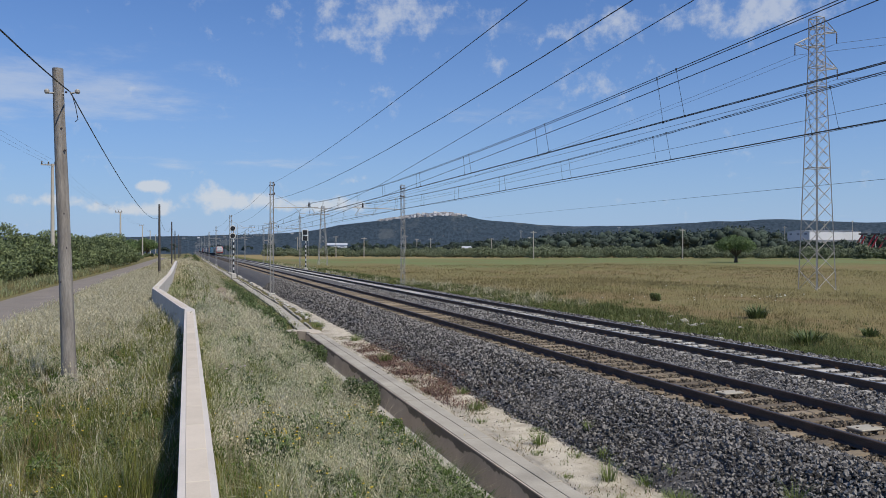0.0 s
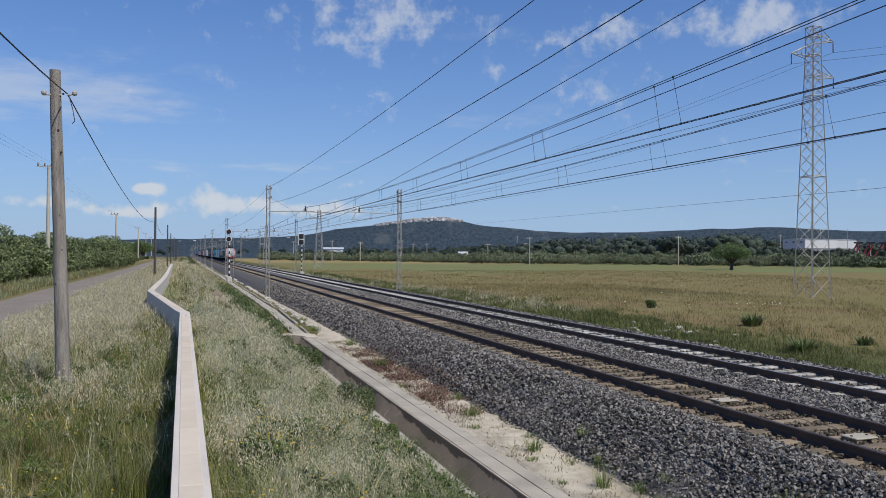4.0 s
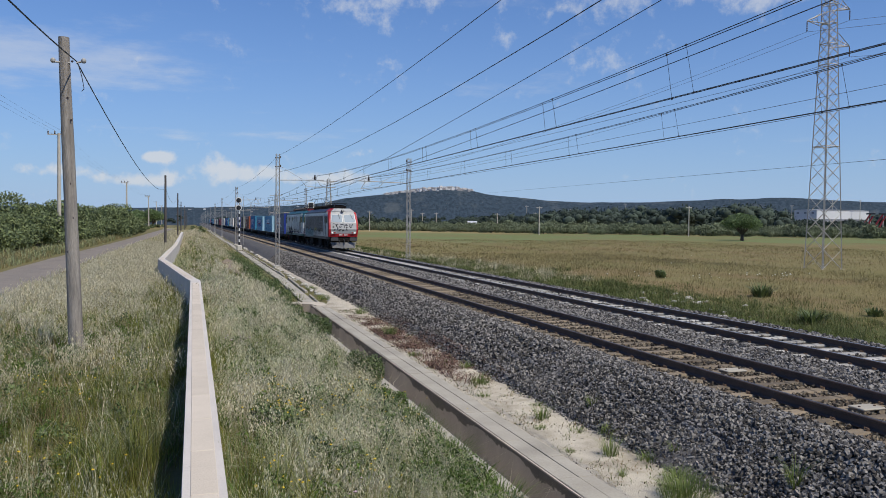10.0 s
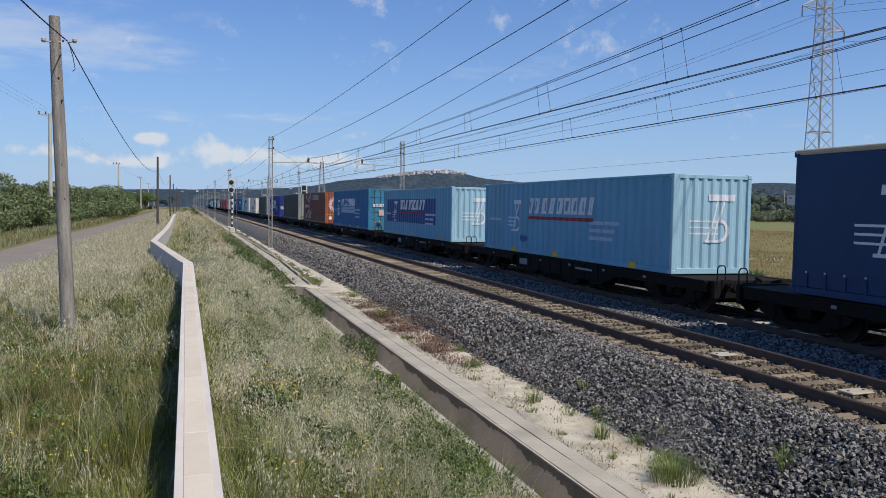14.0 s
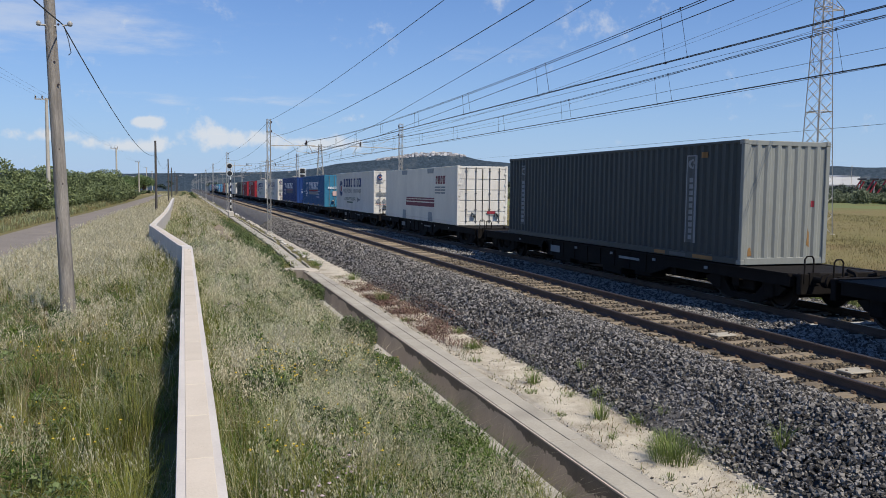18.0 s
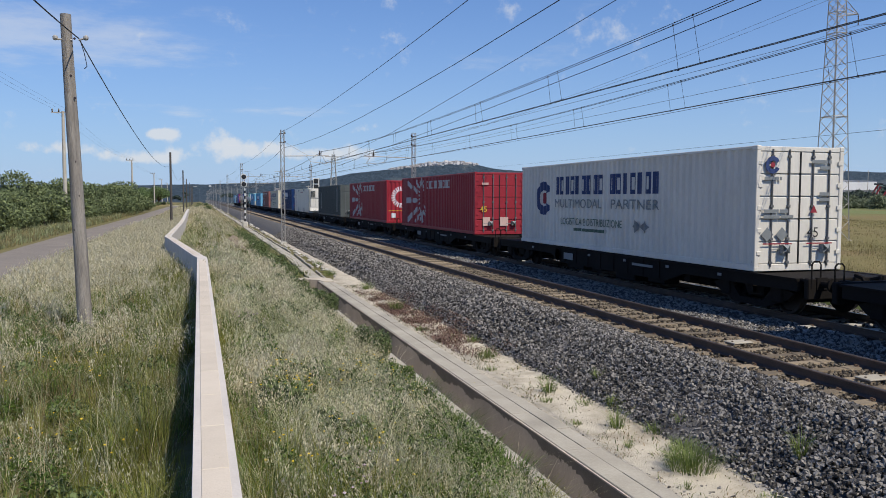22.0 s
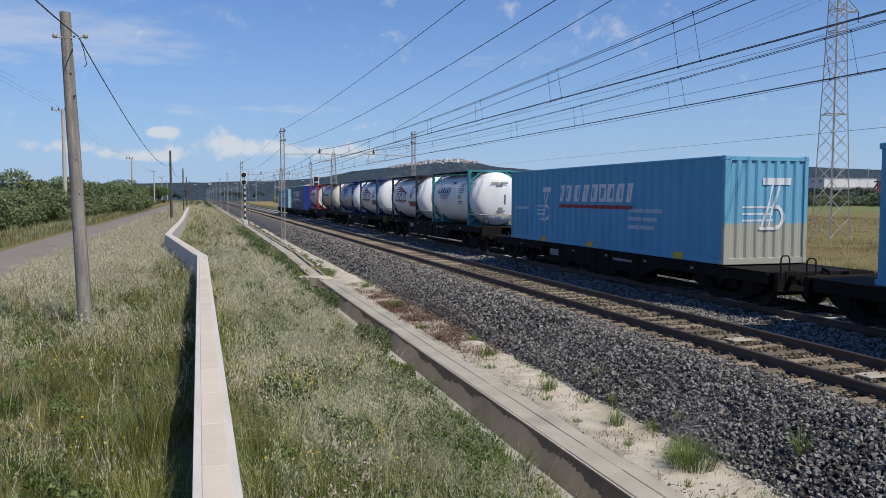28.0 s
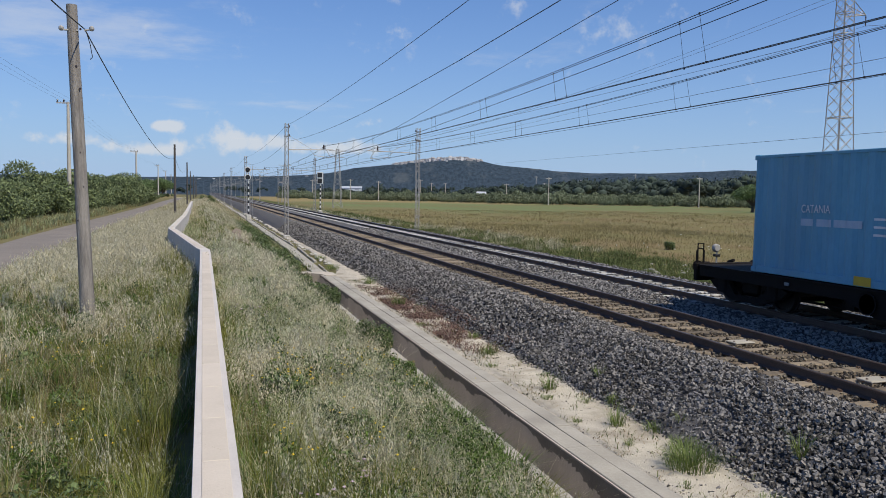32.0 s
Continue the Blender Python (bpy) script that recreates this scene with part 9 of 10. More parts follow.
def oats(name, label, material, regions, chance, high=(0.45, 0.8), per=8, clump=0.22, heads=9):
    """Clumps of stalks hung with drooping pale spikelets."""
    V, T, n0 = [], [], 0
    for x0, x1, y0, y1, count in regions:
        m = count // per
        cx, cy = rng.uniform(x0, x1, m), y0 + (y1 - y0) * rng.uniform(0, 1, m) ** 1.2
        keep = chance(cx, cy) > rng.uniform(0, 1, m)
        cx, cy = np.repeat(cx[keep], per), np.repeat(cy[keep], per)
        tall = np.repeat(rng.uniform(0.75, 1.1, keep.sum()), per)
        blow = np.repeat(rng.uniform(0, 2 * np.pi, keep.sum()), per)
        n = len(cx)
        a, q = rng.uniform(0, 2 * np.pi, n), clump * np.sqrt(rng.uniform(0, 1, n)) * np.clip(cy / 14, 1, 2.5)
        x, y = cx + np.cos(a) * q, cy + np.sin(a) * q
        ok = allowed(x, y) & (x < 3.9) & (np.abs(x - np.interp(y, [p[1] for p in WALL_LINE], [p[0] for p in WALL_LINE])) > 0.22)
        x, y, tall, blow = x[ok], y[ok], tall[ok], blow[ok]
        n = len(x)
        z = heights(x, y)
        h = rng.uniform(*high, n) * tall * np.clip((4.4 - x) / 1.6, 0.35, 1)
        lean, head = rng.uniform(0.15, 0.6, n), blow + rng.normal(0, 0.9, n)
        far = np.clip(y / 11.0, 0.8, 4.5) ** 0.75
        v, t = blades(x, y, z, h, 0.0035 * far, lean, head)
        V.append(v)
        T.append(t + n0)
        n0 += len(v)
        for k in range(heads):
            f = rng.uniform(0.55, 1.0, n)
            out = lean * h * f * f + rng.uniform(0.0, 0.05, n)
            cx2 = x + np.cos(head) * out + rng.normal(0, 0.018, n)
            cy2 = y + np.sin(head) * out + rng.normal(0, 0.018, n)
            cz = z + h * f * (1 - 0.25 * lean * f) - rng.uniform(0.0, 0.03, n)
            ln, wd, b = rng.uniform(0.024, 0.046, n) * far, rng.uniform(0.0045, 0.008, n) * far ** 0.75, rng.uniform(0, np.pi, n)
            sx, sy = np.cos(head) * ln * 0.45, np.sin(head) * ln * 0.45
            o = np.zeros((n, 4, 3), np.float32)
            o[:, 0] = np.stack([cx2, cy2, cz], 1)
            o[:, 1] = np.stack([cx2 + sx * 0.5 + np.cos(b) * wd, cy2 + sy * 0.5 + np.sin(b) * wd, cz - ln * 0.45], 1)
            o[:, 2] = np.stack([cx2 + sx * 0.5 - np.cos(b) * wd, cy2 + sy * 0.5 - np.sin(b) * wd, cz - ln * 0.45], 1)
            o[:, 3] = np.stack([cx2 + sx, cy2 + sy, cz - ln], 1)
            i = np.arange(n)[:, None] * 4 + n0
            T.append(np.concatenate([i + np.array([[0, 1, 2]]), i + np.array([[2, 1, 3]])], 1).reshape(-1, 3))
            V.append(o.reshape(-1, 3))
            n0 += 4 * n
    tagged(new(name, fast_mesh(name, np.concatenate(V), np.concatenate(T), material)), label, "grass", kind="stuff")


oats("wild_oats", "wild oats with pale drooping heads", M_OAT, ((-4.4, -0.3, 3.4, 14, 1800), (-6.3, -0.3, 13, 36, 11000), (-6.3, -1.4, 34, 100, 9000), (0.3, 4.6, 34, 95, 4000)), lambda x, y: np.clip(2.0 * patchy(x * 1.6, y * 0.8, 1.5, 9.0) - 1.0, 0, 1) * np.clip((y - 3) / 16, 0.15, 0.8) + np.clip((y - 22) / 16, 0, 0.6) * np.where(x < -0.2, 1, 0.2), (0.42, 0.78), 8, 0.2, 8)
oats("sage_oats", "pale sage-green wild oats with feathery drooping heads", M_SAGE, ((0.35, 3.8, 3.4, 14, 6500), (0.3, 3.8, 14, 34, 8000), (-2.2, -0.3, 3.4, 10, 900)), lambda x, y: np.clip(0.03 + 0.85 * pale_zone(x, y), 0, 1), (0.34, 0.68), 10, 0.2, 10)

oats("plumed_oats", "tall pale plumed oats standing in tufts on the verge", M_OAT, ((0.45, 3.6, 4.2, 14, 5200), (0.45, 3.5, 14, 34, 6500)), lambda x, y: np.clip(3.6 * patchy(x * 2.4, y * 1.2, 1.7, 17.0) - 2.05, 0, 1), (0.5, 0.82), 18, 0.13, 13)


def flower_heads(name, label, material, spots, size, up):
    V, F = [], []
    for cx, cy, spread, n in spots:
        for _ in range(n):
            x, y = rng.normal(cx, spread), rng.normal(cy, spread * 1.5)
            if abs(x - 0.07) < 0.25:
                continue
            z = float(heights(x, y)) + rng.uniform(*up)
            r = size * rng.uniform(0.7, 1.2)
            b, m = len(V), 6
            V.append((x, y, z + r * 0.5))
            t0 = rng.uniform(0, 6)
            for k in range(m):
                a = t0 + 2 * math.pi * k / m
                V.append((x + r * math.cos(a), y + r * math.sin(a), z + rng.uniform(-0.3, 0.2) * r))
            V.append((x, y, z - r * 0.7))
            for k in range(m):
                F.append((b, b + 1 + k, b + 1 + (k + 1) % m))
                F.append((b + m + 1, b + 1 + (k + 1) % m, b + 1 + k))
            F.append((b + m + 1, b + 1, b + 2))
    tagged(new(name, bulk(name, V, F, material)), label, "flowers", kind="stuff")


flower_heads("yellow_flowers", "small yellow daisies among the verge grass", M_FLOWER, [(-1.2, 8.4, 0.35, 16), (0.75, 6.6, 0.16, 14), (1.1, 9.5, 0.3, 34), (2.3, 11.5, 0.5, 46), (1.5, 7.6, 0.3, 20), (3.3, 13.4, 0.35, 30), (-1.6, 12.5, 0.6, 30), (2.8, 15.5, 0.6, 18), (-3.0, 7.0, 0.5, 10), (-2.2, 5.4, 0.4, 8), (0.9, 10.5, 0.3, 26)], 0.0155, (0.3, 0.5))
flower_heads("white_umbels", "white flower umbels above the dry meadow grass", M_UMBEL, [(31, 43, 1.2, 7), (36, 44, 1.6, 8), (38.5, 45, 1.0, 12), (28, 44, 1.5, 5), (52, 60, 5.0, 8)], 0.055, (0.3, 0.5))
flower_heads("mauve_thistles", "dusty mauve thistle heads in the verge", M_THISTLE, [(0.95, 5.3, 0.14, 9), (1.25, 6.3, 0.2, 8), (0.6, 14.5, 0.3, 12), (-2.6, 18, 1.0, 10)], 0.018, (0.35, 0.5))


def leaf_cloud(centres, radii, count, size, flat=0.0):
    """Small pointed leaves, thickest near the outside of each lump."""
    V, T, n0 = [], [], 0
    for (cx, cy, cz), (rx, ry, rz), n in zip(centres, radii, count):
        d = rng.normal(size=(n, 3))
        d /= np.linalg.norm(d, axis=1)[:, None]
        rr = rng.uniform(0.35, 1.0, n) ** 0.5
        p = d * rr[:, None] * np.array([rx, ry, rz]) + np.array([cx, cy, cz])
        a = rng.normal(size=(n, 3))
        a /= np.linalg.norm(a, axis=1)[:, None]
        a[:, 2] *= 1 - flat
        b = np.cross(a, d + rng.normal(scale=0.5, size=(n, 3)))
        b /= np.linalg.norm(b, axis=1)[:, None] + 1e-6
        s = size * rng.uniform(0.6, 1.3, n)[:, None]
        o = np.stack([p - a * s, p + b * s * 0.42, p + a * s, p - b * s * 0.42], 1)
        i = np.arange(n)[:, None] * 4 + n0
        T.append(np.concatenate([i + np.array([[0, 1, 2]]), i + np.array([[0, 2, 3]])], 1).reshape(-1, 3))
        V.append(o.reshape(-1, 3))
        n0 += 4 * n
    return np.concatenate(V), np.concatenate(T)


herbs()


def tree_meshes(seed, H, spread, leaves, size, leaf_m, trunk_h=0.32, lumps=16, low=0.42):
    """Trunk with limbs, and a lumpy crown."""
    r = np.random.default_rng(seed)
    wood = Shape()
    base = Vector((0, 0, -0.2))
    fork = Vector((r.uniform(-0.15, 0.15), r.uniform(-0.15, 0.15), H * trunk_h))
    rad = 0.045 * H
    wood.tube(base, fork, rad * 1.25, 9, rad * 0.8)
    centres, radii, count = [], [], []
    for k in range(lumps):
        a = 2.4 * k + r.uniform(-0.4, 0.4)
        q = r.uniform(0.15, 1.0) ** 0.6
        c = Vector((math.cos(a) * spread * q * 0.72, math.sin(a) * spread * q * 0.72, H * (low + (0.84 - low) * (1 - q * 0.75) * r.uniform(0.4, 1.15))))
        mid = fork.lerp(c, 0.5) + Vector((0, 0, 0.05 * H))
        if k % 2 == 0:
            wood.tube(fork, mid, rad * 0.5, 6, rad * 0.28)
            wood.tube(mid, c, rad * 0.28, 5, rad * 0.08)
        s = spread * r.uniform(0.3, 0.48)
        centres.append(tuple(c))
        radii.append((s, s, s * r.uniform(0.65, 0.9)))
        count.append(int(leaves / lumps))
    V, T = leaf_cloud(centres, radii, count, size)
    V[:, 2] = np.maximum(V[:, 2], 0.15)
    return wood.mesh("trunk", M_BARK), fast_mesh("crown", V, T, leaf_m)


def plant_trees(name, label, category, group, protos, spots):
    made = []
    for i, (x, y, z, s, a) in enumerate(spots):
        w, c = protos[i % len(protos)]
        t = thing(name, label, category, group, at=pose(x, y, z, 0, 0, a) @ Matrix.Diagonal((s, s, s * (0.9 + 0.2 * ((i * 37) % 10) / 10), 1)))
        part("trunk", w, None, t)
        part("crown", c, None, t)
        made.append(t)
    return made


HEDGE = [tree_meshes(11 + k, 5.3, 3.0, 9000, 0.14, M_OLIVE, 0.1, 17, 0.13) for k in range(3)]
spots = []
for i in range(30):
    t = i / 29
    y = 58 + 120 * t ** 1.1
    spots.append((-17.8 + 4.9 * t + 0.8 * math.sin(i * 2.3), y, -0.5, 1.0 + 0.2 * t + 0.17 * math.sin(i * 1.7), i * 77))
for i in range(14):
    spots.append((-23 - 3 * (i % 2) + math.sin(i) * 1.5, 60 + i * 9.5, -0.5, 1.0 + 0.15 * math.sin(i * 2.9), i * 53))
for i in range(16):
    spots.append((-13.2 - 2 * (i % 3) + 1.2 * math.sin(i * 1.9), 184 + i * 14, -0.5, 0.32 + 0.1 * math.sin(i * 2.3), i * 67))
for i in range(9):
    spots.append((1.2 + 1.6 * math.sin(i * 2.4), 190 + i * 22.0, -0.6, 0.26 + 0.08 * math.sin(i * 1.3), i * 41))
plant_trees("roadside_tree", "dense green leafy tree in a roadside row", "tree", "leafy trees beside the lane", HEDGE, spots)

GROVE = [tree_meshes(31 + k, 4.3, 4.2, 2400, 0.34, M_OLIVEFAR, 0.08, 20, 0.16) for k in range(3)]
spots = []
for i in range(128):
    a = radians(5.5 + 47 * (i // 2) / 63 + 0.2 * math.sin(i * 3.1))
    d = 345 + 24 * math.sin(i * 1.9) + 34 * (i % 2) + 90 * max(0, 1 - i / 44)
    spots.append((d * math.sin(a), d * math.cos(a), -1.1, 1.05 + 0.22 * math.sin(i * 2.7) + (0.12 if 38 < i else 0), i * 61))
plant_trees("grove_tree", "grey-green olive tree at the edge of the dry field", "tree", "olive grove beyond the field", GROVE, spots)

LONE = [tree_meshes(51, 8.2, 4.6, 9000, 0.2, M_LEAF, 0.18, 24)]
plant_trees("field_tree", "single round dark green tree standing in the meadow", "tree", "", LONE, [(139.8, 178.0, -1.0, 1.18, 20)])
plant_trees("copse_tree", "dark round tree in a small far copse", "tree", "trees of the far copse", LONE, [(-25 + 2.3 * i, 352 + 9 * (i % 2), -0.8, 1.0 + 0.1 * math.sin(i * 2.0), i * 50) for i in range(5)])


def far_woods():
    """Uneven dark tree belts behind the grove, joined: nobody could count them."""
    cs, rs, n = [], [], []
    lobe = bmesh.new()
    bmesh.ops.create_icosphere(lobe, subdivisions=1, radius=1.0)
    lobe.verts.ensure_lookup_table()
    lv = np.array([v.co[:] for v in lobe.verts])
    lt = np.array([[v.index for v in f.verts] for f in lobe.faces])
    lobe.free()
    LV, LT, m0 = [], [], 0
    for i in range(2000):
        turn = rng.uniform(-16, 56) if i % 4 == 0 else rng.uniform(18, 56)
        a = radians(turn)
        d = rng.uniform(430, 1750) if i % 4 == 0 else rng.uniform(430, 1050)
        x, y = d * math.sin(a), d * math.cos(a)
        if abs(x - 11) < 30 or (turn < 9 and rng.uniform() < 0.45) or (45.2 < turn < 47.6 and d < 600):
            continue
        h = rng.uniform(6.5, 9.5) * (1 + 0.55 * d / 1000) * (0.62 + 0.8 * min(max((turn - 18) / 14, 0), 1)) * (0.8 + 0.4 * float(patchy(np.array(turn * 2.0), np.array(d / 90.0), 0.55, 4.0)))
        if 40.5 < turn < 49 and d < 700:
            if d > 610:
                continue
            h = 0.0175 * d * rng.uniform(0.75, 1.05)
        z = ground_height(x, y)
        for k in range(5):
            w = h * rng.uniform(0.22, 0.4)
            c = np.array([x + rng.normal(0, 0.42 * h), y + rng.normal(0, 0.3 * h), z + h * rng.uniform(0.22, 0.78)])
            r = np.array([w, w, h * rng.uniform(0.2, 0.3)])
            LV.append(lv * r * 0.72 * rng.uniform(0.7, 1.15, (len(lv), 1)) + c)
            LT.append(lt + m0)
            m0 += len(lv)
            cs.append(c)
            rs.append(r * 1.08)
            n.append(46)
    V, T = leaf_cloud(cs, rs, n, 0.8)
    V, T = np.concatenate(LV + [V]), np.concatenate(LT + [T + m0])
    tagged(new("far_woods", fast_mesh("far_woods", V, T, M_FARWOOD)), "dark green tree belts in the distance", "woods", kind="stuff")

far_woods()


def bush(x, y, z, r, h, n, material, label, name="bush", size=0.045):
    b = thing(name, label, "bush", at=pose(x, y, z))
    st = Shape()
    for k in range(9):
        a = k * 2.4
        st.tube((0, 0, -0.05), (math.cos(a) * r * 0.6, math.sin(a) * r * 0.6, h * 0.75), 0.008, 5, 0.003)
    part("stem", st, M_BARK, b)
    cs = [(math.cos(k * 2.4) * r * 0.5, math.sin(k * 2.4) * r * 0.5, h * (0.4 + 0.3 * ((k * 5) % 3) / 2)) for k in range(9)]
    V, T = leaf_cloud(cs, [(r * 0.45, r * 0.45, h * 0.36)] * 9, [n // 9] * 9, size)
    part("foliage", fast_mesh("foliage", V, T, material), None, b)
    return b


def tuft(x, y, z, r, h, n, label, material=M_GRASS, name="weed_tuft", wide=0.009):
    b = thing(name, label, {"weed_tuft": "weed", "grass_clump": "grass"}.get(name, name), "weeds on the sandy strip and ballast" if name == "weed_tuft" else "grass clumps near the channel" if name == "grass_clump" else "", at=pose(x, y, z))
    a, q = rng.uniform(0, 2 * np.pi, n), r * rng.uniform(0, 1, n) ** 0.6
    px, py = np.cos(a) * q, np.sin(a) * q
    v, t = blades(px, py, np.zeros(n) - 0.02, h * rng.uniform(0.4, 1.1, n), wide * rng.uniform(0.7, 1.3, n), rng.uniform(0.2, 1.1, n), a + rng.normal(0, 0.4, n))
    part("leaf_tuft", fast_mesh("leaf_tuft", v, t, material), None, b)


bush(3.5, 16.5, -0.98, 0.46, 0.82, 4600, M_WEED, "dark green leafy bush at the channel's edge", size=0.032)
bush(3.66, 23.9, -1.0, 0.42, 0.78, 2600, M_WEED, "low dark green bush at the channel's edge", size=0.036)
bush(3.6, 14.4, -1.0, 0.3, 0.45, 1800, M_LUSH, "low yellow-flowered green bush at the channel's edge", size=0.03)
for bx, by, bh in ((3.75, 13.3, 0.5), (3.8, 12.3, 0.42), (3.85, 11.0, 0.48), (3.7, 9.9, 0.4), (3.9, 9.0, 0.5), (3.6, 8.2, 0.4), (3.9, 7.4, 0.45), (3.45, 12.9, 0.45), (3.2, 10.6, 0.4), (2.2, 8.4, 0.38), (1.4, 11.3, 0.42), (1.9, 14.2, 0.45), (2.6, 18.2, 0.45), (1.2, 20.5, 0.5), (2.9, 21.6, 0.5)):
    tuft(min(bx, 3.55), by, float(heights(min(bx, 3.55), by)), 0.3, bh, 520, "lush green grass clump near the channel", M_LUSH if by > 8.5 else M_GRASS, "grass_clump", 0.012)
scatter = random.Random(21)
for k in range(22):
    bx, by = scatter.uniform(0.8, 3.3), 7.5 + 24 * scatter.random() ** 1.2
    bush(bx, by, float(heights(bx, by)), scatter.uniform(0.2, 0.38), scatter.uniform(0.3, 0.5), 900, M_WEED, "dark leafy weed standing in the verge grass", "weed_bush", 0.034)
bush(3.4, 29.0, -0.95, 0.5, 0.65, 1800, M_WEED, "small green bush near the channel's head", size=0.04)
for bx, by, bh in ((3.0, 31.5, 0.7), (3.5, 33.6, 0.65), (2.7, 27.2, 0.6), (3.3, 26.0, 0.55)):
    bush(bx, by, float(heights(bx, by)), 0.5, bh, 1600, M_WEED, "dark green weeds near the channel's head", size=0.045)


for x, y, z, r, h, n in ((6.2, 8.9, -0.98, 0.36, 0.3, 620), (6.5, 9.5, -0.98, 0.2, 0.2, 200), (6.15, 10.8, -0.98, 0.1, 0.36, 120), (6.1, 13.2, -0.98, 0.12, 0.3, 120), (7.15, 8.0, -0.66, 0.07, 0.42, 80), (6.1, 16.5, -0.98, 0.2, 0.25, 160), (6.0, 24.5, -0.98, 0.2, 0.35, 160), (6.3, 30.5, -0.98, 0.25, 0.35, 200), (5.9, 7.1, -0.98, 0.14, 0.12, 120), (6.05, 6.4, -0.98, 0.1, 0.14, 90), (6.7, 11.9, -0.94, 0.1, 0.2, 90), (5.75, 36.5, -0.98, 0.3, 0.35, 200), (6.0, 42.0, -0.98, 0.3, 0.3, 200), (5.85, 9.9, -0.98, 0.08, 0.1, 60), (6.35, 12.2, -0.98, 0.16, 0.1, 110), (5.8, 12.6, -0.98, 0.12, 0.08, 90), (6.5, 14.2, -0.98, 0.15, 0.1, 110), (5.75, 15.3, -0.98, 0.14, 0.1, 90), (6.4, 7.6, -0.98, 0.15, 0.09, 110), (5.7, 8.3, -0.98, 0.1, 0.07, 70), (6.6, 10.4, -0.96, 0.18, 0.14, 160), (7.0, 13.0, -0.75, 0.08, 0.25, 70), (6.45, 18.4, -0.98, 0.15, 0.2, 110), (6.9, 10.2, -0.82, 0.08, 0.2, 60), (5.7, 20.5, -0.98, 0.2, 0.12, 140), (5.65, 11.2, -0.98, 0.1, 0.07, 70)):
    tuft(x, y, z, r, h * 1.15, n, "green grassy weed on the sandy strip", M_SPROUT, wide=0.007)
for i in range(7):
    bush(3.4 + 0.3 * math.sin(i * 2.1), 36 + i * 5.0, -0.95, 0.7, 0.7, 900, M_WEED, "dark green weeds along the cable duct", size=0.06)
tuft(27.9, 33.9, -1.0, 0.42, 0.8, 190, "spiky dark green shrub in the meadow", M_WEED, "shrub", 0.075)
tuft(21.75, 23.6, -0.98, 0.38, 0.68, 190, "spiky dark green shrub near the ballast", M_WEED, "shrub", 0.065)
tuft(26.6, 25.5, -0.98, 0.28, 0.42, 140, "low spiky green shrub near the ballast", M_WEED, "shrub", 0.06)
bush(30.2, 46.7, -0.98, 0.42, 0.6, 800, M_WEED, "round green shrub in the meadow", size=0.07)


def red_weeds():
    x, y = rng.uniform(5.6, 7.0, 26000), rng.uniform(16.5, 30, 26000)
    ok = patchy(x, y, 1.3, 3.3) * np.clip(1.25 - np.abs(y - 23) / 6.0, 0, 1) > rng.uniform(0, 0.7, 26000)
    x, y = x[ok], y[ok]
    z = np.interp(x, [5.7, 6.62, 7.2, 7.85], [-1.0, -1.0, -0.62, -0.23])
    v, t = blades(x, y, z + 0.01, rng.uniform(0.03, 0.11, len(x)), rng.uniform(0.01, 0.026, len(x)), rng.uniform(0.8, 2.2, len(x)), rng.uniform(0, 6.28, len(x)))
    tagged(new("withered_weeds", fast_mesh("withered_weeds", v, t, M_RUSTWEED)), "withered red-brown weeds on the ballast foot", "weeds", kind="stuff")



def bare_bank():
    """Crumbling bare earth where the bank has slipped."""
    V, F = [], []
    nx, ny = 9, 22
    for j in range(ny):
        for i in range(nx):
            x, y = 2.1 + 0.6 * i / (nx - 1) + 0.25 * math.sin(j * 0.7), 44 + 16 * j / (ny - 1)
            e = min(i, nx - 1 - i) / 2 * min(j, ny - 1 - j) / 3
            lift = 0.3 * min(e, 1) * (1 + 0.8 * noise.noise((x * 2.1, y * 1.2, 3.3)))
            V.append((x, y, float(heights(x, y)) - 0.06 + lift))
    F = [(j * nx + i, j * nx + i + 1, j * nx + nx + i + 1, j * nx + nx + i) for j in range(ny - 1) for i in range(nx - 1)]
    tagged(new("bare_bank", bulk("bare_bank", V, F, M_EARTH, True)), "bare brown earth where the grassy bank has slipped", "earth", kind="structure")


bare_bank()
red_weeds()


def strip_litter():
    """Dry low weeds and litter on the sandy strip."""
    for name, label, m, k, h in (("dry_litter", "dry brown weeds and litter on the sandy strip", M_BROWN, 8000, (0.02, 0.06)), ("strip_weeds", "sparse low green weeds on the sandy strip", M_WEEDBAND, 7000, (0.02, 0.09))):
        x, y = rng.uniform(5.48, 6.85, k), rng.uniform(4, 32, k)
        ok = patchy(x, y, 2.6, 3.3 if k > 10000 else 8.8) ** 2 > rng.uniform(0, 0.9, k)
        x, y = x[ok], y[ok]
        v, t = blades(x, y, np.interp(x, [5.7, 6.62, 7.2], [-1.0, -0.98, -0.62]), rng.uniform(*h, len(x)), rng.uniform(0.006, 0.016, len(x)), rng.uniform(0.4, 2.0, len(x)), rng.uniform(0, 6.28, len(x)))
        tagged(new(name, fast_mesh(name, v, t, m)), label, "weeds", kind="stuff")


strip_litter()


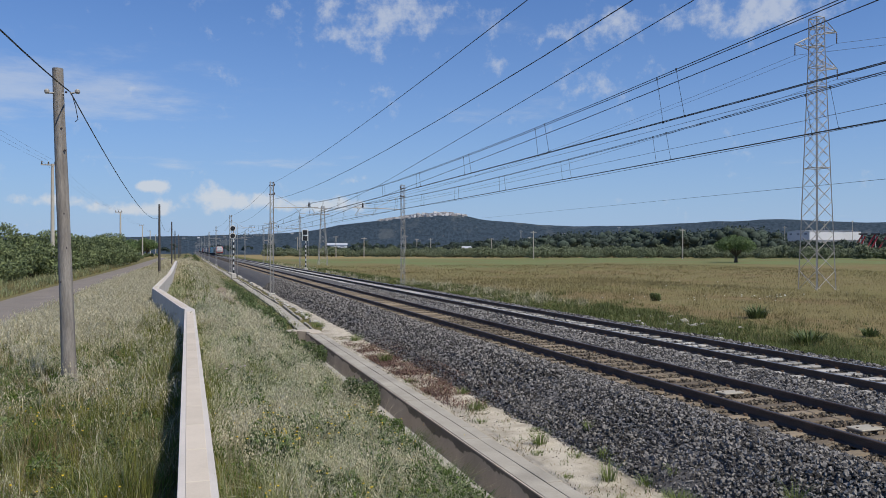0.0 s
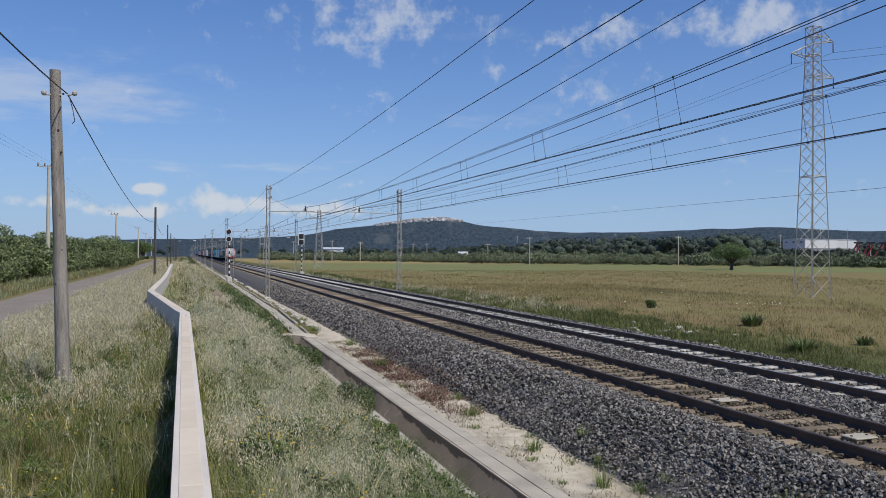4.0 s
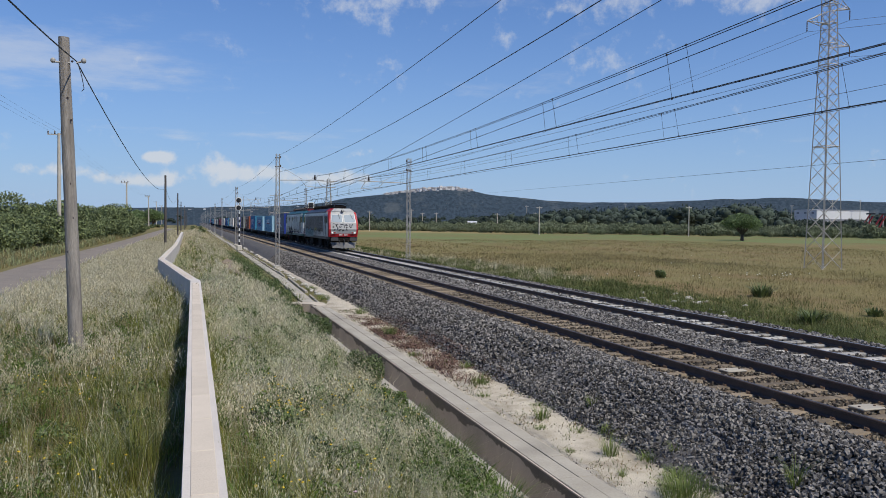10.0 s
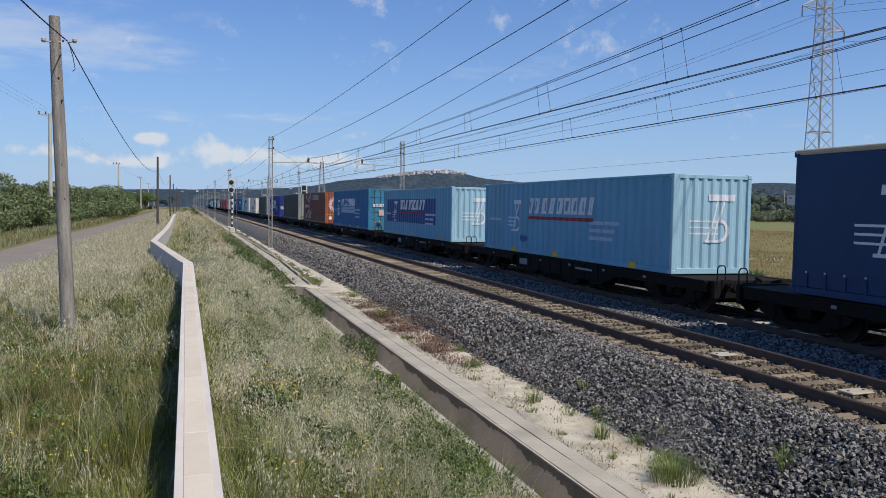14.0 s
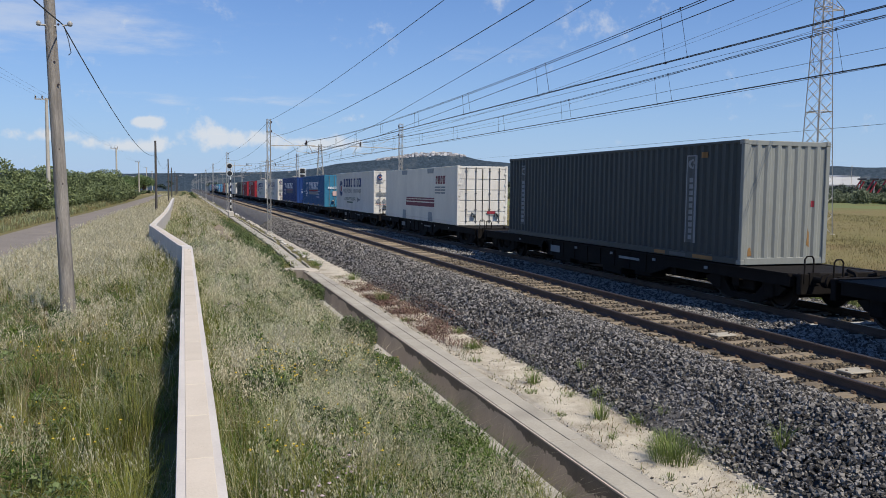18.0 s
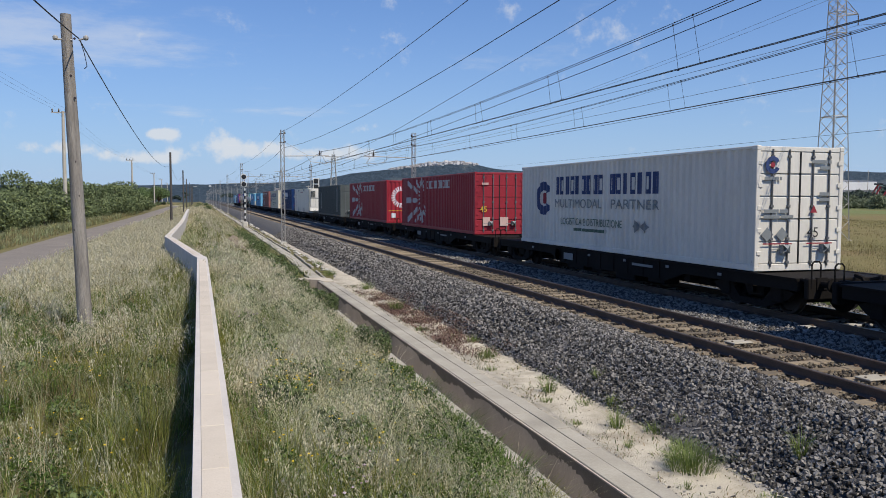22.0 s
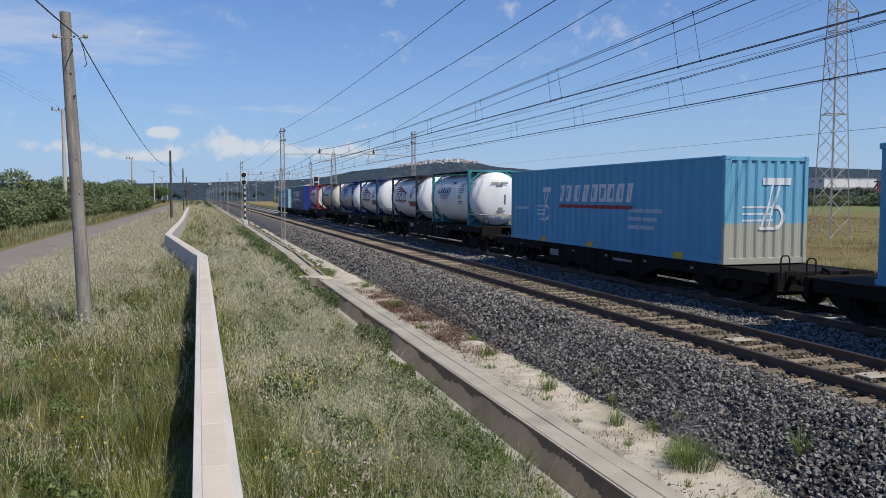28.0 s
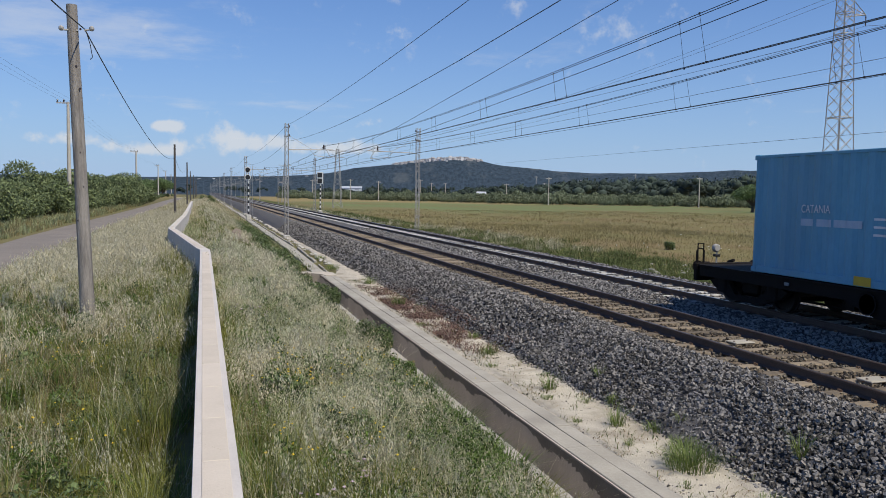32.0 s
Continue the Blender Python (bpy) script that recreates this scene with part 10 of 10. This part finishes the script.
# ---- loose ballast stones ----
def stones():
    V, T, n0 = ([], []), ([], []), [0, 0]
    cube = np.array([(a, b, c) for a in (-1, 1) for b in (-1, 1) for c in (-1, 1)], np.float32)
    tri = np.array([(0, 1, 3), (0, 3, 2), (4, 6, 7), (4, 7, 5), (0, 4, 5), (0, 5, 1), (2, 3, 7), (2, 7, 6), (0, 2, 6), (0, 6, 4), (1, 5, 7), (1, 7, 3)])
    sx = [6.45, 6.62, 7.2, 7.85, 8.2, 8.8, 10.85, 11.3, 11.7, 12.1, 14.8, 15.6, 16.2, 16.7]
    sz = [-1.04, -1.0, -0.60, -0.215, -0.18, -0.182, -0.18, -0.215, -0.225, -0.18, -0.18, -0.205, -0.49, -0.79]
    for x0, x1, y0, y1, n, s0, s1 in ((6.5, 8.35, 3.5, 16, 21000, 0.012, 0.033), (6.5, 8.35, -8, 3.5, 5000, 0.016, 0.036), (6.55, 8.35, 16, 34, 12000, 0.022, 0.042), (6.6, 8.4, 34, 75, 8000, 0.03, 0.055), (10.65, 12.45, 6.5, 26, 13500, 0.02, 0.038), (10.65, 12.45, 26, 60, 7500, 0.03, 0.055), (8.36, 10.8, 5, 30, 15000, 0.013, 0.029), (12.4, 14.45, 8, 45, 5000, 0.02, 0.034), (14.3, 16.9, 11, 60, 12500, 0.022, 0.045), (5.5, 6.6, 4, 24, 6500, 0.005, 0.02), (5.9, 6.7, 4, 26, 3200, 0.012, 0.032)):
        x, y = rng.uniform(x0, x1, n), rng.uniform(y0, y1, n)
        for mid in (XN, XF):
            for sd in (-0.7525, 0.7525):
                ok = np.abs(x - mid - sd) > 0.11
                x, y = x[ok], y[ok]
        inner = (np.abs(x - XN) < 1.15) | (np.abs(x - XF) < 1.12)
        phase = np.abs(((y + 6) / 0.6) % 1.0 - 0.5)
        ok = ~inner | (phase < np.where(x > 12, 0.2, 0.29) + 0.05 * np.sin(x * 40 + y * 13))
        x, y = x[ok], y[ok]
        n = len(x)
        z = np.interp(x, sx, sz) + rng.uniform(0.0, 0.03, n)
        s = rng.uniform(s0, s1, n)
        jit = cube[None] * rng.uniform(0.3, 1.2, (n, 8, 3)) * rng.uniform(0.55, 1.3, (n, 1, 3))
        a = rng.normal(size=(n, 3, 3))
        q, _ = np.linalg.qr(a)
        p = np.einsum("nij,nkj->nki", q, jit) * s[:, None, None] + np.stack([x, y, z], 1)[:, None]
        far = int(x0 == 8.36)
        V[far].append(p.reshape(-1, 3))
        T[far].append((tri[None] + (np.arange(n) * 8)[:, None, None]).reshape(-1, 3) + n0[far])
        n0[far] += n * 8
    for far, (m, lab) in enumerate(((M_STONE, "loose grey crushed ballast stones"), (M_STONEBROWN, "brown-dusted ballast stones between the rails"))):
        tagged(new("ballast_stones", fast_mesh("ballast_stones", np.concatenate(V[far]), np.concatenate(T[far]), m, True)), lab, "stones", kind="stuff")


stones()

# ---- far things: hill town, warehouse, house, field poles ----
M_TOWN = mat("town_plaster", (0.64, 0.62, 0.60), (0.30, 0.28, 0.27), 0.9, 0.05, 0.5, 0.0, island=0.9)
M_SHED = mat("shed_white", (0.66, 0.67, 0.68), (0.55, 0.56, 0.57), 0.6, 0.05, 1.0, 0.0)
M_SHEDROOF = mat("shed_roof", (0.55, 0.56, 0.58), (0.45, 0.46, 0.48), 0.6, 0.05, 1.0, 0.0)
M_SHEDDARK = mat("shed_grey", (0.22, 0.24, 0.27), (0.16, 0.17, 0.19), 0.7, 0.05, 1.0, 0.0)
M_MACHINE = mat("red_machine_paint", (0.48, 0.05, 0.06), (0.36, 0.04, 0.05), 0.5, 0.5, 5.0, 0.0)
M_PLATE = mat("dark_plates", (0.05, 0.055, 0.06), (0.03, 0.03, 0.035), 0.6, 0.5, 5.0, 0.0)


def spot(turn, d):
    a = radians(turn)
    return d * math.sin(a), d * math.cos(a)


def hill_town():
    s = Shape()
    r = random.Random(3)
    for i in range(1500):
        t = 16.6 + r.gauss(0, 1.5)
        if not 13.2 < t < 19.6:
            continue
        d = 3430 - abs(r.gauss(0, 1)) * 110
        x, y = spot(t, d)
        z = ground_height(x, y)
        w, h = r.uniform(2.5, 6.5), r.uniform(2, 9.5) * (1.1 if 15.3 < t < 18.6 else 0.7) * (1.5 if r.random() < 0.04 else 1)
        s.box(x - w, x + w, y - 5, y + 5, z - 12, z + h)
    for i in range(16):
        t, d = r.uniform(-6, 9), r.uniform(2300, 3000)
        x, y = spot(t, d)
        z = ground_height(x, y)
        w = r.uniform(3, 6)
        s.box(x - w, x + w, y - 5, y + 5, z - 8, z + r.uniform(1.5, 4))
    me = s.mesh("hill_town", M_TOWN, even=False)
    tagged(new("hill_town", me), "pale clustered houses of a town on the hilltop", "town", kind="stuff")


hill_town()


def shed(turn0, turn1, d, h, z0, name, label, rise=1.6, depth=22, turned=False):
    """turned: the long front runs straight across the line of the track, and only its side has windows."""
    x0, y0 = spot(turn0, d)
    x1, y1 = spot(turn1, d)
    ln = math.hypot(x1 - x0, y1 - y0)
    if turned:
        x1, y1 = y0 * math.tan(radians(turn1)), y0
        ln = x1 - x0
    b = thing(name, label, "building", at=pose(x0, y0, z0, 0, 0, math.degrees(math.atan2(y1 - y0, x1 - x0))))
    part("wall", Shape().box(0, ln, 0, depth, -1, h), M_SHED, b)
    part("roof", Shape().prism([(-0.4, h), (depth + 0.4, h), (depth / 2, h + rise)], "x", -0.4, ln + 0.4), M_SHEDROOF, b)
    part("plinth", Shape().box(-0.05, ln + 0.05, -0.06, 0, -1, h * 0.12), M_SHEDDARK, b)
    n = max(2, int((depth if turned else ln) / 6))
    me = (Shape().box(-0.12, 0.0, -1.2, 1.2, h * 0.62, h * 0.78) if turned else Shape().box(-1.6, 1.6, -0.12, 0.0, h * 0.46, h * 0.64)).mesh("window", M_SHEDDARK)
    for i in range(n):
        part("window", me, None, b, at=pose(0, (i + 0.5) * depth / n, 0) if turned else pose((i + 0.5) * ln / n, 0, 0))
    return b


shed(42.7, 45.7, 620, 7.3, 8.4, "warehouse", "long low white warehouse with a grey roof", 0.5, 22, True)
shed(37.9, 39.0, 560, 4.0, 5.0, "farm_shed", "small white farm shed among trees")
shed(9.6, 11.0, 700, 3.0, 3.6, "greenhouse", "low white farm building behind the grove")
shed(19.3, 19.9, 400, 2.6, 0.0, "farmhouse", "pale flat farmhouse at the end of the grove")


def field_poles():
    r = random.Random(9)
    for t, d, h in ((15.2, 420, 11), (16.0, 470, 10), (17.0, 460, 10), (21.4, 380, 9), (23.5, 520, 16), (24.1, 540, 12), (24.4, 300, 10.5), (26.6, 520, 14), (30.4, 560, 19), (33.0, 600, 14), (33.4, 600, 14), (34.7, 300, 11), (35.4, 620, 14), (35.9, 620, 15), (41.2, 470, 16), (10.2, 380, 10), (7.5, 420, 10), (12.2, 360, 9), (43.6, 640, 24), (45.2, 640, 24)):
        x, y = spot(t, d)
        p = pole(x, y, -1.0, h - 1.0, 0.22, 0.16, M_CONCPOLE, "field_pole", "pale concrete power pole beyond the meadow")
        part("crossbar", Shape().box(-1.2, 1.2, -0.08, 0.08, h - 0.6, h - 0.35), M_GALV, p)


field_poles()


def machines():
    for k, (t, d) in enumerate(((45.6, 560), (46.3, 560), (47.0, 565))):
        x, y = spot(t, d)
        b = thing("red_machine", "red lattice conveyor frame beside the warehouse", "machine", "red machines beside the warehouse", at=pose(x, y, 1.5, 0, 0, -45))
        part("frame", Shape().tube((-4, 0, 0), (2, 0, 10.5), 0.55, 6).tube((-1, 0, 0), (3.2, 0, 9), 0.5, 6), M_MACHINE, b)
        part("head", Shape().box(-0.5, 4.5, -1, 1, 10.0, 11.0, 0.1), M_PLATE, b)
        part("leg", Shape().tube((2, 0, -2), (2, 0, 9.5), 0.25, 6), M_SHED, b)


machines()


def lattice_towers():
    """Two slim steel towers beyond the far track."""
    for t, d, h in ((9.27, 185, 13.6), (5.6, 260, 12.5)):
        x, y = spot(t, d)
        p = thing("lattice_tower", "slim tapering lattice steel tower beyond the railway", "pylon", at=pose(x, y, -1.0))
        part("tower", lattice(Shape(), 0, 0, 0, h, 2.0, 2.0, 1.2, 0.06, 0.03, 0.3), M_GALV, p)
        part("crossarm", Shape().box(-2.0, 2.0, -0.06, 0.06, h - 0.6, h - 0.45).box(-1.6, 1.6, -0.06, 0.06, h - 2.0, h - 1.85), M_GALV, p)


lattice_towers()


def rubble():
    """Pale stones and slag along the grass edge of the far track."""
    me = Shape().box(-1, 1, -0.7, 0.8, -0.3, 0.7, 0.25).mesh("rubble_stone", M_FOOT)
    r = random.Random(12)
    for i in range(26):
        x = 21.0 + r.gauss(0, 1.3)
        y = 1.4 * x + r.gauss(0, 2.5)
        s = r.uniform(0.05, 0.2)
        o = part("rubble_stone", me, None, None, at=pose(x, y, -0.93, r.uniform(-20, 20), r.uniform(-20, 20), r.uniform(0, 180)) @ Matrix.Diagonal((s, s, s * 0.8, 1)))
        tagged(o, "pale rubble stone in the weeds beside the track", "stone", "rubble stones beside the far track")

    for i in range(70):
        y = 35.5 + 75 * r.random() ** 1.5
        x = 5.75 + 0.35 * r.random() + 0.008 * (y - 35)
        q = r.uniform(0.03, 0.11) * (1 + (y - 35) / 90)
        o = part("broken_stone", me, None, None, at=pose(x, y, -0.96, r.uniform(-20, 20), r.uniform(-20, 20), r.uniform(0, 180)) @ Matrix.Diagonal((q, q, q * 0.7, 1)))
        tagged(o, "pale broken concrete lump beside the cable duct", "stone", "broken lumps along the cable duct")


rubble()


def track_plates():
    """Two pale plates bolted between the rails of the near track."""
    for y in (12.5, 9.38):
        p = thing("track_plate", "pale weathered plate on blocks between the rails", "plate", "plates between the rails", at=pose(9.68, y, -0.155, 0, 0, 2))
        part("plate", Shape().box(-0.22, 0.22, -0.15, 0.15, 0.02, 0.05, 0.01), M_CONCRETE, p)
        for k in (-0.15, 0.15):
            part("block", Shape().box(k - 0.05, k + 0.05, -0.14, 0.14, -0.04, 0.02), M_SLEEPER, p)
        for a in (-0.15, 0.15):
            part("bolt", Shape().lathe([(0.045, 0.022), (0.063, 0.018)], "z", 8, (a, 0.0, 0)), M_RAIL, p)


track_plates()



def motions():
    """The whole rake runs along the far track at one steady speed."""
    for ob, at, x, z in MOVING:
        walk(ob, [(t, pose(x, at - SPEED * (t - 12.0), z)) for t in (0, 4, 8, 12, 16, 20, 24, 28, 32)])


motions()
